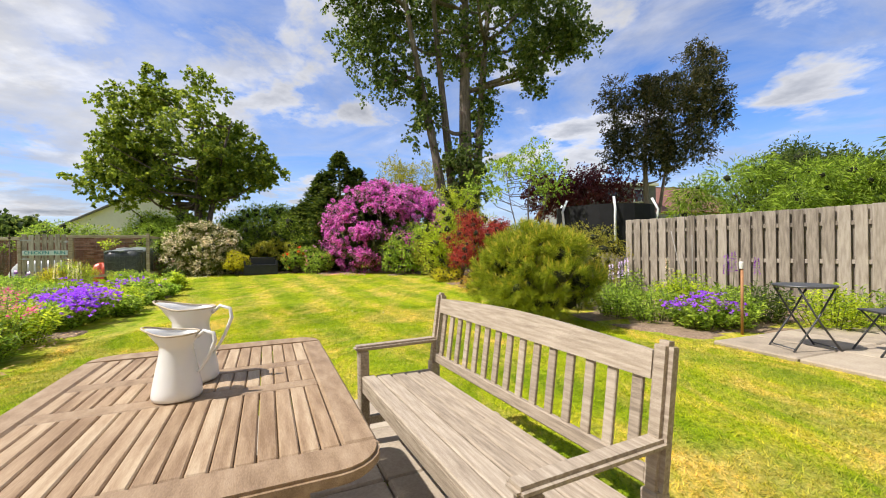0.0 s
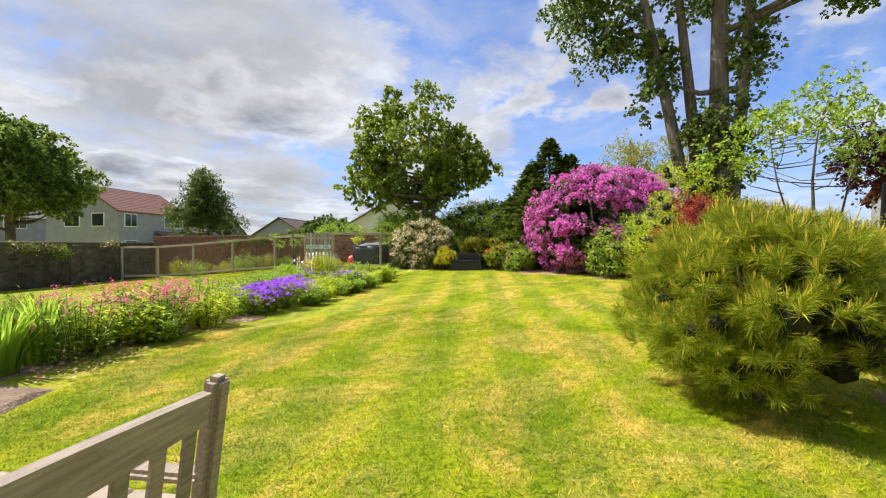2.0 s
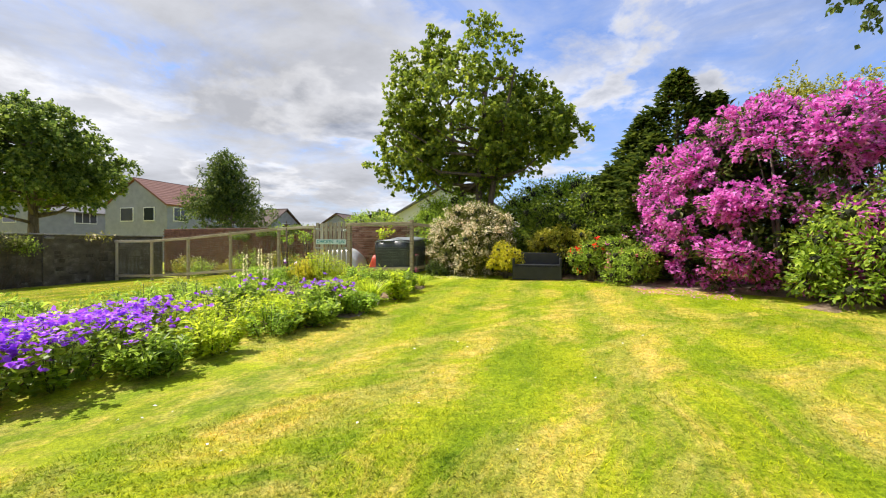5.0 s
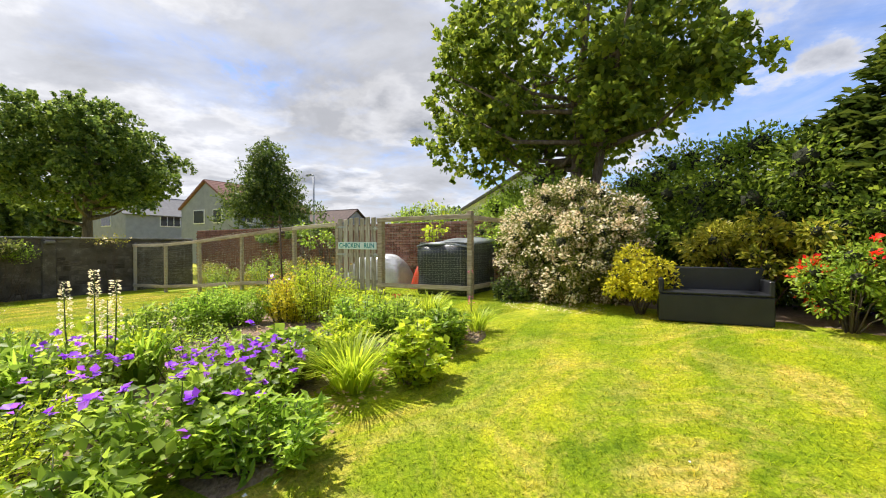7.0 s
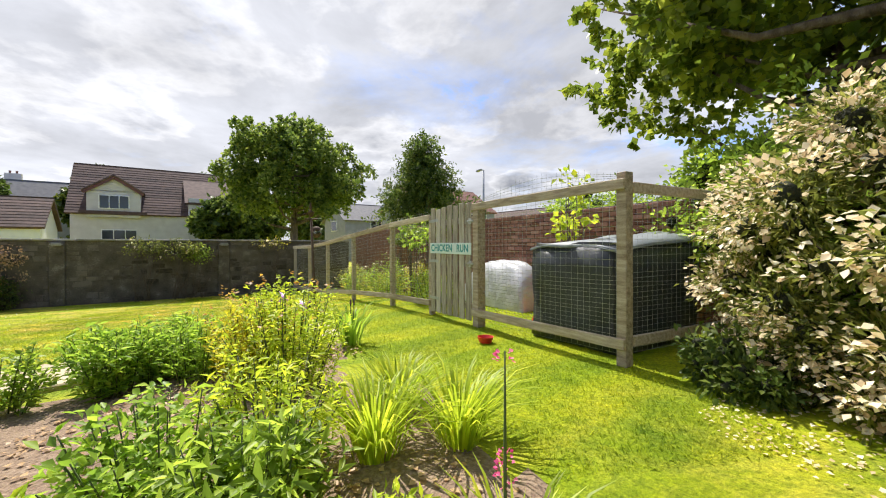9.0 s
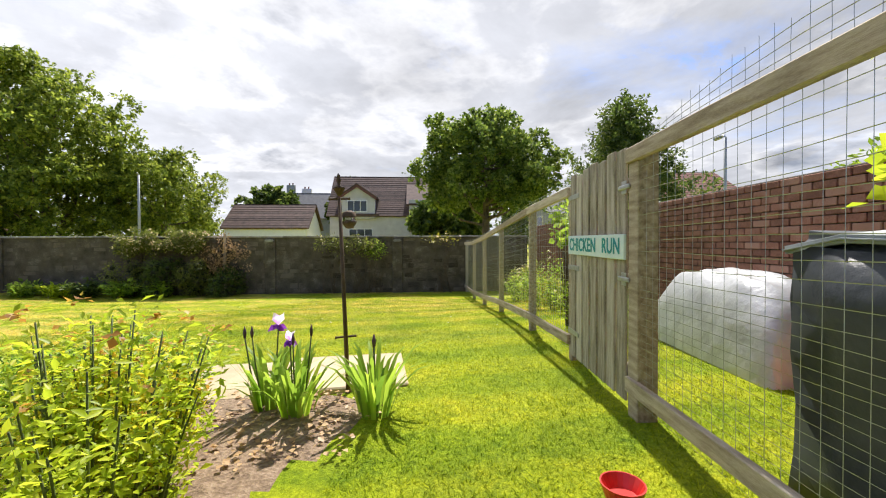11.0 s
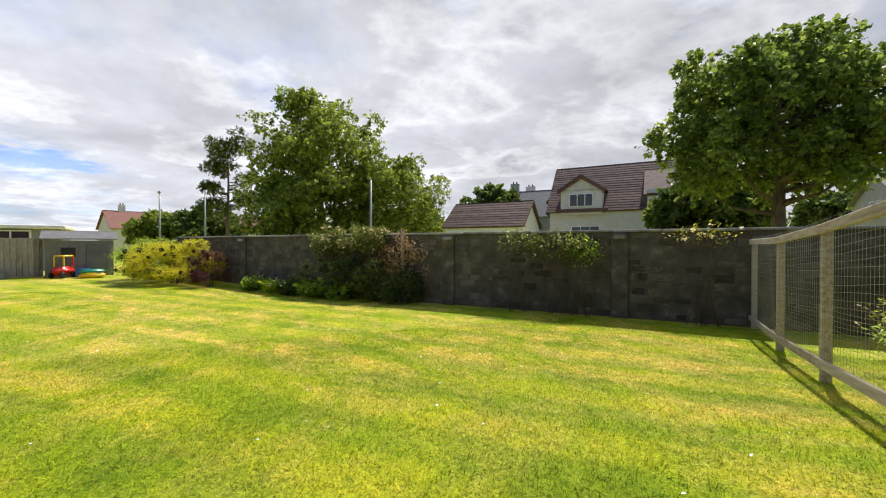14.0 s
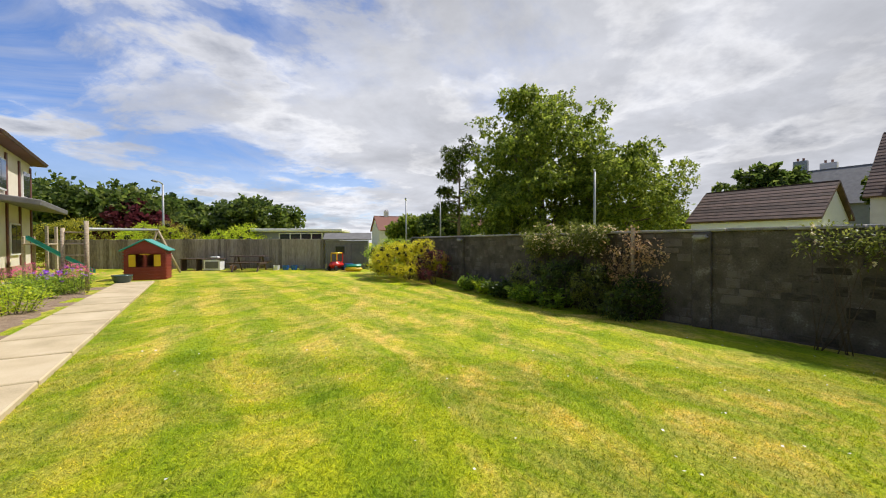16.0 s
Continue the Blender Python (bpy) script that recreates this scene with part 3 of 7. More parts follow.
def mound(name, x, y, r, h, n, size, wide, material, label, seed, flowers=None, stems=26, group="", cat="plant"):
    """A leafy border perennial: upright stems that carry leaves along them, and flowers at the top."""
    rng = np.random.default_rng(seed)
    t = thing(name, pose(x, y, ground_z(x, y) + 0.02), label, cat, group)
    a, q = rng.uniform(0, 2 * math.pi, stems), np.sqrt(rng.uniform(0, 1, stems))
    B = np.stack([np.cos(a) * q * r * 0.55, np.sin(a) * q * r * 0.55, 0 * a], 1)
    T = np.stack([np.cos(a) * q * r, np.sin(a) * q * r, h * (1 - 0.35 * q**2) * rng.uniform(0.75, 1.1, stems)], 1)
    st = tubes("stem", [([tuple(b), tuple((b + tt) / 2 + [0, 0, 0.05 * h]), tuple(tt)], [0.006, 0.005, 0.003]) for b, tt in zip(B, T)], M_STEM, t, 4)
    tagged(st, kind="stuff")
    i = rng.integers(stems, size=n)
    s = rng.uniform(0.02, 1.02, (n, 1)) ** 0.85
    P = B[i] + (T[i] - B[i]) * s + unit(rng, n) * np.array([1, 1, 0.4]) * r * 0.16
    D = unit(rng, n) * np.array([1, 1, 0.5]) + np.array([0, 0, 0.3]) + (T[i] * np.array([1, 1, 0])) / (r + 0.1) * 0.4
    tagged(leaves("foliage", P, D, size, wide, material, t, rng, up=0.7), kind="stuff")
    if flowers:
        fm, cnt, ps, per, sp = flowers
        j = rng.integers(stems, size=cnt)
        P = T[j] + np.stack([rng.normal(0, r * 0.22, cnt), rng.normal(0, r * 0.22, cnt), rng.uniform(0.0, 0.10, cnt)], 1)
        H = np.repeat(P, per, 0) + unit(rng, cnt * per) * sp
        DD = unit(rng, cnt * per) * np.array([1, 1, 0.45]) + np.array([0, 0, 0.35])
        tagged(leaves("flower_head", H, DD, ps, 0.95, fm, t, rng, up=1.0), kind="stuff")
    return t


def tuft(name, x, y, r, h, n, width, material, label, seed, lean=0.5, group="", z0=None, cat="plant"):
    """Sword or grass leaves that rise from one foot and arch outwards."""
    rng = np.random.default_rng(seed)
    t = thing(name, pose(x, y, ground_z(x, y) + 0.01 if z0 is None else z0), label, cat, group)
    a, q = rng.uniform(0, 2 * math.pi, n), np.sqrt(rng.uniform(0, 1, n))
    B = np.stack([np.cos(a) * q * r * 0.35, np.sin(a) * q * r * 0.35, 0 * a], 1)
    out = np.stack([np.cos(a), np.sin(a), 0 * a], 1) * (lean * q * r)[:, None] * 2 + rng.normal(0, 0.08 * r, (n, 3)) * [1, 1, 0]
    hh = h * rng.uniform(0.6, 1.1, n)
    side = np.stack([-np.sin(a), np.cos(a), 0 * a], 1) * width * 0.5
    V = np.empty((n, 7, 3))
    for k, s in enumerate((0.0, 0.45, 0.8)):
        p = B + out * s**2 + np.stack([0 * a, 0 * a, hh * (s - 0.25 * lean * s**3)], 1)
        w = (0.8, 1.0, 0.65)[k]
        V[:, 2 * k], V[:, 2 * k + 1] = p - side * w, p + side * w
    V[:, 6] = B + out * 1.1 + np.stack([0 * a, 0 * a, hh * (1 - 0.35 * lean)], 1)
    k = 7 * np.arange(n)[:, None]
    F = np.concatenate([k + f for f in ([0, 1, 3], [0, 3, 2], [2, 3, 5], [2, 5, 4], [4, 5, 6])], 1).reshape(-1, 3)
    tagged(put("leaves", np_mesh("leaves", V, F), material, t), kind="stuff")
    return t


def spires(name, x, y, rows, material, label, seed, leaf_mat=None, cat="flower", bell=0.022):
    """Tall flower spikes: rows of (dx, dy, height, length of the flowering part)."""
    rng = np.random.default_rng(seed)
    t = thing(name, pose(x, y, ground_z(x, y)), label, cat)
    tubes("stem", [([(dx * 0.7, dy * 0.7, 0), (dx, dy, h * 0.6), (dx * 1.05, dy * 1.05, h)], [0.007, 0.006, 0.003]) for dx, dy, h, l in rows], M_STEM, t, 5)
    P, D = [], []
    for dx, dy, h, l in rows:
        for k in range(int(l * 400)):
            s = rng.uniform(0, 1)
            w = 2 * math.pi * rng.uniform()
            rr = 0.016 + 0.018 * (1 - s)
            P.append((dx + rr * math.cos(w), dy + rr * math.sin(w), h - l + l * s))
            D.append((math.cos(w), math.sin(w), 0.25))
    tagged(leaves("flower_head", np.array(P), np.array(D), bell, 0.9, material, t, rng), kind="stuff")
    if leaf_mat:
        n = 120
        P = np.stack([rng.normal(0, 0.14, n), rng.normal(0, 0.14, n), rng.uniform(0.05, 0.5, n)], 1)
        tagged(leaves("foliage", P, unit(rng, n) + [0, 0, 0.3], 0.12, 0.3, leaf_mat, t, rng), kind="stuff")
    return t


# ---- ground and lawn ----
def axis_steps(lo, hi, step, far):
    """Fine steps inside, ever wider ones out to the horizon."""
    inner = list(np.arange(lo, hi + 1e-6, step))
    out, d = [], step
    while d < far:
        d *= 1.9
        out.append(d)
    return np.array([lo - d for d in reversed(out)] + inner + [hi + d for d in out])


gx, gy = axis_steps(-28, 12, 0.5, 900), axis_steps(-16, 24, 0.5, 900)
GV = np.array([(x, y, ground_z(x, y)) for y in gy for x in gx])
nx = len(gx)
GF = np.array([(j * nx + i, j * nx + i + 1, (j + 1) * nx + i + 1, (j + 1) * nx + i) for j in range(len(gy) - 1) for i in range(nx - 1)])
tagged(put("ground", np_mesh("ground", GV, GF), M_LAWN), "mown lawn with straw-coloured dry patches", "lawn", "", "structure")

BED = [(-2.5, 0.9), (-2.75, 1.7), (-3.0, 2.5), (-3.75, 3.3), (-4.5, 4.65), (-5.35, 6.2), (-6.6, 8.6), (-7.1, 10.6), (-7.55, 11.3), (-8.1, 12.5), (-8.55, 13.35), (-9.4, 13.8), (-10.9, 13.2), (-11.85, 12.62), (-13.1, 12.3),
       (-12.4, 10.6), (-10.9, 8.0), (-9.2, 5.2), (-6.9, 1.4), (-5.2, -1.4), (-3.6, -1.6), (-2.7, -0.6)]
BORDER = [(-10.5, 15.5), (-9.7, 15.65), (-8.7, 15.85), (-7.5, 15.95), (-6.4, 16.2), (-5.4, 16.2), (-4.3, 15.7), (-2.4, 15.4), (-0.8, 14.4), (0.25, 12.8), (1.15, 11.2), (1.9, 9.3), (2.55, 7.7), (2.7, 6.6), (3.25, 5.55), (3.7, 5.0), (5.2, 5.5), (7.6, 6.3), (4.9, 10.2), (4.2, 19), (-11.5, 19), (-11.2, 16.2)]


def inside(x, y, poly):
    hit, j = False, len(poly) - 1
    for i in range(len(poly)):
        (xi, yi), (xj, yj) = poly[i], poly[j]
        if (yi > y) != (yj > y) and x < (xj - xi) * (y - yi) / (yj - yi) + xi:
            hit = not hit
        j = i
    return hit


def soil_sheet(name, poly, label):
    """Earth heaped a little over the lawn, dug to an edge."""
    bm = bmesh.new()
    rng = random.Random(5)
    pts = []
    for i, p in enumerate(poly):
        q = poly[(i + 1) % len(poly)]
        k = max(1, int(math.dist(p, q) / 0.35))
        for s in range(k):
            f = s / k
            pts.append((p[0] + (q[0] - p[0]) * f + rng.uniform(-0.05, 0.05), p[1] + (q[1] - p[1]) * f + rng.uniform(-0.05, 0.05)))
    rim = [bm.verts.new((x, y, ground_z(x, y) - 0.03)) for x, y in pts]
    face = bm.faces.new(rim)
    bmesh.ops.inset_region(bm, faces=[face], thickness=0.06, depth=0)
    bmesh.ops.triangulate(bm, faces=bm.faces[:])
    bmesh.ops.subdivide_edges(bm, edges=[e for e in bm.edges if e.calc_length() > 0.5], cuts=2, use_grid_fill=True)
    bmesh.ops.triangulate(bm, faces=bm.faces[:])
    edge = {v for e in bm.edges if e.is_boundary for v in e.verts}
    for v in bm.verts:
        if v not in edge:
            v.co.z = ground_z(v.co.x, v.co.y) + 0.03 + 0.025 * noise.noise(v.co * 2.3)
    bmesh.ops.recalc_face_normals(bm, faces=bm.faces[:])
    ob = part(name, bm, M_SOIL, None)
    return tagged(ob, label, "flower bed", "", "structure")


soil_sheet("flower_bed", BED, "dry brown soil of a planted island bed")
soil_sheet("border_soil", BORDER, "dark soil of the planted border under shrubs")

# ---- concrete path, of slabs end to end ----
PATH_LINE = [Vector((-14.05, 11.73)), Vector((-11.50, 8.07)), Vector((-5.2, -3.0))]
PW = 0.98
path = thing("pavement", pose(0, 0, 0), "pale concrete slab garden path", "path", "", "structure")
slab_me = box_mesh("slab", 1.1, PW, 0.09, 0.012)
PATH_SEG = []
for a, b in zip(PATH_LINE, PATH_LINE[1:]):
    d = (b - a).normalized()
    nrm = Vector((-d.y, d.x))
    nn = round((b - a).length / 1.115)
    PATH_SEG.append((a, d, nrm, (b - a).length))
    for i in range(nn):
        c = a + d * (b - a).length * (i + 0.5) / nn + nrm * PW / 2
        put("slab", slab_me, M_SLAB, path, pose(c.x, c.y, ground_z(c.x, c.y) + 0.012, random.uniform(-0.3, 0.3), random.uniform(-0.4, 0.4), math.degrees(math.atan2(d.y, d.x))))

# ---- stone garden wall ----
WA, WB, WTOP = Vector((-23.9, 10.75)), Vector((-13.6, -7.4)), 1.50
WD = (WB - WA).normalized()
WN = Vector((-WD.y, WD.x))
WL = (WB - WA).length
w_yaw = math.degrees(math.atan2(WD.y, WD.x))
wall = thing("wall_west", pose(WA.x, WA.y, 0, 0, 0, w_yaw), "old dark rubble stone garden wall in shade", "wall", "", "structure")
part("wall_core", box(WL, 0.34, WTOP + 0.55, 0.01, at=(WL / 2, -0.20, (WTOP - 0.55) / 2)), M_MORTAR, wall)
rng = random.Random(11)
stone_me = []
for k in range(14):
    bm = box(1, 1, 1, 0)
    for v in bm.verts:
        v.co += Vector((rng.uniform(-0.07, 0.07), 0, rng.uniform(-0.09, 0.09)))
    bmesh.ops.bevel(bm, geom=bm.edges[:], offset=0.07, segments=1, affect="EDGES")
    me = bpy.data.meshes.new("stone")
    bm.to_mesh(me)
    bm.free()
    stone_me.append(me)
z, row = -0.42, 0
count = 0
rest = []
while z < WTOP - 0.08:
    hgt = min(rng.uniform(0.10, 0.19), WTOP - 0.02 - z)
    x = rng.uniform(0, 0.2)
    while x < WL - 0.2:
        w = rng.uniform(0.16, 0.48)
        m = pose(x + w / 2, -0.066 + rng.uniform(-0.026, 0.001), z + hgt / 2) @ Matrix.Diagonal((w - 0.02, 0.09, hgt - 0.018, 1))
        if 2.2 < x < 7.0:
            put("stone", stone_me[rng.randrange(14)], M_STONE, wall, m)
        else:
            rest.append(m)
        x += w
    z += hgt
V, F = [], []
for m in rest:
    me = stone_me[rng.randrange(14)]
    k = len(V)
    V += [tuple(m @ v.co) for v in me.vertices]
    F += [tuple(i + k for i in p.vertices) for p in me.polygons]
me = bpy.data.meshes.new("far_stones")
me.from_pydata(V, [], F)
tagged(put("far_stones", me, M_STONE, wall), kind="stuff")
cope_me = box_mesh("coping_stone", 0.88, 0.44, 0.055, 0.012)
for i in range(int(WL / 0.9)):
    put("coping_stone", cope_me, M_COPE, wall, pose(0.45 + 0.9 * i, -0.2, WTOP + 0.028, 0, rng.uniform(-0.4, 0.4), 0))
for i in range(5):
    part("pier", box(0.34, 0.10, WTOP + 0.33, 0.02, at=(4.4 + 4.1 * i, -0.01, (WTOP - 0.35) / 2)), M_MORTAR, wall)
    part("cap", box(0.26, 0.18, 0.09, 0.03, 2, at=(4.4 + 4.1 * i, 0.06, WTOP - 0.10)), M_COPE, wall)


# ---- fences ----
def to_line(p, q, z=0.0):
    return pose(p[0], p[1], z, 0, 0, math.degrees(math.atan2(q[1] - p[1], q[0] - p[0])))


def board_fence(name, p, q, h, label, pitch=0.2, wide=0.15, both=True):
    """Hit-and-miss boards on both faces of two rails, with posts."""
    L = math.dist(p, q)
    t = thing(name, to_line(p, q), label, "fence")
    rr = random.Random(int(L * 100))
    me = box_mesh("board", wide, 0.021, h, 0.005)
    for k in range(int(L / pitch)):
        x = (k + 0.5) * pitch
        g = ground_z(p[0] + (q[0] - p[0]) * x / L, p[1] + (q[1] - p[1]) * x / L)
        put("board", me, M_FENCE, t, pose(x, -0.033, g + 0.04 + h / 2 + rr.uniform(-0.012, 0.012), rr.uniform(-0.4, 0.4), rr.uniform(-0.4, 0.4), 0))
        if both:
            put("back_board", me, M_FENCE, t, pose(x + pitch / 2, 0.033, g + 0.04 + h / 2, 0, rr.uniform(-0.3, 0.3), 0))
    g0, g1 = ground_z(*p), ground_z(*q)
    for f in (0.14, 0.5, 0.86):
        me2 = box_mesh("rail", L, 0.04, 0.075, 0.006)
        put("rail", me2, M_FENCE, t, pose(L / 2, 0, (g0 + g1) / 2 + h * f, 0, -math.degrees(math.atan2(g1 - g0, L)), 0))
    pm = box_mesh("post", 0.09, 0.09, h + 0.3, 0.01)
    for k in range(int(L / 1.8) + 1):
        x = min(L - 0.05, 0.05 + 1.8 * k)
        g = ground_z(p[0] + (q[0] - p[0]) * x / L, p[1] + (q[1] - p[1]) * x / L)
        put("post", pm, M_FENCE, t, pose(x, 0.10, g + h / 2 - 0.1))
    return t


board_fence("board_fence", (4.85, 9.85), (10.2, 2.6), 1.82, "weathered grey hit-and-miss board fence", 0.2, 0.155)
board_fence("low_fence", (3.3, 13.4), (4.8, 9.95), 1.0, "low weathered wooden picket fence", 0.17, 0.1, False)
board_fence("far_fence", (4.5, -9.8), (-9.3, -9.2), 1.46, "grey close-boarded fence across the lawn's end", 0.16, 0.152)

# ---- chicken run: posts, rails, wire and gate ----
RC, RB, RE = Vector((-11.06, 15.01)), Vector((-14.42, 13.50)), Vector((-22.85, 8.98))
RD = (RB - RC).normalized()
RL = (RE - RB).length
R_YAW = math.degrees(math.atan2(RD.y, RD.x))
RD2 = (RE - RB).normalized()
R_YAW2 = math.degrees(math.atan2(RD2.y, RD2.x))
GATE0, GATE1 = 2.38, 3.62


def run_g(x):
    p = RC + RD * x
    return ground_z(p.x, p.y)


def run_g2(x):
    p = RB + RD2 * x
    return ground_z(p.x, p.y)


def top_1(x):
    return 1.90


def top_2(x):
    return 1.85 + (1.33 - 1.85) * smooth(x / 8.6 * 0.92 + 0.08)


def run_section(p, yaw, posts, low, top, spans, label):
    """Posts with rails nailed to their lawn side."""
    t = thing("wire_fence", pose(p.x, p.y, 0, 0, 0, yaw), label, "fence", "fence of the chicken run")
    for i, x in enumerate(posts):
        w = (0.10 if x == 0 else 0.13) if top is top_1 else 0.085
        zt = top(x) + (0.06 if w == 0.10 else -0.02)
        part("post", box(w, w, zt - low(x) + 0.3, 0.006, at=(x, 0.03, (zt + low(x) - 0.3) / 2)), M_RAIL, t)
    for a, b in spans:
        for lo in (False, True):
            za, zb = (low(a) + 0.20, low(b) + 0.20) if lo else (top(a) - 0.05, top(b) - 0.05)
            bm = box(math.hypot(b - a, zb - za), 0.04, 0.095, 0.006)
            part("bottom_rail" if lo else "top_rail", bm, M_RAIL, t, m=pose((a + b) / 2, 0.095, (za + zb) / 2, 0, -math.degrees(math.atan2(zb - za, b - a)), 0))
    return t


run = run_section(RC, R_YAW, [0.0, 2.29], run_g, top_1, ((-0.05, 2.36),), "timber and wire mesh fence beside the run's gate")
run2 = run_section(RB, R_YAW2, [0.0, 1.5, 3.65, 5.7, 7.6, RL], run_g2, top_2, ((-0.02, 1.5), (1.5, 3.65), (3.65, 5.7), (5.7, 7.6), (7.6, RL)), "long timber and wire mesh fence of the chicken run")
part("top_rail", box(0.04, 1.9, 0.095, 0.006, at=(-0.02, -1.0, 1.83)), M_RAIL, run)
part("bottom_rail", box(0.04, 1.9, 0.095, 0.006, at=(-0.02, -1.0, 0.45)), M_RAIL, run)
part("post", box(0.085, 0.085, 1.8, 0.006, at=(-0.02, -1.95, 1.1)), M_RAIL, run)


def wires(name, spans, material, parent, r=0.0014, cell=0.075):
    """Welded mesh: thin three-sided wires, slack between posts. A span: start x, end x, bottom and top functions, place y."""
    V, F = [], []
    rr = random.Random(8)

    def wire(pts):
        k = len(V)
        for x, y, z in pts:
            V.extend(((x, y + r, z + r), (x + r, y - r, z), (x - r, y, z - r)))
        for i in range(len(pts) - 1):
            for s in range(3):
                q = (s + 1) % 3
                F.append((k + 3 * i + s, k + 3 * i + q, k + 3 * i + 3 + q, k + 3 * i + 3 + s))

    for a, b, lo, hi, yy, swap in spans:
        n = max(3, int((b - a) / 0.35))
        xs = [a + (b - a) * i / n for i in range(n + 1)]
        z = 0.0
        zmax = max(hi(x) - lo(x) for x in xs)
        while z < zmax:
            ph, amp = rr.uniform(0, 6), rr.uniform(0.003, 0.010)
            pts = [((x, yy, lo(x) + z * (hi(x) - lo(x)) / zmax + amp * math.sin(3.1 * x + ph)) if not swap else (yy, x, lo(x) + z + amp * math.sin(3 * x + ph))) for x in xs]
            wire(pts)
            z += cell * (1.0 if z > 0.7 else 0.6)
        x = a
        while x < b:
            j = rr.uniform(-0.004, 0.004)
            lo_z, hi_z = lo(x), hi(x)
            if swap:
                wire([(yy, x, lo_z), (yy + j, x, (lo_z + hi_z) / 2), (yy, x, hi_z)])
            else:
                wire([(x, yy, lo_z), (x + j, yy, (lo_z + hi_z) / 2), (x, yy, hi_z + rr.uniform(-0.02, 0.02))])
            x += cell
    me = bpy.data.meshes.new(name)
    me.from_pydata(V, [], F)
    return tagged(put(name, me, material, parent), kind="stuff")


wires("wire_mesh", [(0.05, 2.29, lambda x: run_g(x) + 0.1, lambda x: top_1(x) + 0.0, 0.075, False),
                    (-1.9, -0.05, lambda x: 0.35, lambda x: 1.85, -0.03, True)], M_STEEL, run)
wires("wire_extension", [(0.0, 2.3, lambda x: 1.88, lambda x: 1.96 + 0.14 * math.sin(math.pi * x / 2.3), 0.03, False)], M_STEEL, run)
wires("wire_mesh", [(0.05, RL, lambda x: run_g2(x) + 0.1, lambda x: top_2(x) + 0.05, 0.075, False)], M_STEEL, run2)

gate = thing("gate", pose(RC.x, RC.y, 0, 0, 0, R_YAW), "pale weathered vertical board gate, closed", "gate")
gw = (GATE1 - GATE0) / 7
for k in range(7):
    x = GATE0 + gw * (k + 0.5)
    hb = 1.93 - run_g(x) - 0.08 + random.uniform(-0.02, 0.02)
    part("board", box(gw - 0.042, 0.02, hb, 0.004, at=(x, 0.085, run_g(x) + 0.07 + hb / 2)), M_GATE, gate)
for zz in (0.45, 1.05, 1.68):
    part("ledge", box(GATE1 - GATE0 - 0.02, 0.035, 0.09, 0.005, at=((GATE0 + GATE1) / 2, 0.052, zz)), M_GATE, gate)
for zz in (0.47, 1.07, 1.72):
    bm = box(0.30, 0.006, 0.045, 0.002, at=(GATE1 - 0.13, 0.100, zz))
    part("hinge", bm, M_STEEL, gate, "galvanised strap hinge")
for zz in (1.06, 1.66):
    part("bolt", box(0.16, 0.016, 0.03, 0.006, at=(GATE0 + 0.02, 0.104, zz)), M_STEEL, gate, "sliding steel bolt")
    part("bolt_plate", box(0.07, 0.006, 0.085, 0.004, at=(GATE0 + 0.03, 0.099, zz)), M_STEEL, gate)

M_SIGN = surface("pale_sign_paint", [(0.52, 0.66, 0.64), (0.66, 0.77, 0.74), (0.74, 0.82, 0.79)], 6, 60, 0.7, 0.1)
sign = thing("sign_board", pose(RC.x, RC.y, 0, 0, 0, R_YAW) @ pose((GATE0 + GATE1) / 2 - 0.03, 0.112, 1.275, 0, 0.4, 180), "hand-painted pale board with teal lettering on the gate", "sign")
part("board", box(1.22, 0.018, 0.168, 0.004), M_SIGN, sign)
for word, side, off in (("CHICKEN", "LEFT", -0.565), ("RUN", "RIGHT", 0.555)):
    fc = bpy.data.curves.new("lettering", "FONT")
    fc.body, fc.size, fc.extrude, fc.offset = word, 0.152, 0.001, 0.0030
    fc.align_x, fc.align_y, fc.space_character = side, "CENTER", 1.04
    tmp = new("tmp_text", fc)
    bpy.context.view_layer.update()
    tm = bpy.data.meshes.new_from_object(tmp)
    bpy.data.objects.remove(tmp)
    tm.name = "lettering"
    tm.materials.clear()
    put("lettering", tm, M_TEAL, sign, pose(off, -0.0115, 0, 90, 0, 0), "teal painted word " + word)


# ---- brick wall behind the run ----
KA, KB = Vector((-10.6, 17.3)), Vector((-24.6, 10.9))
KD, KL = (KB - KA).normalized(), (KB - KA).length
kwall = thing("wall_north", pose(KA.x, KA.y, 0, 0, 0, math.degrees(math.atan2(KD.y, KD.x))), "red brick garden wall behind the chicken run", "wall", "", "structure")
part("wall_core", box(KL, 0.2, 2.3, 0.01, at=(KL / 2, -0.115, 0.75)), M_MORTAR, kwall)
brick_me = box_mesh("brick", 0.213, 0.03, 0.065, 0.006)
V, F = [], []
bv, bf = [v.co.copy() for v in brick_me.vertices], [tuple(p.vertices) for p in brick_me.polygons]
n_piece = 0
for j in range(27):
    for i in range(int(KL / 0.225)):
        x, zz = 0.12 + 0.225 * i + (0.112 if j % 2 else 0), -0.05 + 0.073 * j + 0.0
        if 1.6 < x < 5.4 and j > 9 and n_piece < 300:
            put("brick", brick_me, M_BRICK, kwall, pose(x, -0.005, zz))
            n_piece += 1
        else:
            k = len(V)
            V += [(v.x + x, v.y - 0.005, v.z + zz) for v in bv]
            F += [tuple(a + k for a in f) for f in bf]
me = bpy.data.meshes.new("far_bricks")
me.from_pydata(V, [], F)
tagged(put("far_bricks", me, M_BRICK, kwall), kind="stuff")


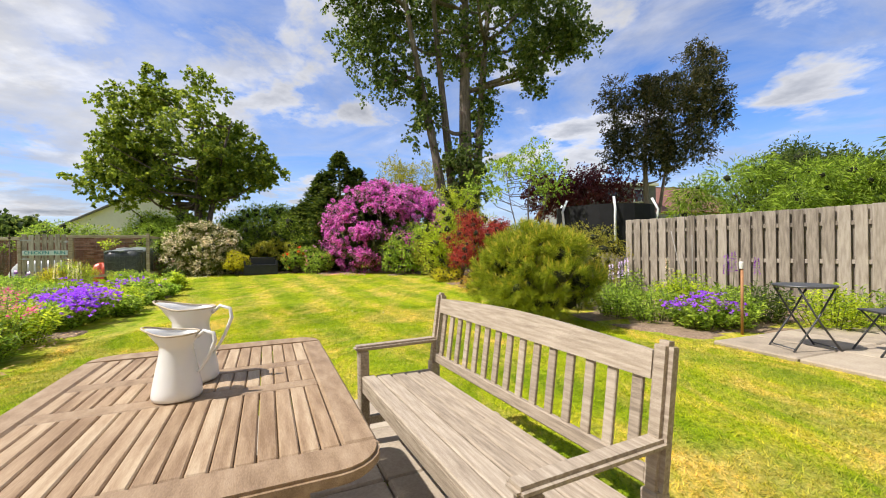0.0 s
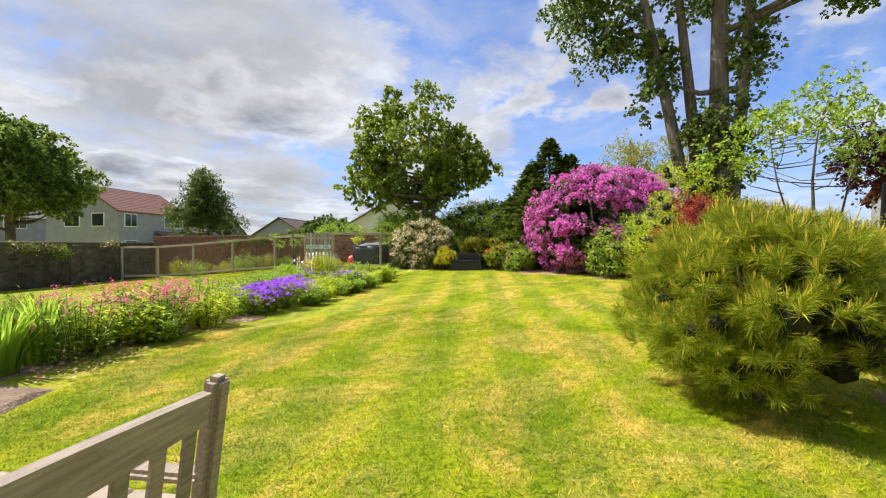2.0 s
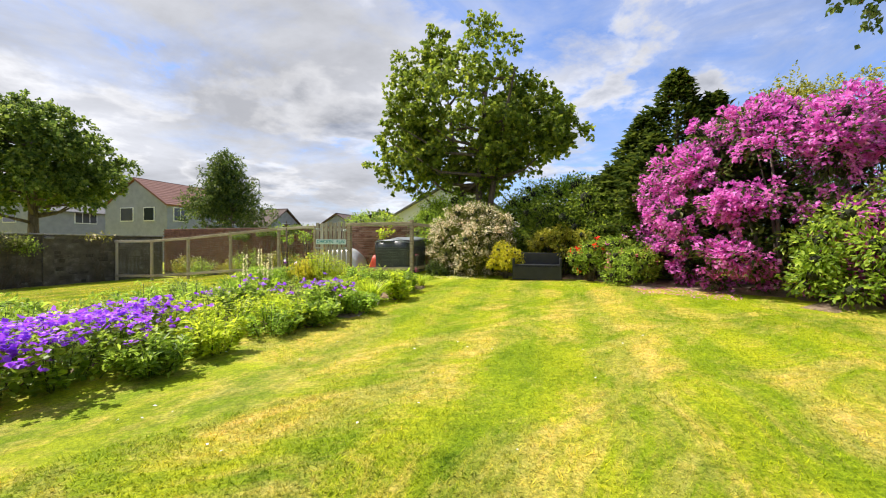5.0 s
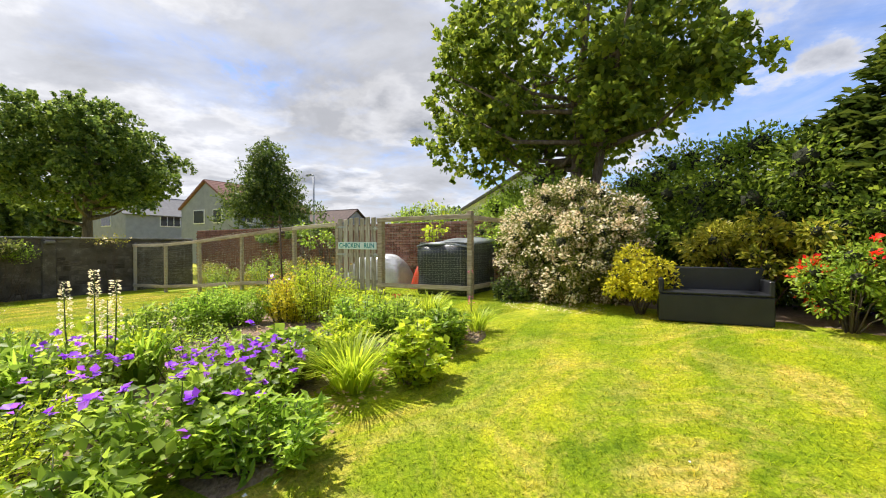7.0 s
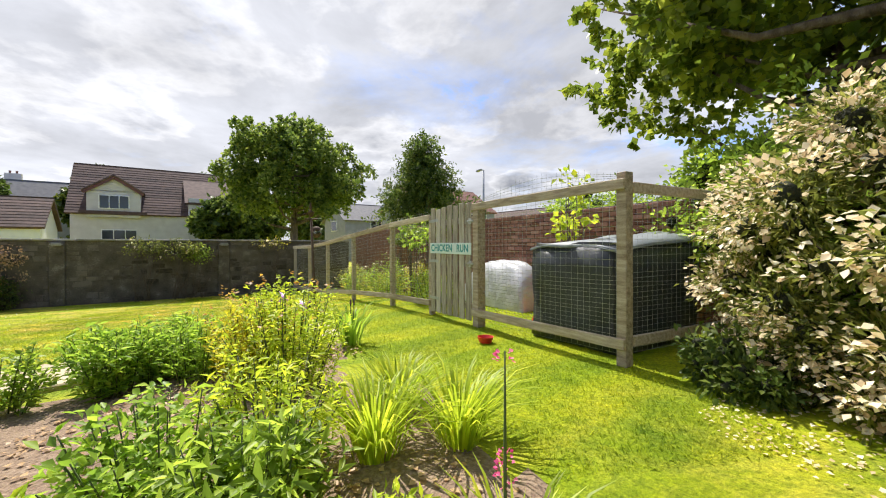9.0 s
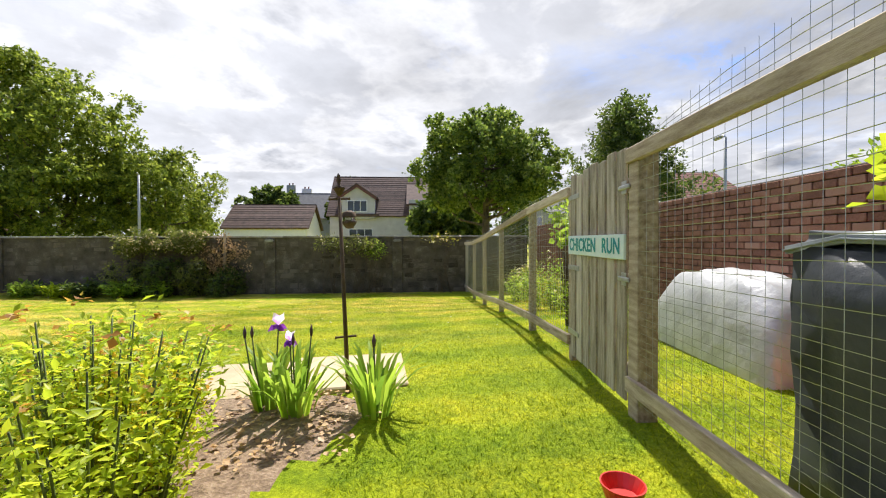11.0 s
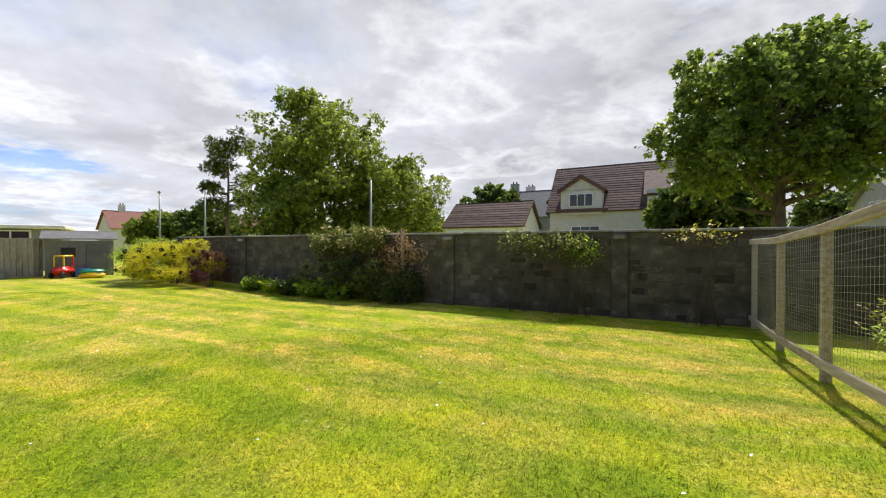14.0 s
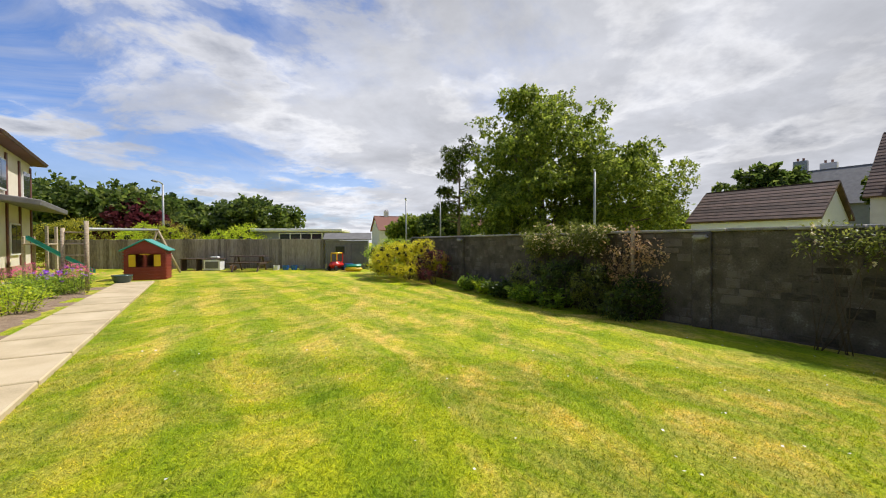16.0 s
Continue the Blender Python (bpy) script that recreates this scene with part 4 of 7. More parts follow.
# ---- garden table, bench and jugs on the patio ----
TA, TB = Vector((0.416, -0.909)), Vector((-0.909, -0.416))
T_YAW = math.degrees(math.atan2(TA.y, TA.x))
patio = thing("patio", pose(-0.10, 3.10, 0, 0, 0, T_YAW), "sandstone paving slabs under the table and bench", "paving", "", "structure")
ps_me = box_mesh("paving_slab", 0.59, 0.59, 0.07, 0.012)
for i in range(9):
    for j in range(0, 6):
        put("paving_slab", ps_me, M_PATIO, patio, pose(0.3 + 0.6 * i, 0.0 - 0.6 * j, 0.0, random.uniform(-0.4, 0.4), random.uniform(-0.4, 0.4), 0))

TL, TW, TH = 1.52, 1.02, 0.74
table = thing("garden_table", pose(-0.30, 2.11, 0.035, 0, 0, T_YAW), "weathered teak slatted garden table with rounded corners", "table")
# local x runs along the table, local y negative to its far side
ZT = TH - 0.035 - 0.0175


def slat(name, x0, x1, y0, y1, mat=None, zz=None, thick=0.03, parent=None, bevel=0.004):
    part(name, box(x1 - x0, abs(y1 - y0), thick, bevel, at=((x0 + x1) / 2, (y0 + y1) / 2, ZT if zz is None else zz)), mat or M_TEAK, parent or table)


def rounded_rail(x0, x1, y0, y1, corner):
    """An end rail whose outer corners are rounded."""
    bm = bmesh.new()
    r = 0.12
    if corner < 0:
        ring = [(x1, y0), (x1, y1)] + [(x0 + r - r * math.sin(a), y1 - r + r * math.cos(a)) for a in np.linspace(0, math.pi / 2, 7)] + [(x0 + r - r * math.cos(a), y0 + r - r * math.sin(a)) for a in np.linspace(0, math.pi / 2, 7)]
    else:
        ring = [(x0, y1), (x0, y0)] + [(x1 - r + r * math.sin(a), y0 + r - r * math.cos(a)) for a in np.linspace(0, math.pi / 2, 7)] + [(x1 - r + r * math.cos(a), y1 - r + r * math.sin(a)) for a in np.linspace(0, math.pi / 2, 7)]
    lo = [bm.verts.new((x, y, ZT - 0.0175)) for x, y in ring]
    f = bm.faces.new(lo)
    up = bmesh.ops.extrude_face_region(bm, geom=[f])
    for v in up["geom"]:
        if isinstance(v, bmesh.types.BMVert):
            v.co.z += 0.035
    bmesh.ops.recalc_face_normals(bm, faces=bm.faces[:])
    bmesh.ops.bevel(bm, geom=[e for e in bm.edges if abs(e.verts[0].co.z - e.verts[1].co.z) < 1e-5], offset=0.008, segments=2, affect="EDGES")
    part("end_rail", bm, M_TEAKX, table)


rounded_rail(0.0, 0.13, -TW, 0.0, -1)
rounded_rail(TL - 0.13, TL, -TW, 0.0, 1)
slat("side_rail", 0.132, TL - 0.132, -0.09, 0.0, M_TEAKX, None, 0.035, None, 0.008)
slat("side_rail", 0.132, TL - 0.132, -TW, -TW + 0.09, M_TEAKX, None, 0.035, None, 0.008)
for a, b in ((0.50, 0.575), (0.80, 0.875)):
    slat("cross_rail", a, b, -TW + 0.092, -0.092, M_TEAKX)
ns = 17
sw = (TW - 0.184) / ns
for a, b in ((0.134, 0.497), (0.578, 0.797), (0.878, TL - 0.134)):
    for k in range(ns):
        y = -0.092 - sw * (k + 0.5)
        slat("slat", a, b, y - sw / 2 + 0.0017, y + sw / 2 - 0.0017)
for x in (0.24, TL - 0.24):
    for y in (-0.20, -TW + 0.20):
        part("leg", box(0.075, 0.075, TH - 0.07, 0.008, at=(x, y, (TH - 0.07) / 2)), M_TEAKX, table)
for y in (-0.20, -TW + 0.20):
    part("apron", box(TL - 0.56, 0.025, 0.085, 0.004, at=(TL / 2, y, ZT - 0.065)), M_TEAKX, table)
for x in (0.24, TL - 0.24):
    part("apron", box(0.025, TW - 0.48, 0.085, 0.004, at=(x, -TW / 2, ZT - 0.065)), M_TEAKX, table)


def jug(x, y, h, r, yaw, label):
    """An enamel water jug: flared foot, narrow neck, open spout and a looped handle."""
    t = thing("enamel_jug", pose(x, y, 0.035 + TH - 0.0 - 0.035 + 0.002, 0, 0, yaw), label, "jug", "jugs on the table")
    prof = [(0.0, 0.002), (r * 0.96, 0.0), (r, 0.012), (r * 0.97, h * 0.15), (r * 0.80, h * 0.48), (r * 0.66, h * 0.74), (r * 0.66, h * 0.82), (r * 0.86, h * 0.97), (r * 0.90, h), (r * 0.87, h), (r * 0.82, h * 0.965), (r * 0.63, h * 0.82), (r * 0.77, h * 0.45), (r * 0.93, h * 0.06), (0.0, h * 0.05)]
    bm = lathe(prof, 32)
    bmesh.ops.remove_doubles(bm, verts=bm.verts[:], dist=1e-5)
    for v in bm.verts:
        if v.co.z > h * 0.80:
            f = (v.co.z / h - 0.80) / 0.2
            s = max(0.0, -v.co.x / r)
            v.co.x -= 0.55 * r * f * s**2
            v.co.z += 0.10 * h * f * s**2
            v.co.y *= 1 - 0.25 * f * s
    part("body", bm, M_ENAMEL, t, "", None, True)
    rim = [(r * 0.885 * math.cos(a) - (0.55 * r * max(0, -math.cos(a)) ** 2), r * 0.885 * math.sin(a) * (1 - 0.25 * max(0, -math.cos(a))), h + 0.10 * h * max(0, -math.cos(a)) ** 2) for a in np.linspace(0, 2 * math.pi, 33)]
    tubes("rim", [(rim, [0.0035] * 33)], M_RUST, t, 6, "chipped rusty rim")
    hd = [(r * 0.84, 0, h * 0.92), (r * 1.15, 0, h * 1.02), (r * 1.55, 0, h * 0.98), (r * 1.62, 0, h * 0.85), (r * 1.35, 0, h * 0.62), (r * 1.02, 0, h * 0.42), (r * 0.83, 0, h * 0.36)]
    tubes("handle", [(hd, [0.006, 0.0065, 0.007, 0.007, 0.006, 0.005, 0.004])], M_ENAMEL, t, 8)
    return t


jug(-0.46, 1.150, 0.215, 0.076, 8, "small white enamel jug standing on the table")
jug(-0.53, 1.335, 0.275, 0.094, 5, "larger white enamel jug with a rusty chipped rim")

# bench: local x along its length, local y towards the back
BO, BQ = Vector((0.36, 2.53)), Vector((1.13, 1.02))
BL = (BQ - BO).length
bench = thing("garden_bench", pose(BO.x, BO.y, 0.035, 0, 0, math.degrees(math.atan2(BQ.y - BO.y, BQ.x - BO.x))), "silvered slatted wooden garden bench with armrests", "bench")
for x in (0.035, BL - 0.035):
    bm = box(0.065, 0.062, 0.45, 0.008, at=(x, -0.02, 0.225))
    part("rear_leg", bm, M_BENCH, bench)
    part("back_post", box(0.065, 0.058, 0.47, 0.016, 2), M_BENCH, bench, "", pose(x, 0.015, 0.665, -8, 0, 0))
    part("front_leg", box(0.065, 0.062, 0.575, 0.008, at=(x, -0.50, 0.2875)), M_BENCH, bench)
    part("armrest", box(0.072, 0.56, 0.032, 0.012, 2, at=(x, -0.275, 0.592)), M_BENCH, bench)
    part("side_rail", box(0.04, 0.44, 0.07, 0.005, at=(x, -0.26, 0.36)), M_BENCH, bench)
    part("stretcher", box(0.035, 0.44, 0.05, 0.005, at=(x, -0.26, 0.14)), M_BENCH, bench)
part("front_rail", box(BL - 0.1, 0.03, 0.08, 0.006, at=(BL / 2, -0.50, 0.36)), M_BENCH, bench)
for k in range(5):
    part("seat_slat", box(BL - 0.12 if 0 < k < 4 else BL - 0.13, 0.082, 0.024, 0.006, at=(BL / 2, -0.478 + 0.094 * k, 0.412 - 0.006 * k)), M_BENCH, bench)
part("centre_batten", box(0.05, 0.44, 0.04, 0.005, at=(BL / 2, -0.27, 0.378)), M_BENCH, bench)
bm = bmesh.new()
cols = []
for k in range(15):
    s = k / 14
    crown = 0.030 * math.sin(math.pi * s)
    x = 0.07 + (BL - 0.14) * s
    cols.append([bm.verts.new((x, y, z)) for y, z in ((-0.015, -0.045), (0.015, -0.045), (0.015, 0.045 + crown), (-0.015, 0.045 + crown))])
for a, b in zip(cols, cols[1:]):
    for k in range(4):
        bm.faces.new((a[k], a[(k + 1) % 4], b[(k + 1) % 4], b[k]))
bm.faces.new(cols[0]), bm.faces.new(cols[-1])
bmesh.ops.recalc_face_normals(bm, faces=bm.faces[:])
part("top_rail", bm, M_BENCH, bench, "", pose(0, 0.034, 0.815, -8, 0, 0))
part("lower_back_rail", box(BL - 0.13, 0.03, 0.055, 0.005), M_BENCH, bench, "", pose(BL / 2, -0.012, 0.475, -8, 0, 0))
vs_me = box_mesh("back_slat", 0.042, 0.016, 0.29, 0.003)
for k in range(15):
    put("back_slat", vs_me, M_BENCH, bench, pose(0.125 + (BL - 0.25) * k / 14, 0.012, 0.637, -8, 0, 0))

# ---- bistro set on its own paving ----
sp = thing("paving", pose(3.72, 4.85, 0, 0, 0, -68), "large worn sandstone flags by the border", "paving", "", "structure")
fl_me = box_mesh("flagstone", 0.88, 0.74, 0.06, 0.015)
for i in range(5):
    for j in range(4):
        put("flagstone", fl_me, M_PATIO, sp, pose(0.45 + 0.9 * i, 0.38 + 0.76 * j, 0.015, random.uniform(-0.4, 0.4), random.uniform(-0.4, 0.4), 0))
M_SEAT = surface("dark_grey_metal", [(0.05, 0.052, 0.056), (0.11, 0.112, 0.118)], 8, 60, 0.5, 0.1, metal=0.3)
bt = thing("bistro_table", pose(4.48, 4.42, 0.045), "small round dark folding bistro table", "table")
part("tabletop", lathe([(0.0, 0.70), (0.27, 0.70), (0.285, 0.705), (0.29, 0.715), (0.285, 0.725), (0.0, 0.725)], 32), M_SEAT, bt)
for s in (-1, 1):
    for q in (-0.17, 0.17):
        tubes("leg", [([(s * 0.26, q, 0.0), (0, q, 0.36), (-s * 0.2, q, 0.70)], [0.011] * 3)], M_SEAT, bt, 6)
for s in (-1, 1):
    tubes("stretcher", [([(s * 0.24, -0.17, 0.03), (s * 0.24, 0.17, 0.03)], [0.008] * 2)], M_SEAT, bt, 6)


def bistro_chair(m):
    t = thing("bistro_chair", m, "dark grey folding metal bistro chair", "chair", "bistro chairs")
    part("seat", box(0.38, 0.37, 0.02, 0.009, 2, at=(0, 0, 0.45)), M_SEAT, t)
    part("backrest", box(0.38, 0.014, 0.22, 0.006, 2), M_SEAT, t, "", pose(0, 0.235, 0.74, -12, 0, 0))
    for s in (-0.18, 0.18):
        tubes("leg", [([(s, -0.22, 0.0), (s, 0.06, 0.42), (s, 0.20, 0.62), (s, 0.25, 0.86)], [0.010] * 4)], M_SEAT, t, 6)
        tubes("rear_leg", [([(s * 0.9, 0.24, 0.0), (s * 0.9, -0.15, 0.44)], [0.010] * 2)], M_SEAT, t, 6)
    return t


bistro_chair(pose(5.15, 4.15, 0.045, 0, 0, -100))
torch = thing("garden_torch", pose(4.45, 5.35, ground_z(4.45, 5.35)), "bamboo garden torch standing in the border", "torch")
tubes("pole", [([(0, 0, 0), (0.01, 0, 0.9)], [0.018, 0.018])], surface("bamboo", [(0.30, 0.13, 0.05), (0.45, 0.22, 0.09)], 6, 40, 0.6, 0.1), torch, 8)
part("cup", lathe([(0.0, 0.90), (0.022, 0.90), (0.028, 0.98), (0.022, 1.0), (0.0, 1.0)], 12), M_WHITE, torch)


for k, (x, y, z, dx, h) in enumerate(((5.30, 8.62, 0.25, 0.28, 1.3), (5.62, 8.40, 0.3, -0.06, 1.15))):
    cane = thing("garden_cane", pose(x, y, ground_z(x, y)), "pale bamboo cane leaning on the board fence", "cane", "canes by the fence")
    tubes("cane", [([(dx, -0.1, 0), (0, 0.02, h + z)], [0.011, 0.008])], M_COPE, cane, 6)

# ---- the island bed's iron bird-feeder pole ----
pole = thing("feeder_pole", pose(-12.95, 11.885, 0.03, 2.0, 0.9, 0) @ pose(0, 0, 0, 0, 0, 131), "dark rusty iron feeder pole with a glass feeder", "bird feeder")
tubes("shaft", [([(0, 0, 0), (0, 0, 1.64)], [0.019, 0.015])], M_IRON, pole, 8)
part("finial", lathe([(0.0, 1.66), (0.014, 1.66), (0.046, 1.715), (0.050, 1.723), (0.016, 1.74), (0.012, 1.765), (0.020, 1.79), (0.010, 1.812), (0.014, 1.825), (0.0, 1.845)], 16), M_IRON, pole, "", None, True)
for zz in (0.51, 1.635):
    tubes("crossbar", [([(-0.085, 0, zz), (-0.07, 0, zz), (0.07, 0, zz), (0.085, 0, zz)], [0.014, 0.009, 0.009, 0.014])], M_IRON, pole, 8)
part("feeder_bowl", lathe([(0.0, 1.33), (0.03, 1.335), (0.055, 1.37), (0.062, 1.39), (0.056, 1.39), (0.027, 1.345), (0.0, 1.343)], 20), M_IRON, pole, "", pose(0.07, 0.01, 0.06), True)
part("feeder_roof", lathe([(0.060, 1.425), (0.052, 1.46), (0.024, 1.478), (0.0, 1.48)], 20), M_IRON, pole, "", pose(0.07, 0.01, 0.06), True)
part("feeder_glass", lathe([(0.048, 1.38), (0.052, 1.40), (0.048, 1.435)], 20), M_CLEAR, pole, "clear glass", pose(0.07, 0.01, 0.06), True)

# ---- inside and beside the run ----
hutch = thing("hen_house", pose(-12.13, 15.43, ground_z(-12, 15.2) - 0.04, 0, 0, R_YAW), "low hen house wrapped in dark tarpaulin, its top greyed for reflected light", "hen house")
bm = box(1.22, 1.4, 1.12, 0.05, 3, at=(0, 0, 0.56))
bmesh.ops.subdivide_edges(bm, edges=bm.edges[:], cuts=4, use_grid_fill=True)
for v in bm.verts:
    v.co += Vector((noise.noise(v.co * 4), noise.noise(v.co * 4 + Vector((9, 0, 0))), 0)) * 0.05 + Vector((0, 0, noise.noise(v.co * 3 + Vector((0, 7, 0))) * 0.05 if v.co.z > 1.0 else 0))
part("body", bm, M_TARP, hutch, "", None, True)
# Same tarpaulin over the top, coloured paler for its sheen.
bm = box(1.24, 1.43, 0.03, 0.012, 2)
bmesh.ops.subdivide_edges(bm, edges=bm.edges[:], cuts=4, use_grid_fill=True)
for v in bm.verts:
    v.co.z += 0.04 * noise.noise(v.co * 3.2) - 0.05 * (abs(v.co.x) / 0.62) ** 4
part("lid", bm, M_TARPTOP, hutch, "tarpaulin top, greyed for the light it reflects", pose(0, 0.0, 1.17, -6, 0, 0), True)


def covered_heap(name, x, y, lx, ly, h, yaw, mat, label, seed):
    bm = bmesh.new()
    bmesh.ops.create_grid(bm, x_segments=28, y_segments=18, size=1.0)
    rr = Vector((seed, 2, 1))
    for v in bm.verts:
        a, b = abs(v.co.x), abs(v.co.y)
        top = (1 - a**4) * (1 - b**3)
        v.co = Vector((v.co.x * lx / 2, v.co.y * ly / 2, h * max(0, top) ** 0.5 + 0.05 * noise.noise(v.co * 3.5 + rr) * (1 if top > 0.05 else 0)))
    t = part(name, bm, mat, None, "", pose(x, y, ground_z(x, y), 0, 0, yaw), True)
    return tagged(t, label, "cover")


covered_heap("silver_cover", -14.95, 14.85, 1.9, 0.8, 0.8, R_YAW, M_SILVER, "heap under silver plastic sheeting in the run", 3)
covered_heap("orange_cover", -13.05, 15.25, 0.6, 0.7, 0.62, R_YAW, surface("orange_red_plastic", [(0.55, 0.04, 0.02), (0.70, 0.08, 0.03)], 4, 30, 0.4, 0.1), "red-orange plastic tub beside the hen house", 6)
tagged(part("red_bowl", lathe([(0.0, 0.0), (0.07, 0.0), (0.095, 0.07), (0.088, 0.07), (0.06, 0.015), (0.0, 0.015)], 20), M_REDP, None, "", pose(-12.2, 13.95, ground_z(-12.2, 13.95) + 0.01)), "small red plastic bowl on the grass", "bowl")

bb = thing("storage_bench", pose(-7.25, 16.10, ground_z(-7, 16.2), 0, 0, 31), "black storage bench with a high back among shrubs", "bench")
part("box", box(1.25, 0.5, 0.36, 0.012, at=(0, 0, 0.18)), M_BLACK, bb)
part("lid", box(1.2, 0.48, 0.035, 0.01, at=(0, -0.01, 0.38)), M_BLACK, bb)
part("backrest", box(1.25, 0.06, 0.34, 0.012, at=(0, 0.22, 0.53)), M_BLACK, bb)
for s in (-1, 1):
    part("side_panel", box(0.06, 0.5, 0.20, 0.012, at=(s * 0.595, 0.0, 0.46)), M_BLACK, bb)


# ---- toys, shed and furniture at the lawn's end ----
ph = thing("playhouse", pose(-4.15, -4.25, 0.0, 0, 0, 203), "red-brown plastic log playhouse with green roof", "playhouse")
log_me, log_side = box_mesh("log", 1.30, 0.09, 0.115, 0.035, 2), box_mesh("log", 0.09, 1.02, 0.115, 0.035, 2)
for k in range(9):
    zz = 0.06 + 0.118 * k
    if 4 <= k <= 7:
        for xx, ln in ((-0.545, 0.2), (0.545, 0.2), (0, 0.16)):
            part("log", box(ln, 0.09, 0.115, 0.035, 2, at=(xx, -0.5, zz)), M_LOG, ph)
    else:
        put("log", log_me, M_LOG, ph, pose(0, -0.5, zz))
    put("log", log_me, M_LOG, ph, pose(0, 0.5, zz))
    for s in (-1, 1):
        put("log", log_side, M_LOG, ph, pose(s * 0.6, 0, zz))
for s in (-1, 1):
    bm = bmesh.new()
    vs = [bm.verts.new(c) for c in ((-0.62, 0, 1.06), (0.62, 0, 1.06), (0, 0, 1.42))]
    f = bm.faces.new(vs)
    ex = bmesh.ops.extrude_face_region(bm, geom=[f])
    for v in ex["geom"]:
        if isinstance(v, bmesh.types.BMVert):
            v.co.y += 0.06
    bmesh.ops.recalc_face_normals(bm, faces=bm.faces[:])
    part("gable", bm, M_LOG, ph, "", pose(0, s * 0.5 - 0.03, 0))
    part("roof", box(0.86, 1.22, 0.045, 0.012), M_GRNP, ph, "dark green plastic roof", pose(s * 0.36, 0, 1.25, 0, s * 29, 0))
for xx in (-0.36, 0.36, -0.10, 0.10):
    if abs(xx) > 0.2:
        part("shutter", box(0.20, 0.03, 0.42, 0.01, at=(xx * 1.02, -0.555, 0.70)), M_YELP, ph, "yellow shutter")
part("window_frame", box(0.30, 0.03, 0.03, 0.006, at=(0, -0.55, 0.92)), M_YELP, ph)

sw = thing("swing_frame", pose(-5.0, -0.9, 0.0), "timber swing frame with a climbing ladder", "swing")
def rod(name, a, b, r, mat, par, sides=8):
    return tubes(name, [([a, b], [r, r])], mat, par, sides)
rod("post", (0.1, 0.2, 0), (0.1, 0.2, 1.95), 0.055, M_RAIL, sw)
rod("post", (0.62, 0.35, 0), (0.62, 0.35, 1.75), 0.05, M_RAIL, sw)
rod("beam", (0.1, 0.2, 1.72), (2.4, -6.2, 1.90), 0.045, M_GALV, sw)
rod("leg", (2.4, -6.2, 1.9), (1.7, -6.6, 0.0), 0.045, M_RAIL, sw)
rod("leg", (2.4, -6.2, 1.9), (3.2, -6.4, 0.0), 0.045, M_RAIL, sw)
for k in range(5):
    rod("rung", (0.1, 0.2, 0.35 + 0.32 * k), (0.62, 0.35, 0.35 + 0.32 * k), 0.02, M_RAIL, sw)
sl = thing("slide", pose(-0.2, -5.2, 0, 0, 0, 20), "turquoise plastic slide on a timber tower", "slide")
bm = bmesh.new()
prev = None
for k in range(13):
    s = k / 12
    yy, zz = 1.9 * (s - 0.5), 1.35 * (1 - s) ** 1.05 + 0.12
    ring = [bm.verts.new((x, yy, zz + dz)) for x, dz in ((-0.27, 0.16), (-0.24, 0.0), (0.24, 0.0), (0.27, 0.16))]
    if prev:
        for a in range(3):
            bm.faces.new((prev[a], prev[a + 1], ring[a + 1], ring[a]))
    prev = ring
bmesh.ops.solidify(bm, geom=bm.faces[:], thickness=0.025)
part("chute", bm, surface("turquoise_plastic", [(0.02, 0.30, 0.28), (0.04, 0.40, 0.36)], 5, 40, 0.35, 0.03), sl, "", pose(0, 0, 0, 0, 0, 180 - 60))
for sx in (-0.35, 0.35):
    for sy in (-0.35, 0.35):
        part("tower_post", box(0.09, 0.09, 2.0 if sx < 0 else 1.6, 0.01, at=(0.9 + sx, -0.6 + sy, 1.0 if sx < 0 else 0.8)), M_RAIL, sl)
part("platform", box(0.8, 0.8, 0.06, 0.01, at=(0.9, -0.6, 1.3)), M_RAIL, sl)

pt = thing("plant_pot", pose(-4.62, -2.35, 0.0), "glazed green garden pot beside the path", "pot")
part("pot", lathe([(0.0, 0.0), (0.17, 0.0), (0.26, 0.16), (0.27, 0.26), (0.29, 0.27), (0.28, 0.30), (0.24, 0.30), (0.23, 0.2), (0.0, 0.2)], 20), surface("green_glaze", [(0.03, 0.06, 0.055), (0.06, 0.10, 0.09)], 5, 30, 0.25, 0.05), pt, "", None, True)

sh = thing("shed", pose(-10.35, -9.7, -0.15, 0, 0, 8), "small grey wooden garden shed", "shed")
for k in range(12):
    part("wall_board", box(2.0, 0.025, 0.135, 0.004, at=(0, 0.75, 0.07 + 0.13 * k)), M_SHED, sh)
    part("wall_board", box(0.025, 1.5, 0.135, 0.004, at=(-1.0, 0, 0.07 + 0.13 * k)), M_SHED, sh)
    part("wall_board", box(0.025, 1.5, 0.135, 0.004, at=(1.0, 0, 0.07 + 0.13 * k)), M_SHED, sh)
for s in (-1, 1):
    part("roof", box(2.3, 0.95, 0.04, 0.01), M_SLATE, sh, "grey felt roof", pose(0, s * 0.42, 1.78, -s * 20, 0, 0))
part("door", box(0.65, 0.03, 1.4, 0.01, at=(-0.5, 0.78, 0.72)), M_SLATE, sh)
win = part("window", box(0.5, 0.03, 0.45, 0.01, at=(0.35, 0.78, 1.1)), M_SHED, sh)
part("pane", box(0.42, 0.012, 0.37, 0.002, at=(0.35, 0.80, 1.1)), M_GLASS, win)

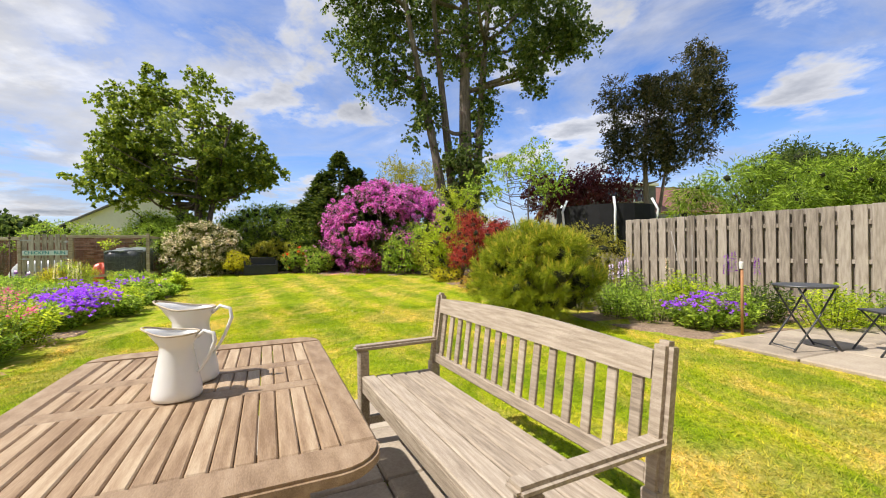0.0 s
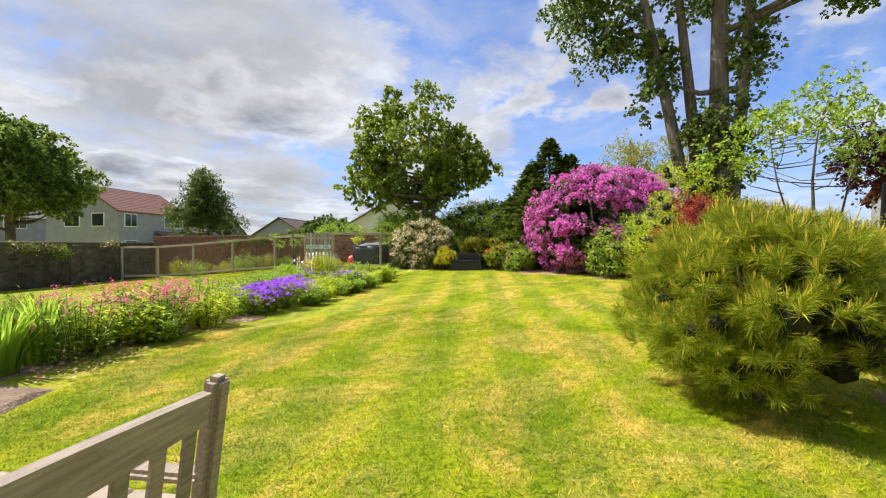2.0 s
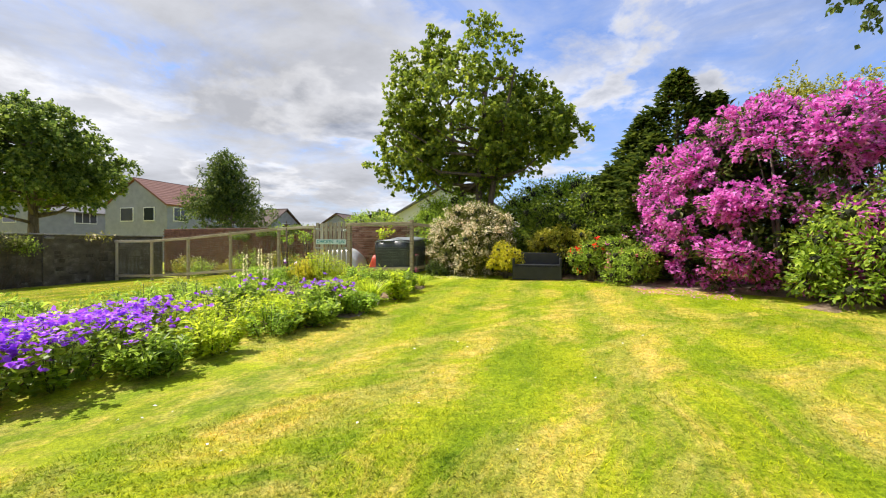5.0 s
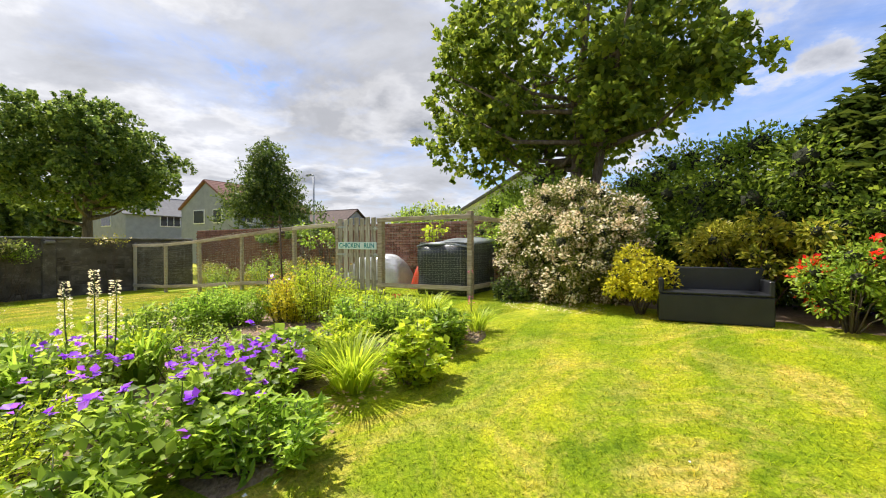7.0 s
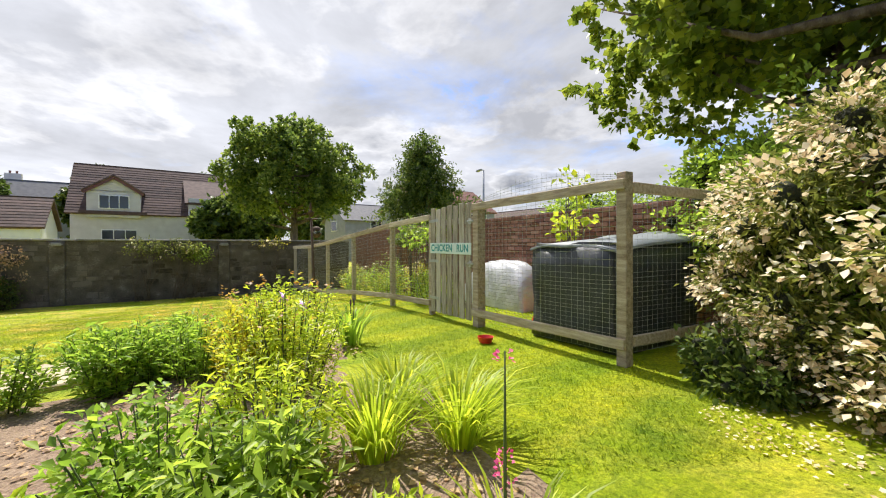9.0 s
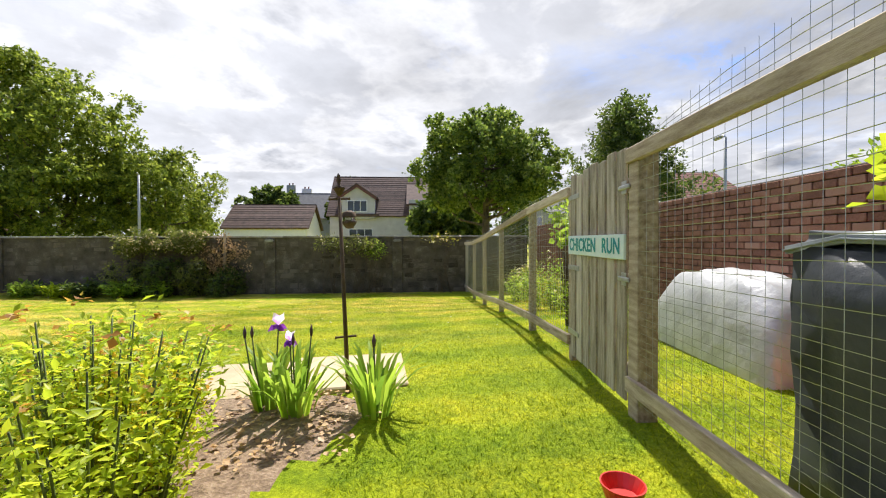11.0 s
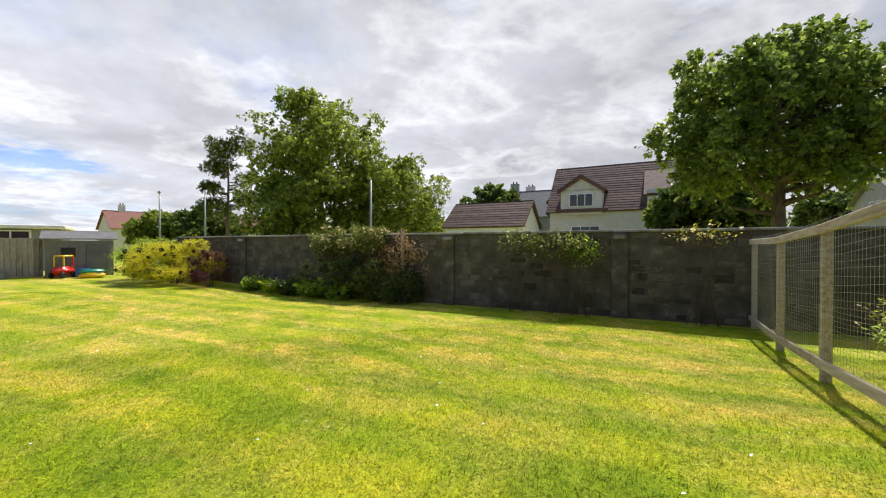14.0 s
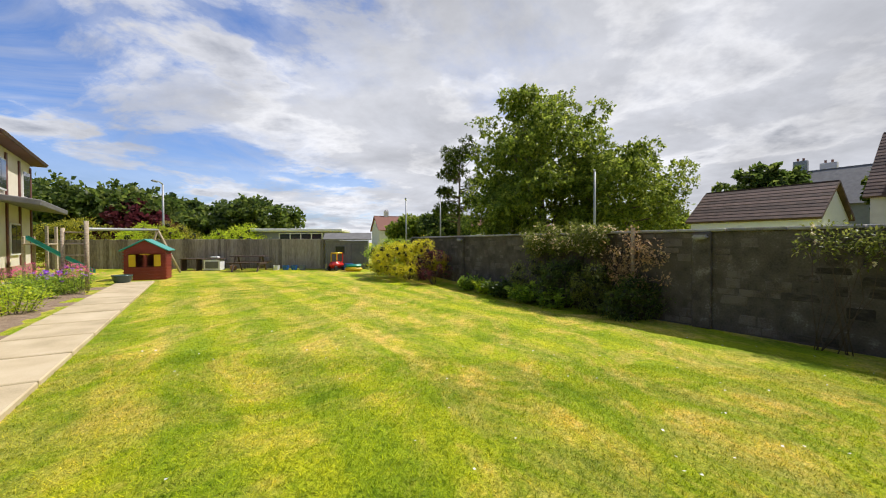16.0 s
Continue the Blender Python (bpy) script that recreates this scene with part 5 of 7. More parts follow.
tc = thing("toy_car", pose(-10.05, -8.35, ground_z(-10, -8.35), 0, 0, 60), "red and yellow plastic ride-in toy car", "toy car")
part("body", box(0.72, 0.42, 0.30, 0.09, 3, at=(0, 0, 0.27)), M_REDP, tc, "", None, True)
part("roof", box(0.46, 0.40, 0.07, 0.03, 3, at=(-0.04, 0, 0.82)), M_YELP, tc, "yellow roof", None, True)
for sx in (-0.24, 0.16):
    for sy in (-0.17, 0.17):
        part("pillar", box(0.05, 0.05, 0.40, 0.015, at=(sx, sy, 0.61)), M_YELP if sx > 0 else M_REDP, tc)
for sx in (-0.24, 0.24):
    for sy in (-0.21, 0.21):
        part("wheel", lathe([(0.0, -0.04), (0.10, -0.04), (0.115, -0.02), (0.115, 0.02), (0.10, 0.04), (0.0, 0.04)], 16), M_BLACK, tc, "", pose(sx, sy, 0.115, 90, 0, 0))
sb = thing("sand_pit", pose(-10.95, -7.9, ground_z(-11, -7.9)), "yellow and green plastic sand pit toy", "toy")
part("base", box(0.75, 0.5, 0.20, 0.06, 3, at=(0, 0, 0.10)), M_YELP, sb, "", None, True)
part("lid", box(0.72, 0.48, 0.12, 0.05, 3, at=(0.0, 0, 0.26)), M_GRNP, sb, "green lid", None, True)
cr = thing("toy_crate", pose(-10.6, -8.5, ground_z(-10.6, -8.5)), "blue plastic toy crate", "crate")
part("crate", box(0.4, 0.35, 0.32, 0.03, 2, at=(0, 0, 0.16)), M_BLUP, cr)

pb = thing("picnic_table", pose(-6.0, -8.3, -0.03, 0, 0, 5), "dark brown wooden picnic table with bench seats", "picnic table")
M_DKW = surface("dark_stained_wood", [(0.05, 0.03, 0.022), (0.11, 0.07, 0.05)], 4, 50, 0.7, 0.2, (1, 8, 8))
for k in range(5):
    part("tabletop_board", box(1.5, 0.13, 0.035, 0.005, at=(0, -0.28 + 0.14 * k, 0.72)), M_DKW, pb)
for s in (-1, 1):
    for k in range(2):
        part("seat_board", box(1.5, 0.12, 0.035, 0.005, at=(0, s * (0.62 + 0.13 * k), 0.44)), M_DKW, pb)
    for q in (-0.55, 0.55):
        part("leg", box(0.07, 0.05, 0.95, 0.006), M_DKW, pb, "", pose(q, s * 0.38, 0.37, s * 35, 0, 0))
for q in (-0.6, 0.6):
    part("cross_bar", box(0.05, 1.45, 0.09, 0.006, at=(q, 0, 0.39)), M_DKW, pb)
mk = thing("mud_kitchen", pose(-3.6, -8.8, 0, 0, 0, 3), "dark outdoor play kitchen with a white front", "play kitchen")
part("worktop", box(1.9, 0.55, 0.04, 0.006, at=(0, 0, 0.56)), M_DKW, mk)
part("cabinet", box(0.75, 0.5, 0.50, 0.01, at=(-0.5, 0, 0.27)), M_WHITE, mk, "white cabinet")
part("oven_front", box(0.60, 0.02, 0.32, 0.01, at=(-0.5, 0.262, 0.27)), M_SLATE, mk)
for q in (0.2, 0.9):
    part("leg", box(0.06, 0.45, 0.54, 0.006, at=(q, 0, 0.27)), M_DKW, mk)
part("basin", box(0.35, 0.3, 0.10, 0.03, 2, at=(-0.55, 0, 0.63)), M_WHITE, mk)
for k, (cx, mm) in enumerate(((-7.05, M_WHITE), (-7.5, M_BLUP), (-7.9, M_BLUP), (-8.3, M_TARPTOP), (-5.0, M_BRICK))):
    b = thing("bucket", pose(cx, -8.85, -0.06), "small plastic bucket by the far fence", "bucket", "buckets by the fence")
    part("tub", lathe([(0.0, 0.0), (0.12, 0.0), (0.16, 0.28), (0.15, 0.28), (0.11, 0.02), (0.0, 0.02)], 14), mm, b)


# ---- buildings ----
def window(par, x, y, z, w, h, face=-1):
    """A framed window in a wall that faces local -y."""
    fr = part("window", box(w, 0.10, h, 0.015, at=(x, y, z)), M_WHITE, par)
    n = max(1, round(w / 0.7))
    for k in range(n):
        pw = (w - 0.08) / n
        part("pane", box(pw - 0.06, 0.02, h - 0.14, 0.003, at=(x - w / 2 + 0.04 + pw * (k + 0.5), y + face * 0.052, z)), M_GLASS, fr)


def house(name, x, y, yaw, L, W, eave, ridge, wall_m, roof_m, label, wins=(), gable_wins=(), chimney=None, z0=-0.3, over=0.35, tiles=0.0):
    """Gabled house: local x along its ridge, local -y its front."""
    t = thing(name, pose(x, y, z0, 0, 0, yaw), label, "house")
    bm = bmesh.new()
    prof = [(-W / 2, 0), (W / 2, 0), (W / 2, eave), (0, ridge - 0.1), (-W / 2, eave)]
    lo, hi = [bm.verts.new((-L / 2, a, b)) for a, b in prof], [bm.verts.new((L / 2, a, b)) for a, b in prof]
    bm.faces.new(lo), bm.faces.new(hi)
    for k in range(5):
        bm.faces.new((lo[k], lo[(k + 1) % 5], hi[(k + 1) % 5], hi[k]))
    bmesh.ops.recalc_face_normals(bm, faces=bm.faces[:])
    part("wall", bm, wall_m, t)
    sl = math.hypot(W / 2, ridge - eave)
    an = math.degrees(math.atan2(ridge - eave, W / 2))
    for s in (-1, 1):
        m = pose(0, s * W / 4 + s * over * 0.4, (eave + ridge) / 2 - over * 0.4 * (ridge - eave) / (W / 2) + 0.06, -s * an, 0, 0)
        bm = box(L + 2 * over, sl + over, 0.12, 0.02)
        rf = part("roof", bm, roof_m, t, "", m)
        if tiles:
            n = int((sl + over) / tiles)
            me = box_mesh("tile_course", L + 2 * over, tiles * 1.04, 0.035, 0.006)
            for k in range(n):
                put("tile_course", me, roof_m, rf, pose(0, -(sl + over) / 2 + tiles * (k + 0.5), 0.082, s * 4.0, 0, 0))
    part("ridge", box(L + 2 * over, 0.22, 0.12, 0.04, 2, at=(0, 0, ridge + 0.10)), roof_m, t)
    for x0, z, w, h in wins:
        window(t, x0, -W / 2 - 0.02, z, w, h)
    for side, y0, z, w, h in gable_wins:
        fr = part("window", box(0.10, w, h, 0.015, at=(side * (L / 2 + 0.02), y0, z)), M_WHITE, t)
        part("pane", box(0.02, w - 0.14, h - 0.14, 0.003, at=(side * (L / 2 + 0.072), y0, z)), M_GLASS, fr)
    if chimney:
        cx, cy, cw, top = chimney
        c = part("chimney", box(cw, 0.5, top - ridge + 1.0, 0.02, at=(cx, cy, (top + ridge - 1.0) / 2)), wall_m, t)
        for q in (-0.2, 0.2):
            part("chimney_pot", lathe([(0.10, top), (0.11, top + 0.3), (0.08, top + 0.3), (0.08, top)], 10), M_TILER, c, "", pose(cx + q * cw, cy, 0))
    return t


G_YAW = 119.6  # the ridges beyond the wall run along it
hA = house("dormer_house", -49.3, -9.7, G_YAW, 14.0, 8.4, 4.4, 8.8, M_WHITEW, M_TILE, "white rendered house with brown tiled roof and gabled dormer", [(-3.9, 2.4, 2.4, 1.2)], (), None, -0.2, 0.3, 0.33)
dm = box(3.5, 3.2, 2.2, 0.01, at=(-4.2, -3.0, 5.1))
part("dormer", dm, M_WHITEW, hA)
bm = bmesh.new()
f = bm.faces.new([bm.verts.new(c) for c in ((-5.95, -4.6, 6.1), (-2.45, -4.6, 6.1), (-4.2, -4.6, 7.3))])
for v in bmesh.ops.extrude_face_region(bm, geom=[f])["geom"]:
    if isinstance(v, bmesh.types.BMVert):
        v.co.y += 3.6
bmesh.ops.recalc_face_normals(bm, faces=bm.faces[:])
part("dormer_gable", bm, M_WHITEW, hA)
for s in (-1, 1):
    part("dormer_roof", box(2.45, 4.0, 0.14, 0.02), M_TILE, hA, "", pose(-4.2 + s * 1.0, -2.9, 6.78, 0, s * 34, 0))
    part("barge_board", box(2.4, 0.10, 0.26, 0.01), M_BROWNP, hA, "", pose(-4.2 + s * 0.98, -4.80, 6.62, 0, s * 34, 0))
part("dormer_skirt", box(4.4, 0.5, 0.3, 0.02, at=(-4.2, -4.5, 4.35)), M_TILE, hA)
window(hA, -4.2, -4.62, 5.25, 2.0, 1.15)
part("wing", box(6.0, 1.6, 5.9, 0.01, at=(4.0, -4.0, 2.95)), M_WHITEW, hA)
part("wing_roof", box(6.6, 4.6, 0.14, 0.02), M_TILE, hA, "", pose(4.0, -3.0, 6.62, 33, 0, 0))
window(hA, 1.5, -4.82, 4.2, 1.0, 1.4)
window(hA, 4.6, -4.82, 5.0, 1.9, 1.3)
bay = part("bay", box(3.0, 0.8, 2.2, 0.02, at=(4.7, -5.1, 1.6)), M_BROWNP, hA)
for k in range(5):
    part("pane", box(0.5, 0.02, 1.3, 0.003, at=(3.5 + 0.6 * k, -5.515, 1.8)), M_GLASS, bay)
part("bay_roof", box(3.4, 1.1, 0.16, 0.03, at=(4.7, -5.1, 2.8)), M_BROWNP, hA)

house("garage_house", -35.6, -13.9, G_YAW, 6.4, 5.0, 2.8, 4.75, M_WHITE, M_TILE, "low brown-tiled outbuilding with a white gable", (), (), None, -0.2, 0.25, 0.33)
house("grey_terrace", -57.0, -27.0, G_YAW, 12.0, 8.0, 5.2, 8.9, M_GREYW, M_SLATE, "distant slate-roofed stone house with chimneys", (), (), (-5.2, 0, 1.2, 10.2), -0.3)
house("far_house", -56.0, -33.5, G_YAW, 7.0, 7.0, 5.0, 8.4, M_WHITEW, M_TILER, "distant red-roofed house with a white chimney", (), (), (2.6, 0, 1.4, 10.0), -0.3)
h1 = house("grey_house", -46.6, 16.0, G_YAW, 8.4, 7.0, 4.75, 7.0, M_GREYW, M_TILER, "grey harled two-storey house with red roof", [(-3.0, 4.0, 1.3, 1.2), (-3.0, 1.6, 1.3, 1.2), (2.0, 4.0, 2.4, 1.1)], [(-1, 0.9, 4.0, 1.5, 1.2), (-1, -1.6, 4.0, 1.2, 1.2), (-1, -1.2, 1.4, 1.6, 1.2)], None, -0.3, 0.2, 0.33)
part("porch", box(3.6, 2.2, 2.2, 0.02, at=(1.6, -4.6, 1.1)), M_GREYW, h1)
part("porch_roof", box(4.0, 2.9, 0.12, 0.02), M_TILER, h1, "", pose(1.6, -4.5, 2.6, 24, 0, 0))
house("grey_house", -58.0, 8.0, G_YAW, 8.0, 7.0, 4.6, 6.6, M_GREYW, M_SLATE, "distant grey harled house with slate roof", [(0.0, 4.0, 2.0, 1.1)], [(-1, 0.0, 4.0, 1.8, 1.2)], None, -0.3)
house("brown_roof_house", -60.0, 26.0, G_YAW + 90, 14.0, 8.0, 3.4, 6.0, M_GREYW, M_TILE, "distant low house with a brown roof", (), [(-1, 0.0, 3.6, 1.6, 1.2)], None, -0.3)
house("brown_roof_house", -52.0, 40.0, G_YAW, 14.0, 8.0, 3.0, 5.4, M_GREYW, M_TILE, "distant low house with a brown roof", (), (), None, -0.3)
house("white_house", -21.6, 27.4, -42, 8.5, 7.5, 3.0, 5.3, M_WHITE, M_SLATE, "white house gable showing above the hedge", (), [(1, 0.9, 3.2, 1.4, 1.0)], None, -0.2, 0.3)
hb = house("bungalow", 15.5, 33.5, 12, 13.0, 7.0, 4.0, 6.2, M_GREYW, M_TILER, "bungalow with a flat dormer beyond the garden", (), (), None, -0.2)
part("flat_dormer", box(5.0, 3.0, 1.5, 0.03, at=(-3.0, -2.2, 5.1)), M_SLATE, hb)
part("dormer_trim", box(5.3, 3.3, 0.22, 0.03, at=(-3.0, -2.2, 5.95)), M_WHITE, hb)
window(hb, -4.0, -3.72, 5.1, 1.8, 1.0)
window(hb, -1.8, -3.72, 5.1, 1.2, 1.0)

# the house whose garden this is
hs = thing("house", pose(0.32, -3.05, 0, 0, 0, math.degrees(math.atan2(-0.82, 0.57))), "cream rendered house with brown timber strips and a canopy", "house")
HLEN = 6.6
part("wall", box(HLEN, 8.0, 5.0, 0.02, at=(HLEN / 2, 4.0, 2.5)), M_RENDERW, hs)
part("plinth", box(HLEN + 0.06, 8.06, 0.42, 0.02, at=(HLEN / 2, 4.0, 0.21)), M_BRICK, hs)
for xx in (0.3, 2.4, 4.4, HLEN - 0.15):
    part("timber_strip", box(0.20, 0.06, 4.4, 0.01, at=(xx, -0.03, 2.6)), M_BROWNP, hs)
part("eave", box(HLEN + 1.0, 9.0, 0.16, 0.02, at=(HLEN / 2, 4.0, 5.05)), M_BROWNP, hs)
for s in (-1, 1):
    part("roof", box(HLEN + 1.0, 5.1, 0.14, 0.02), M_TILE, hs, "", pose(HLEN / 2, 4.0 + s * 2.25, 6.15, -s * 26, 0, 0))
part("canopy", box(HLEN - 0.4, 1.3, 0.22, 0.03), M_SLATE, hs, "grey canopy", pose(HLEN / 2 + 0.4, -0.6, 2.9, 8, 0, 0))
window(hs, 1.4, -0.03, 3.9, 1.5, 1.2)
window(hs, 3.4, -0.03, 1.5, 1.5, 1.3)
window(hs, 5.4, -0.03, 3.9, 1.3, 1.2)

an = thing("annexe", pose(-6.3, -15.5, 0.0, 0, 0, 4), "low flat-roofed outbuilding beyond the fence", "outbuilding")
part("wall", box(5.0, 3.0, 2.0, 0.02, at=(0, 0, 1.0)), M_GREYW, an)
part("flat_roof", box(5.4, 3.6, 0.18, 0.03, at=(0, 0, 2.08)), M_WHITE, an)
window(an, -0.2, 1.55, 1.65, 2.6, 0.55, 1)


def street_lamp(x, y, h, label, arm=0.9, yaw=0):
    t = thing("street_lamp", pose(x, y, -0.3, 0, 0, yaw), label, "street lamp", "street lamps")
    tubes("pole", [([(0, 0, 0), (0, 0, h * 0.5), (0, 0, h)], [0.09, 0.07, 0.055])], M_GALV, t, 8)
    tubes("arm", [([(0, 0, h), (arm * 0.5, 0, h + 0.12), (arm, 0, h + 0.12)], [0.05, 0.04, 0.04])], M_GALV, t, 6)
    if arm > 0.2:
        part("lantern", box(0.55, 0.2, 0.12, 0.05, 2, at=(arm + 0.2, 0, h + 0.10)), M_GALV, t)
    return t


street_lamp(-30.3, 17.4, 5.9, "grey street lamp beyond the run", 0.3, 200)
street_lamp(-23.9, -11.9, 5.6, "bare grey lamp pole behind the wall", 0.1, 0)
street_lamp(-12.4, -24.0, 5.2, "grey street lamp beyond the fence", 0.4, 90)
street_lamp(-15.5, -30.0, 6.0, "grey street lamp among the trees", 0.4, 90)
street_lamp(3.6, -17.0, 5.6, "tall grey street lamp beyond the fence", 0.6, 90)
for k, (x, y, L, cc) in enumerate(((-22, -85, 14, M_TILER), (-36, -90, 16, M_TILER), (-8, -80, 12, M_TILER), (-50, -82, 12, M_SLATE))):
    house("far_house", x, y, 10 * k, L, 8.0, 4.6, 7.6, M_WHITEW, cc, "row house far beyond the garden", [(-2.0, 3.4, 1.2, 1.2), (2.0, 3.4, 1.2, 1.2)], (), (L * 0.3, 0, 1.0, 8.8), -0.6)

# trampoline behind the low fence
tp = thing("trampoline", pose(5.6, 13.2, ground_z(5.6, 13.2)), "dark round trampoline with a net enclosure", "trampoline")
part("bed", lathe([(0.0, 0.80), (1.5, 0.80), (1.55, 0.84), (1.5, 0.87), (0.0, 0.87)], 28), M_NET, tp)
part("net", lathe([(1.5, 0.87), (1.53, 1.6), (1.5, 2.35)], 28), M_NET, tp)
for k in range(6):
    a = 2 * math.pi * k / 6 + 0.35
    c, s = math.cos(a), math.sin(a)
    tubes("upright", [([(1.58 * c, 1.58 * s, 0), (1.58 * c, 1.58 * s, 1.9), (1.62 * c, 1.62 * s, 2.2), (1.45 * c, 1.45 * s, 2.55)], [0.035] * 4)], M_WHITE, tp, 8)


# ---- trees ----
tree("poplar", 1.05, 20.1, 22, 16.0, (6.3, 4.8, 4.6), 250, 0.62, 80000, 0.15, 0.9, L_POP, M_PALEBARK, "tall poplar with several pale ivy-clad trunks", 0.46, 3,
     [((0.15, 0), (0.5, 0.3)), ((-0.15, 0.2), (-1.5, 0.3)), ((-0.3, -0.2), (-3.3, -0.4)), ((0.4, -0.1), (2.0, 0.4))], -0.85, 0.45, None, "tree", 0.2,
     ((-4.9, 0, 13.2, 1.9, 1.5, 2.3, 34), (-3.7, 0, 10.6, 1.2, 1.1, 1.7, 20), (4.4, 0.2, 12.4, 2.0, 1.6, 1.7, 34), (3.4, 0.1, 10.2, 0.9, 0.9, 1.5, 14), (5.9, 0, 11.3, 0.8, 0.7, 0.7, 7), (0.3, 0.5, 11.2, 2.4, 1.8, 1.2, 24), (-1.75, -0.2, 8.0, 0.3, 0.3, 1.9, 16), (0.3, -0.3, 4.6, 0.7, 0.5, 1.7, 20), (1.2, 0.2, 8.2, 0.25, 0.25, 1.1, 8)))
tree("sycamore", -11.6, 18.7, 9, 6.1, (3.0, 2.9, 2.9), 96, 0.42, 38000, 0.15, 0.95, L_SYC, M_BARK, "broad green sycamore at the garden's corner", 0.26, 5,
     [((0, 0), (0.3, 0.2)), ((-0.1, 0.1), (-1.9, 0.3)), ((0.1, 0), (1.9, -0.2))], -0.7, 0.45, None, "tree", 0.24, ((2.5, 0.7, 4.9, 1.6, 1.4, 1.5, 42), (-2.3, -0.5, 4.5, 1.5, 1.4, 1.4, 34), (0.7, 0.4, 4.0, 1.3, 1.2, 1.3, 22)), (-0.6, 0))
tree("round_tree", -32.2, 6.4, 10, 6.0, (3.4, 3.4, 3.4), 190, 0.50, 52000, 0.165, 0.9, L_ROUND, M_BARK, "round dense broadleaf tree beyond the stone wall", 0.3, 7, None, -0.75, 0.45)
tree("holly_tree", -25.0, 13.8, 7, 2.7, (1.9, 1.9, 2.0), 60, 0.48, 26000, 0.13, 0.5, L_DARK, M_BARK, "conical holly tree with pale blossom behind the run", 0.14, 9, None, -0.85, 0.5, None, "tree", 0.15, ((0, 0, 3.9, 1.45, 1.45, 1.0, 30), (0, 0, 4.7, 1.0, 1.0, 0.9, 22), (0, 0, 5.5, 0.55, 0.55, 0.7, 14), (0, 0, 6.1, 0.2, 0.2, 0.4, 5)))
tree("ash_tree", -24.3, -23.7, 16, 7.8, (5.6, 5.2, 6.4), 230, 0.75, 60000, 0.27, 0.6, L_ASH, M_BARK, "large spreading ash tree behind the garden wall", 0.4, 11, [((0, 0), (0.5, 0)), ((0, 0), (-3, 0.5)), ((0, 0), (3, 0.5))], -0.8, 0.4, None, "tree", 0.2, ((0.5, 2.0, 4.0, 4.6, 3.0, 2.4, 60), (4.4, 0.5, 3.6, 2.4, 2.2, 2.2, 36), (1.5, 0, 13.0, 1.8, 1.8, 1.6, 16)))
tree("ash_tree", -29.5, -19.5, 10, 4.6, (4.4, 4.0, 4.2), 120, 0.68, 30000, 0.23, 0.6, L_ASH, M_BARK, "smaller leafy ash tree behind the garden wall", 0.25, 12, None, -0.85, 0.4)
tree("scots_pine", -17.9, -37.4, 14, 10.4, (2.2, 2.2, 3.6), 26, 0.55, 14000, 0.30, 0.22, L_CON, M_BARK, "dark windswept pine with open branches", 0.22, 13, None, -0.9, 0.3, None, "tree", 0.3, ((-2.2, 0, 8.6, 1.0, 1.0, 0.35, 5), (1.9, 0, 7.4, 1.2, 1.0, 0.4, 5), (-2.0, 0, 6.2, 1.3, 1.0, 0.5, 6), (1.6, 0, 5.2, 1.3, 1.0, 0.8, 8)))
tree("eucalyptus", 11.7, 23.0, 14, 8.3, (2.1, 1.9, 2.5), 46, 0.62, 36000, 0.17, 0.4, L_EUC, M_PALEBARK, "open dark evergreen tree beyond the fence", 0.22, 15, [((0, 0), (0.2, 0.2)), ((0.2, 0), (2.2, 0.5))], -0.9, 0.35, None, "tree", 0.25,
     ((-1.2, 0, 6.3, 0.8, 0.8, 1.2, 9), (0.9, 0, 5.6, 1.3, 0.9, 0.7, 9), (3.3, 0.2, 6.6, 0.5, 0.5, 0.45, 4), (3.3, 0.2, 9.2, 1.2, 0.9, 1.2, 14), (3.4, 0.2, 11.0, 0.6, 0.6, 1.0, 8), (4.6, 0.2, 8.4, 0.6, 0.5, 0.4, 4)))
tree("birch", -2.6, 25.0, 7, 4.6, (1.8, 1.5, 2.1), 34, 0.5, 8000, 0.10, 0.5, L_OLIVE, M_PALEBARK, "pale willow-like tree behind the rhododendron", 0.10, 17, None, -0.8, 0.4, None, "tree", 0.25)
tree("birch", -0.3, 25.5, 7, 4.6, (1.5, 1.5, 2.0), 30, 0.5, 7000, 0.10, 0.5, L_OLIVE, M_PALEBARK, "pale willow-like tree behind the rhododendron", 0.10, 18, None, -0.8, 0.4, None, "tree", 0.25)
tree("cherry_tree", 3.0, 12.8, 5, 3.35, (1.75, 1.5, 1.1), 34, 0.32, 3600, 0.085, 0.6, L_MID, M_BARK, "slender young tree with sparse leaves", 0.05, 19, [((0, 0), (0.1, 0)), ((0.05, 0), (0.9, 0.1)), ((0, 0), (-0.7, 0.1))], -0.7, 0.3, None, "tree", 0.25)
tree("copper_tree", 8.8, 26.0, 6, 4.4, (3.4, 2.2, 1.7), 50, 0.7, 13000, 0.15, 0.7, L_PURP, M_BARK, "dark copper-leaved tree beyond the fence", 0.16, 20, None, -0.8, 0.4)
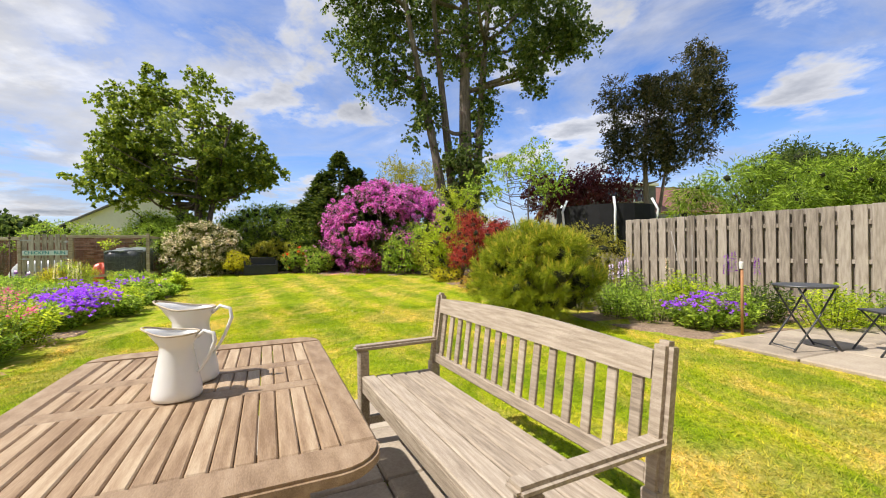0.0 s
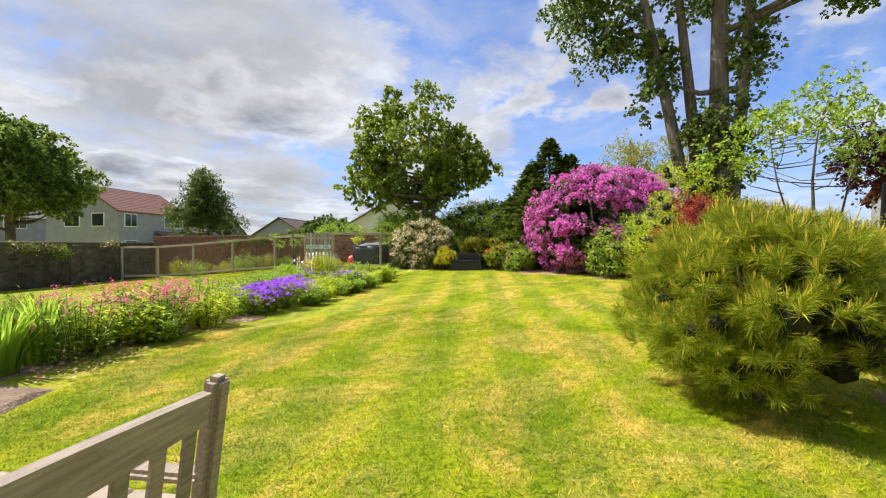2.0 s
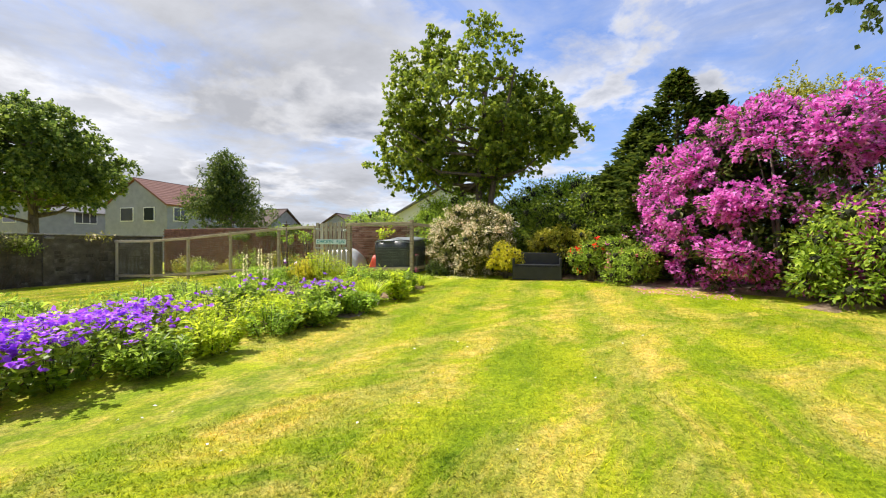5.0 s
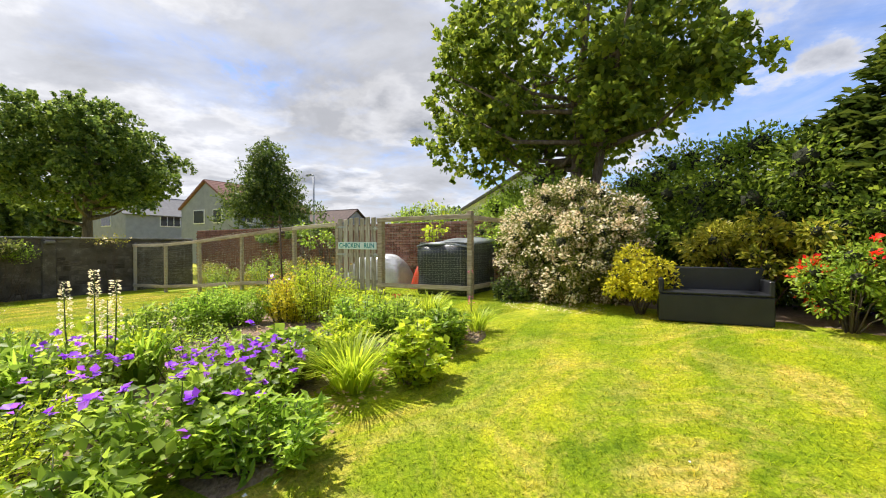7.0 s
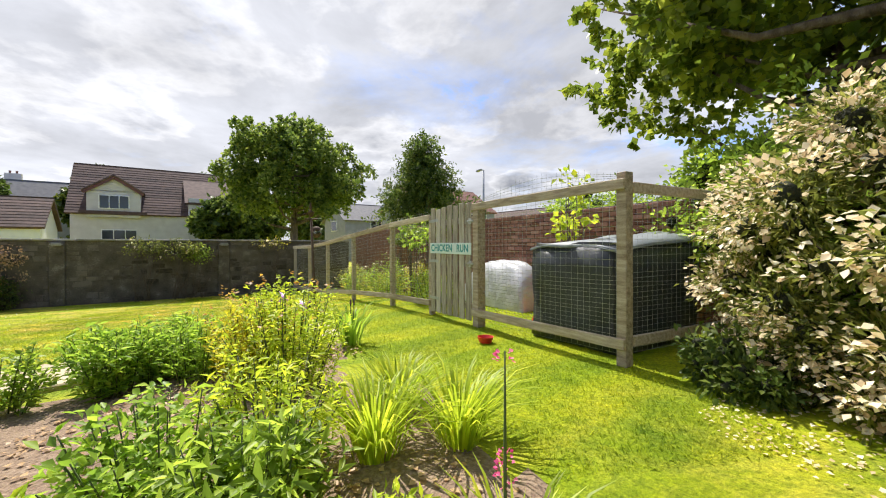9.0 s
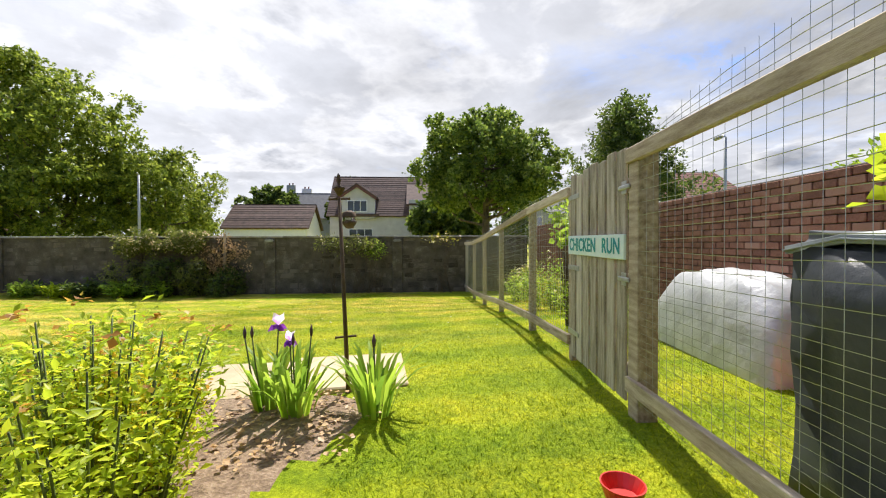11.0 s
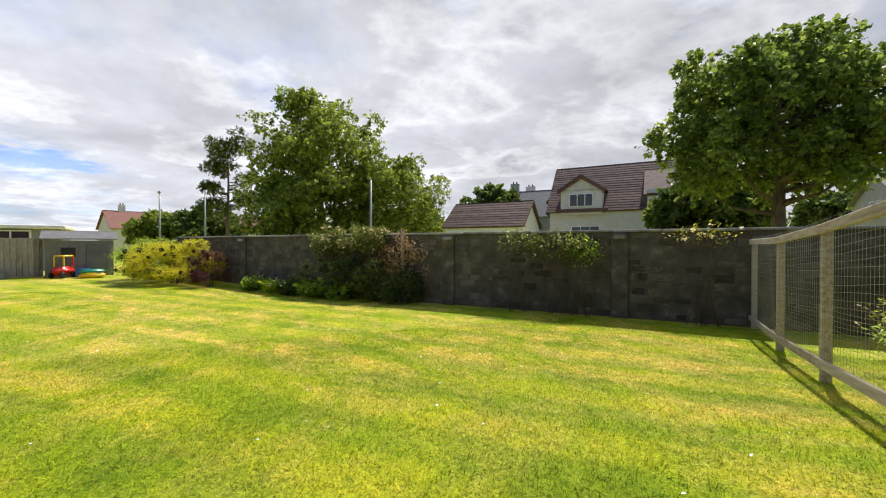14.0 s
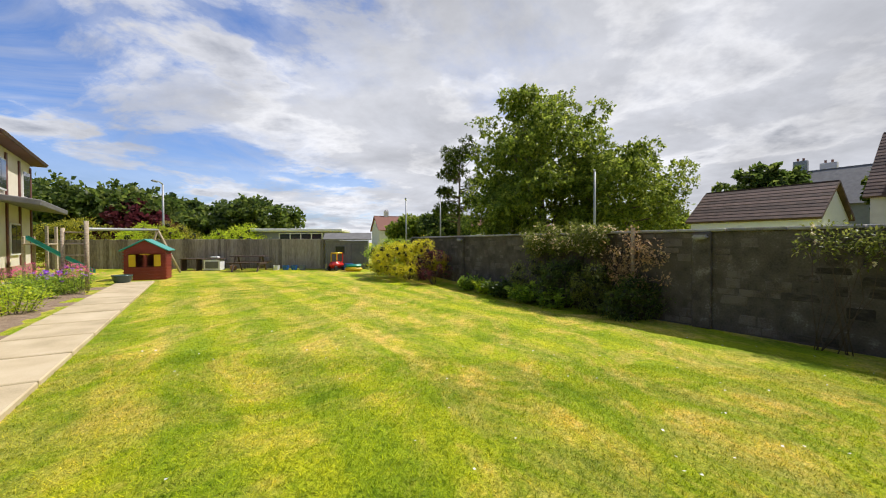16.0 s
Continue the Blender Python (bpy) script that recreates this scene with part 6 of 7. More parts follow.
for k, (x, y, r, h, mt) in enumerate(((5, -33, 4.6, 4.0, L_DARK), (13.5, -34, 3.6, 4.4, L_DARK), (15, -26, 5.5, 4.4, L_DARK), (11, -24, 3.0, 3.0, L_PURP), (-17, -55, 4.0, 4.2, L_DARK), (-12, -60, 4, 4, L_SYC), (-46, -2, 3.2, 4.4, L_DARK), (-42, -22, 3.0, 5.0, L_DARK), (-52, -18, 3.0, 6.2, L_CON), (-62, 14, 4.0, 3.8, L_DARK), (-40, -36, 4, 4.5, L_DARK), (-38, 34, 4, 3.0, L_DARK), (-70, 2, 5, 4.6, L_DARK))):
    tree("garden_tree", x, y, h, h * 0.8, (r, r, h * 0.62), 70, r * 0.22, 20000, 0.42, 0.8, mt, M_BARK, "rounded tree beyond the garden boundary", 0.2, 40 + k, None, -0.9, 0.5, -0.3)


def conifer(name, x, y, h, r, n, label, seed, mat):
    """Tiers of drooping sprays round a straight stem, with several leaders."""
    rng = np.random.default_rng(seed)
    t = thing(name, pose(x, y, ground_z(x, y)), label, "tree")
    lead = [(0, 0, h), (0.8, 0.2, h * 0.86), (-0.9, 0.1, h * 0.82), (1.5, 0.0, h * 0.62), (-1.7, -0.2, h * 0.56), (-0.3, -0.9, h * 0.66), (-2.6, -0.3, h * 0.36)]
    tubes("trunk", [([(a * 0.2, b * 0.2, 0), (a, b, c * 0.6), (a, b, c)], [0.12, 0.07, 0.01]) for a, b, c in lead], M_BARK, t, 7)
    P, D = [], []
    per = 16
    for a, b, c in lead:
        for k in range(n // len(lead) // per):
            q = rng.uniform(0.03, 1) ** 0.8
            w = rng.uniform(0, 2 * math.pi)
            far = r * 0.60 * (1 - q) ** 0.75 * (0.75 + 0.4 * rng.uniform())
            tip = 0.12 * far + 0.25 * (1 - q)
            for f in rng.uniform(0.35, 1.08, per):
                v = w + rng.normal(0, 0.10) / max(0.3, far)
                P.append((a + far * f * math.cos(v), b + far * f * math.sin(v), c * q + tip * f**2 + rng.normal(0, 0.05)))
                D.append((math.cos(w) + rng.normal(0, 0.35), math.sin(w) + rng.normal(0, 0.35), 0.15 + rng.normal(0, 0.25)))
    tagged(leaves("spray", np.array(P), np.array(D), 0.20, 0.42, mat, t, rng, up=0.9, curl=0.3), kind="stuff")
    return t


conifer("cypress", -4.8, 19.2, 5.6, 3.1, 42000, "dark green cypress with ragged tips", 4, L_CON)

# ---- hedges and shrubs of the far border ----
for k, (x, y, r3, mt) in enumerate((((-9.0, 19.6, (1.7, 0.9, 1.9), L_MID)), ((-6.6, 19.4, (1.6, 0.9, 1.75), L_HEDGE)), ((-13.6, 18.6, (1.8, 0.9, 1.45), L_MID)), ((-16.5, 17.3, (1.8, 0.8, 1.2), L_MID)), ((-3.0, 20.2, (1.6, 1.0, 1.7), L_DARK)), ((-11.2, 17.3, (1.0, 0.8, 1.4), L_MID)), ((0.6, 20.4, (2.0, 1.0, 1.6), L_DARK)), ((-8.0, 18.1, (1.2, 0.7, 1.3), L_HEDGE)), ((-6.4, 17.9, (1.3, 0.6, 1.2), L_HEDGE)))):
    shrub("hedge", x, y, r3, 60, 0.42, 9000, 0.085, 0.6, mt, "dense green hedge along the boundary", 60 + k, cat="hedge")
shrub("rhododendron", -2.35, 17.5, (2.5, 1.75, 2.2), 170, 0.34, 11000, 0.12, 0.35, L_DARK, "huge rhododendron covered in bright pink blossom", 21, 1.60, True, (L_PINK, 2600, 0.072, 20, 0.08, -0.85), 0.07, -0.8, None, -0.1, 0.84)
shrub("viburnum", -9.8, 16.5, (1.28, 1.12, 1.15), 140, 0.24, 22000, 0.066, 0.36, L_VIB, "round shrub covered in cream and brown fading blossom", 22, 0.88, True, (L_CREAM, 1500, 0.05, 11, 0.07, -0.9), 0.12, -0.95)
shrub("ground_cover", -10.35, 15.45, (0.42, 0.28, 0.2), 26, 0.11, 1100, 0.06, 0.6, L_DARK, "low dark green ground cover at the shrub's foot", 37, 0.14)
shrub("hedge", -12.3, 16.75, (1.5, 0.4, 0.75), 44, 0.26, 4200, 0.075, 0.6, L_MID, "leafy hedge behind the hen house", 38, 1.25, cat="hedge")
shrub("golden_shrub", -8.1, 15.85, (0.35, 0.33, 0.42), 44, 0.13, 3600, 0.055, 0.5, L_YEL, "low golden-yellow variegated shrub", 23, 0.5)
shrub("viburnum", -0.95, 15.7, (1.1, 0.8, 1.05), 60, 0.25, 5000, 0.085, 0.55, L_MID, "leafy green shrub before the rhododendron", 24, 0.8)
shrub("azalea", -6.0, 16.55, (0.42, 0.4, 0.42), 30, 0.16, 2200, 0.06, 0.5, L_MID, "azalea with scarlet flowers", 25, 0.52, True, (L_SCARLET, 34, 0.06, 10, 0.05, -0.6))
shrub("spotted_laurel", -7.1, 17.0, (0.95, 0.4, 0.45), 40, 0.18, 2800, 0.085, 0.5, L_OLIVE, "yellow-green speckled laurel behind the black bench", 35, 0.85)
shrub("rhododendron", -5.25, 16.9, (0.6, 0.45, 0.5), 34, 0.2, 2200, 0.085, 0.4, L_MID, "young green rhododendron with few pink flowers", 36, 0.55, True, (L_PINK, 22, 0.06, 9, 0.05, 0.0))
shrub("azalea", -5.0, 16.4, (0.5, 0.45, 0.4), 36, 0.18, 2600, 0.06, 0.5, L_MID, "low leafy shrub with pink buds", 26, 0.4, True, (L_ROSE, 24, 0.045, 6, 0.04, -0.6))
shrub("spiraea", 0.75, 13.6, (1.0, 0.8, 1.7), 70, 0.3, 8000, 0.06, 0.5, L_LIME, "tall yellow-green shrub below the poplar", 27, 1.35)
shrub("spiraea", 0.2, 14.8, (0.9, 0.8, 0.9), 50, 0.26, 5000, 0.06, 0.5, L_OLIVE, "yellow-green shrub in the border", 28, 0.8)
shrub("japanese_maple", 1.45, 11.95, (0.95, 0.8, 0.85), 60, 0.24, 8000, 0.065, 0.4, L_RED, "dark red cut-leaved maple in the border", 29, 1.25, True, None, 0.2, -0.7, None, -0.5)
shrub("bronze_shrub", 1.3, 11.15, (0.5, 0.5, 0.35), 30, 0.16, 2200, 0.05, 0.45, L_ORANGE, "low bronze-leaved shrub at the lawn's edge", 30, 0.3)
shrub("golden_shrub", 0.4, 13.2, (0.45, 0.35, 0.25), 24, 0.13, 1600, 0.05, 0.5, L_YEL, "low golden edging plant", 31, 0.2)
shrub("yew", 3.6, 9.6, (0.95, 0.9, 0.75), 50, 0.25, 5500, 0.05, 0.3, L_OLIVE, "clipped golden-green yew behind the pine", 32, 0.9)
shrub("bamboo", 8.3, 9.5, (2.2, 1.2, 1.5), 90, 0.36, 20000, 0.13, 0.11, L_MID, "arching bright green bamboo behind the fence", 33, 1.8, True, None, 0.2, -0.6, None, -0.4, 0.72, "shrub", 0.2)
shrub("bamboo", 11.0, 7.2, (1.8, 1.2, 1.9), 60, 0.42, 10000, 0.16, 0.14, L_HEDGE, "arching bright green bamboo behind the fence", 34, 2.2, True, None, 0.2, -0.6, None, -0.4)
for k, (x, y) in enumerate(((12.5, 13.0), (14.5, 10.0), (16.0, 7.0))):
    shrub("hedge", x, y, (2.6, 1.3, 2.3), 80, 0.5, 13000, 0.10, 0.6, L_MID if k else L_DARK, "tall leafy hedge beyond the fence", 70 + k, 1.9, cat="hedge")
for k, (x, y, rx, h) in enumerate(((2.0, -13.4, 2.2, 1.3), (5.6, -12.8, 2.0, 1.5), (-2.6, -13.6, 2.0, 1.2), (9.5, -11.5, 2.2, 1.5))):
    shrub("hedge", x, y, (rx, 1.0, h), 50, 0.4, 7500, 0.09, 0.6, L_OLIVE if k % 2 else L_LIME, "clipped hedge beyond the far fence", 80 + k, cat="hedge")
shrub("dome_shrub", 0.4, -12.6, (1.2, 1.2, 1.2), 60, 0.3, 6000, 0.06, 0.4, L_OLIVE, "clipped dome-shaped conifer beyond the fence", 85, 1.2)

# ---- dwarf pine on the lawn ----
pine = thing("dwarf_pine", pose(1.85, 6.25, 0.0), "rounded dwarf mountain pine with yellow new candles", "pine")
prng = np.random.default_rng(77)
C, R = clumps(prng, 170, (0.86, 0.86, 0.68), 0.15, 0.82, 0.80, 0.10, -0.9)
tubes("trunk", [([(0, 0, -0.05), (0.03, 0, 0.25), (0.1, 0.05, 0.6)], [0.07, 0.06, 0.04])] + [([(0, 0, 0.15), tuple(c * [0.5, 0.5, 0.62]), tuple(c)], [0.035, 0.02, 0.006]) for c in C[::6]], M_BARK, pine, 6)
# Dark lumps below the needles put shade into the gaps.
core("shade_core", C * [0.86, 0.86, 0.95], R, pine, M_CORE, 0.6)
P, U = spread(prng, C, R, 1600)
tips = P + U * 0.02
axis = U * 0.9 + np.array([0, 0, 0.65]) + 0.25 * unit(prng, len(P))
axis /= np.linalg.norm(axis, axis=1, keepdims=True)
per = 88
N0 = np.repeat(tips, per, 0) + np.repeat(axis, per, 0) * prng.uniform(-0.02, 0.05, (len(tips) * per, 1))
ND = np.repeat(axis, per, 0) * 0.7 + 0.75 * unit(prng, len(N0))
tagged(leaves("needle_mass", N0, ND, 0.105, 0.024, L_PINE, pine, prng, curl=0.05), kind="stuff")
up_ok = (axis[:, 2] > 0.35) & (tips[:, 2] > 0.6)
CP = np.repeat(tips[up_ok], 8, 0) + np.repeat(axis[up_ok], 8, 0) * prng.uniform(0.02, 0.10, (up_ok.sum() * 8, 1))
CD = np.repeat(axis[up_ok] * 0.6 + np.array([0, 0, 0.9]), 8, 0) + 0.22 * unit(prng, len(CP))
tagged(leaves("candle", CP, CD, 0.07, 0.11, L_CANDLE, pine, prng, curl=0.0), kind="stuff")

# ---- island bed ----
for k, (x, y, r, h, n) in enumerate(((-6.15, 6.9, 0.60, 0.50, 1500), (-6.75, 7.5, 0.60, 0.50, 1500), (-5.9, 6.35, 0.45, 0.42, 1000), (-7.7, 10.15, 0.62, 0.50, 2400), (-8.3, 10.6, 0.5, 0.48, 1600), (-8.5, 9.2, 0.6, 0.55, 1500), (-4.6, -0.6, 0.45, 0.6, 1000), (-5.0, 0.4, 0.4, 0.55, 900))):
    mound("geranium", x, y, r, h, n, 0.068, 0.8, L_MID, "hardy geranium with violet-blue flowers", 100 + k, (L_VIOLET, 150 if k < 3 else 34, 0.046, 6, 0.016), 34, "geraniums in the bed", "flower")
greens = ((-4.8, 4.15, .42, .5), (-5.3, 5.1, .45, .55), (-5.85, 5.85, .42, .5), (-5.3, 4.2, .6, .7), (-6.2, 5.6, .6, .65), (-7.4, 6.6, .7, .6), (-7.3, 8.5, .6, .5), (-8.2, 7.8, .7, .6), (-8.9, 8.6, .6, .6), (-9.6, 9.6, .6, .55), (-9.3, 10.3, .55, .5), (-8.9, 11.6, .4, .4), (-9.45, 12.0, .42, .58), (-9.2, 12.45, .38, .52), (-9.9, 12.3, .42, .62), (-8.5, 12.65, .28, .45), (-8.85, 12.95, .28, .36), (-11.4, 10.5, .4, .6), (-10.95, 9.9, .4, .55), (-4.55, 2.2, .4, .5), (-4.1, 1.5, .4, .45), (-6.4, 4.4, .7, .6), (-5.4, 2.8, .7, .7), (-7.6, 5.2, .6, .6), (-6.7, 3.2, .6, .6), (-5.2, 1.2, .6, .5), (-4.3, 0.3, .5, .5), (-8.6, 6.4, .5, .5), (-3.9, -0.9, .4, .45), (-7.0, 9.2, .4, .4), (-10.2, 8.6, .5, .5), (-6.3, 8.15, .38, .38), (-6.75, 8.95, .38, .36), (-7.0, 9.7, .38, .36), (-7.7, 9.3, .45, .48), (-5.95, 7.55, .36, .36), (-7.2, 7.9, .5, .5), (-7.25, 10.55, .36, .36), (-4.95, 3.55, .32, .42), (-5.0, 3.75, .5, .6), (-5.3, 3.2, .5, .6))
mound("geum", -8.75, 10.95, .5, .42, 900, 0.11, 0.95, L_MID, "broad round-leaved green perennial", 128)
mound("lovage", -7.87, 11.92, .30, .50, 900, 0.085, 0.7, L_LIME, "upright bright green leafy herb", 129)
mats = (L_MID, L_LIME, L_BLADE, L_MID, L_LIME)
for k, (x, y, r, h) in enumerate(greens):
    mound("border_plant", x, y, r, h, 1500, 0.085 if k % 2 else 0.06, 0.30 if k % 3 else 0.5, mats[k % 5], "leafy green border perennial", 130 + k, None, 30, "border perennials")
for k, (x, y, r, h) in enumerate(((-11.15, 12.02, .60, .88), (-11.4, 11.65, .42, .72))):
    mound("spiraea", x, y, r, h, 4600, 0.048, 0.42, L_YEL if k else L_LIME, "bronze-tipped yellow-green spiraea in the bed", 165 + k, (L_ORANGE, 36, 0.03, 4, 0.02), 46)
for k, (x, y) in enumerate(((-5.0, 4.35), (-5.6, 4.9), (-4.5, 3.3), (-5.9, 4.1), (-4.75, 1.0), (-5.4, 0.2))):
    mound("valerian", x, y, .45, .75, 700, 0.06, 0.35, L_MID, "red valerian with dusty pink flower heads", 170 + k, (L_ROSE, 60, 0.022, 12, 0.035), 22, "valerian in the bed", "flower")
for k, (x, y, r, h, n, mt) in enumerate(((-4.75, 3.0, .50, .85, 260, L_BLADE), (-4.45, 2.65, .42, .8, 200, L_BLADE), (-8.05, 11.40, .42, .52, 320, L_LIME), (-9.87, 12.88, .35, .5, 200, L_LIME), (-9.95, 13.35, .35, .48, 180, L_LIME), (-8.85, 13.4, .26, .38, 120, L_LIME), (-9.3, 9.9, .35, .6, 120, L_BLADE), (-10.45, 13.0, .32, .45, 140, L_LIME), (-8.95, 9.2, .36, .68, 130, L_BLADE), (-9.5, 8.7, .3, .6, 90, L_BLADE))):
    tuft("sword_leaf_clump", x, y, r, h, n, 0.016 if mt is L_LIME else 0.028, mt, "clump of upright bright green sword leaves", 180 + k, 0.35 if mt is L_BLADE else 0.6)
spires("lupin", -8.95, 9.62, ((0, 0, 1.10, 0.44), (0.10, 0.14, 1.02, 0.40), (-0.16, -0.20, 1.0, 0.38), (0.04, 0.08, 0.86, 0.3)), L_IVORY, "cream lupin spires in the bed", 190, L_MID)
spires("foxglove", -8.95, 13.38, ((0, 0, 0.80, 0.04), (0.005, 0, 0.46, 0.10)), L_ROSE, "slender pink foxglove spike", 191, None, "flower", 0.016)
spires("lupin", 3.55, 7.1, ((0, 0, 0.95, 0.3), (0.15, 0.1, 1.0, 0.3), (-0.12, 0.12, 0.9, 0.28)), L_LILAC, "pale lilac lupin spires in the border", 192, L_MID)
spires("lupin", 5.3, 6.9, ((0, 0, 1.05, 0.35), (0.2, 0.1, 1.1, 0.35), (0.45, -0.1, 1.0, 0.3)), L_PLUM, "dusky purple lupin spires by the fence", 193, L_MID)
spires("columbine", 4.5, 7.3, ((0, 0, 1.0, 0.5), (0.1, 0.05, 0.8, 0.35)), L_CREAM, "tall cream flower spike by the fence", 194, L_LIME)


def iris(x, y, seed, blooms):
    """Bearded iris: fans of sword leaves, stems with buds and blooms."""
    t = tuft("bearded_iris", x, y, 0.32, 0.54, 44, 0.042, L_BLADE, "bearded iris with lilac and plum flowers", seed, 0.45, "irises in the bed", None, "flower")
    rng = np.random.default_rng(seed)
    for dx, dy, h, open_ in blooms:
        tubes("flower_stem", [([(dx * 0.4, dy * 0.4, 0), (dx * 0.8, dy * 0.8, h * 0.6), (dx, dy, h)], [0.007, 0.006, 0.005])], M_STEM, t, 5)
        if open_:
            n = 9
            a = np.linspace(0, 2 * math.pi, n, endpoint=False)
            P = np.tile([dx, dy, h], (n, 1))
            tagged(leaves("standard_petal", P, np.stack([np.cos(a) * 0.4, np.sin(a) * 0.4, 1 + 0 * a], 1), 0.075, 0.75, L_LILAC, t, rng), kind="stuff")
            tagged(leaves("fall_petal", P, np.stack([np.cos(a), np.sin(a), -0.5 + 0 * a], 1), 0.07, 0.7, L_PLUM, t, rng), kind="stuff")
        else:
            tubes("bud", [([(dx, dy, h - 0.01), (dx, dy, h + 0.03), (dx, dy, h + 0.075)], [0.008, 0.013, 0.002])], M_PURPBUD, t, 6)


M_PURPBUD = surface("iris_bud", [(0.05, 0.02, 0.05), (0.12, 0.06, 0.10)], 10, 40, 0.6, 0.1)
iris(-12.42, 11.85, 201, ((0.05, 0.0, 0.54, True), (-0.10, 0.05, 0.56, False), (0.12, 0.1, 0.55, False)))
iris(-12.45, 11.55, 202, ((-0.05, 0.05, 0.62, True), (0.1, -0.05, 0.56, False), (0.2, 0.0, 0.58, False)))
iris(-12.64, 12.36, 203, ((0.0, 0.0, 0.48, False), (0.08, 0.05, 0.5, False)))
for k, (x, y) in enumerate(((-12.1, 10.78), (-11.7, 10.55), (-11.62, 11.05))):
    mound("border_plant", x, y, 0.38, 0.56, 1200, 0.085, 0.24, L_BLADE, "bushy green perennial with narrow leaves", 210 + k, None, 30, "border perennials")

# ---- border along the board fence ----
for k, (x, y, r, h, mt) in enumerate(((3.35, 6.9, .5, .55, L_MID), (3.75, 6.3, .5, .5, L_MID), (3.9, 7.4, .55, .7, L_MID), (4.4, 6.7, .5, .7, L_LIME), (4.9, 6.2, .5, .6, L_MID), (5.4, 6.2, .45, .6, L_DARK), (3.0, 7.9, .5, .6, L_DARK), (3.0, 9.0, .6, .6, L_DARK), (5.9, 5.6, .5, .6, L_LIME), (6.5, 5.5, .5, .6, L_MID), (4.6, 5.75, .4, .5, L_MID), (2.4, 10.2, .5, .4, L_MID), (4.9, 7.3, .5, .7, L_MID))):
    mound("border_plant", x, y, r, h, 1300, 0.07, 0.35, mt, "leafy green perennial against the fence", 220 + k, None, 28, "border perennials")
mound("geranium", 4.15, 5.75, .45, .42, 1100, 0.065, 0.8, L_MID, "hardy geranium with violet flowers by the fence", 240, (L_VIOLET, 170, 0.032, 5, 0.012), 30, "", "flower")
mound("geranium", 1.45, 11.6, .3, .22, 600, 0.05, 0.8, L_MID, "small blue-flowered edging plant", 241, (L_VIOLET, 20, 0.03, 5, 0.012), 20, "", "flower")

# ---- against the stone wall ----
def along(s, out=0.3):
    p = WA + WD * s + WN * out
    return p.x, p.y


for k, (s, r, h, mt) in enumerate(((12.6, 0.55, 0.55, L_MID), (13.6, 0.5, 0.5, L_DARK), (11.6, 0.5, 0.4, L_MID), (14.4, 0.5, 0.35, L_LIME), (15.3, 0.5, 0.4, L_MID))):
    x, y = along(s, 0.6)
    mound("hosta", x, y, r, h, 600, 0.14, 0.5, mt, "broad-leaved green plant below the wall", 250 + k, None, 20, "plants below the wall")
for k, (s, rx, rz, cz, nl, mt, fl) in enumerate(((11.1, 0.95, 0.36, 1.38, 3600, L_VIB, 120), (12.4, 0.75, 0.42, 1.28, 3000, L_VIB, 110), (9.7, 0.8, 0.7, 0.75, 1400, L_DRY, 0), (6.5, 0.55, 0.26, 1.34, 560, L_VIB, 6), (5.6, 0.75, 0.30, 1.22, 1100, L_VIB, 10), (2.9, 0.6, 0.14, 1.45, 160, L_OLIVE, 10), (5.1, 0.4, 0.24, 1.10, 420, L_MID, 0))):
    x, y = along(s, 0.22)
    rng2 = np.random.default_rng(260 + k)
    t = thing("climbing_rose", pose(x, y, ground_z(x, y), 0, 0, w_yaw), "rambling climber trained over the stone wall", "climber", "climbers on the wall")
    zb = ground_z(x, y)
    C, R = clumps(rng2, 40, (rx, 0.16, rz), 0.16, cz - zb, 0.3, 0.3, -0.95)
    tagged(tubes("stem", [([(rng2.uniform(-0.3, 0.3), 0, 0), (c[0] * 0.5 + rng2.uniform(-0.2, 0.2), 0.02, c[2] * 0.5), tuple(c)], [0.008, 0.006, 0.003]) for c in C[::4]], M_DRYSTEM, t, 5), kind="stuff")
    P, U = spread(rng2, C, R, nl)
    tagged(leaves("foliage", P, U + 0.6 * unit(rng2, nl), 0.06, 0.55, mt, t, rng2), kind="stuff")
    if fl:
        P, U = spread(rng2, C, R * 1.05, fl)
        tagged(leaves("roses", np.repeat(P, 7, 0), unit(rng2, fl * 7), 0.045, 0.9, L_CREAM, t, rng2), kind="stuff")
for k, (sx, hh) in enumerate(((9.6, 0.55), (10.5, 0.8), (11.5, 0.85), (12.5, 0.75))):
    x, y = along(sx, 0.32)
    shrub("climbing_rose", x, y, (0.6, 0.25, hh * 0.7), 40, 0.18, 2600, 0.055, 0.5, L_VIB if k % 2 else L_DARK, "dark rose foliage growing up the wall", 310 + k, hh * 0.7, True, None, 0.3, -0.9, cat="climber")
tr = thing("trellis", pose(*along(10.9, 0.07), 0, 0, 0, w_yaw), "wooden lattice trellis fixed to the wall", "trellis")
for k in range(14):
    part("lath", box(0.024, 0.012, 1.65, 0.002, at=(-0.9 + 0.14 * k, 0.0, 0.60)), M_DRYSTEM, tr)
for k in range(11):
    part("cross_lath", box(1.95, 0.012, 0.024, 0.002, at=(0, 0.014, -0.12 + 0.145 * k)), M_DRYSTEM, tr)
part("trellis_post", box(0.07, 0.06, 2.0, 0.005, at=(-1.02, 0.0, 0.62)), M_RAIL, tr)
x, y = along(18.6, 1.2)
shrub("euonymus", x, y, (1.35, 0.9, 0.75), 80, 0.24, 13000, 0.05, 0.6, L_YEL, "golden yellow evergreen shrub by the wall", 270, 0.65)
x, y = along(20.2, 1.2)
shrub("hedge", x, y, (1.1, 0.7, 0.8), 50, 0.26, 5000, 0.06, 0.5, L_MID, "green shrub beside the shed", 271, 0.7)
x, y = along(17.0, 1.0)
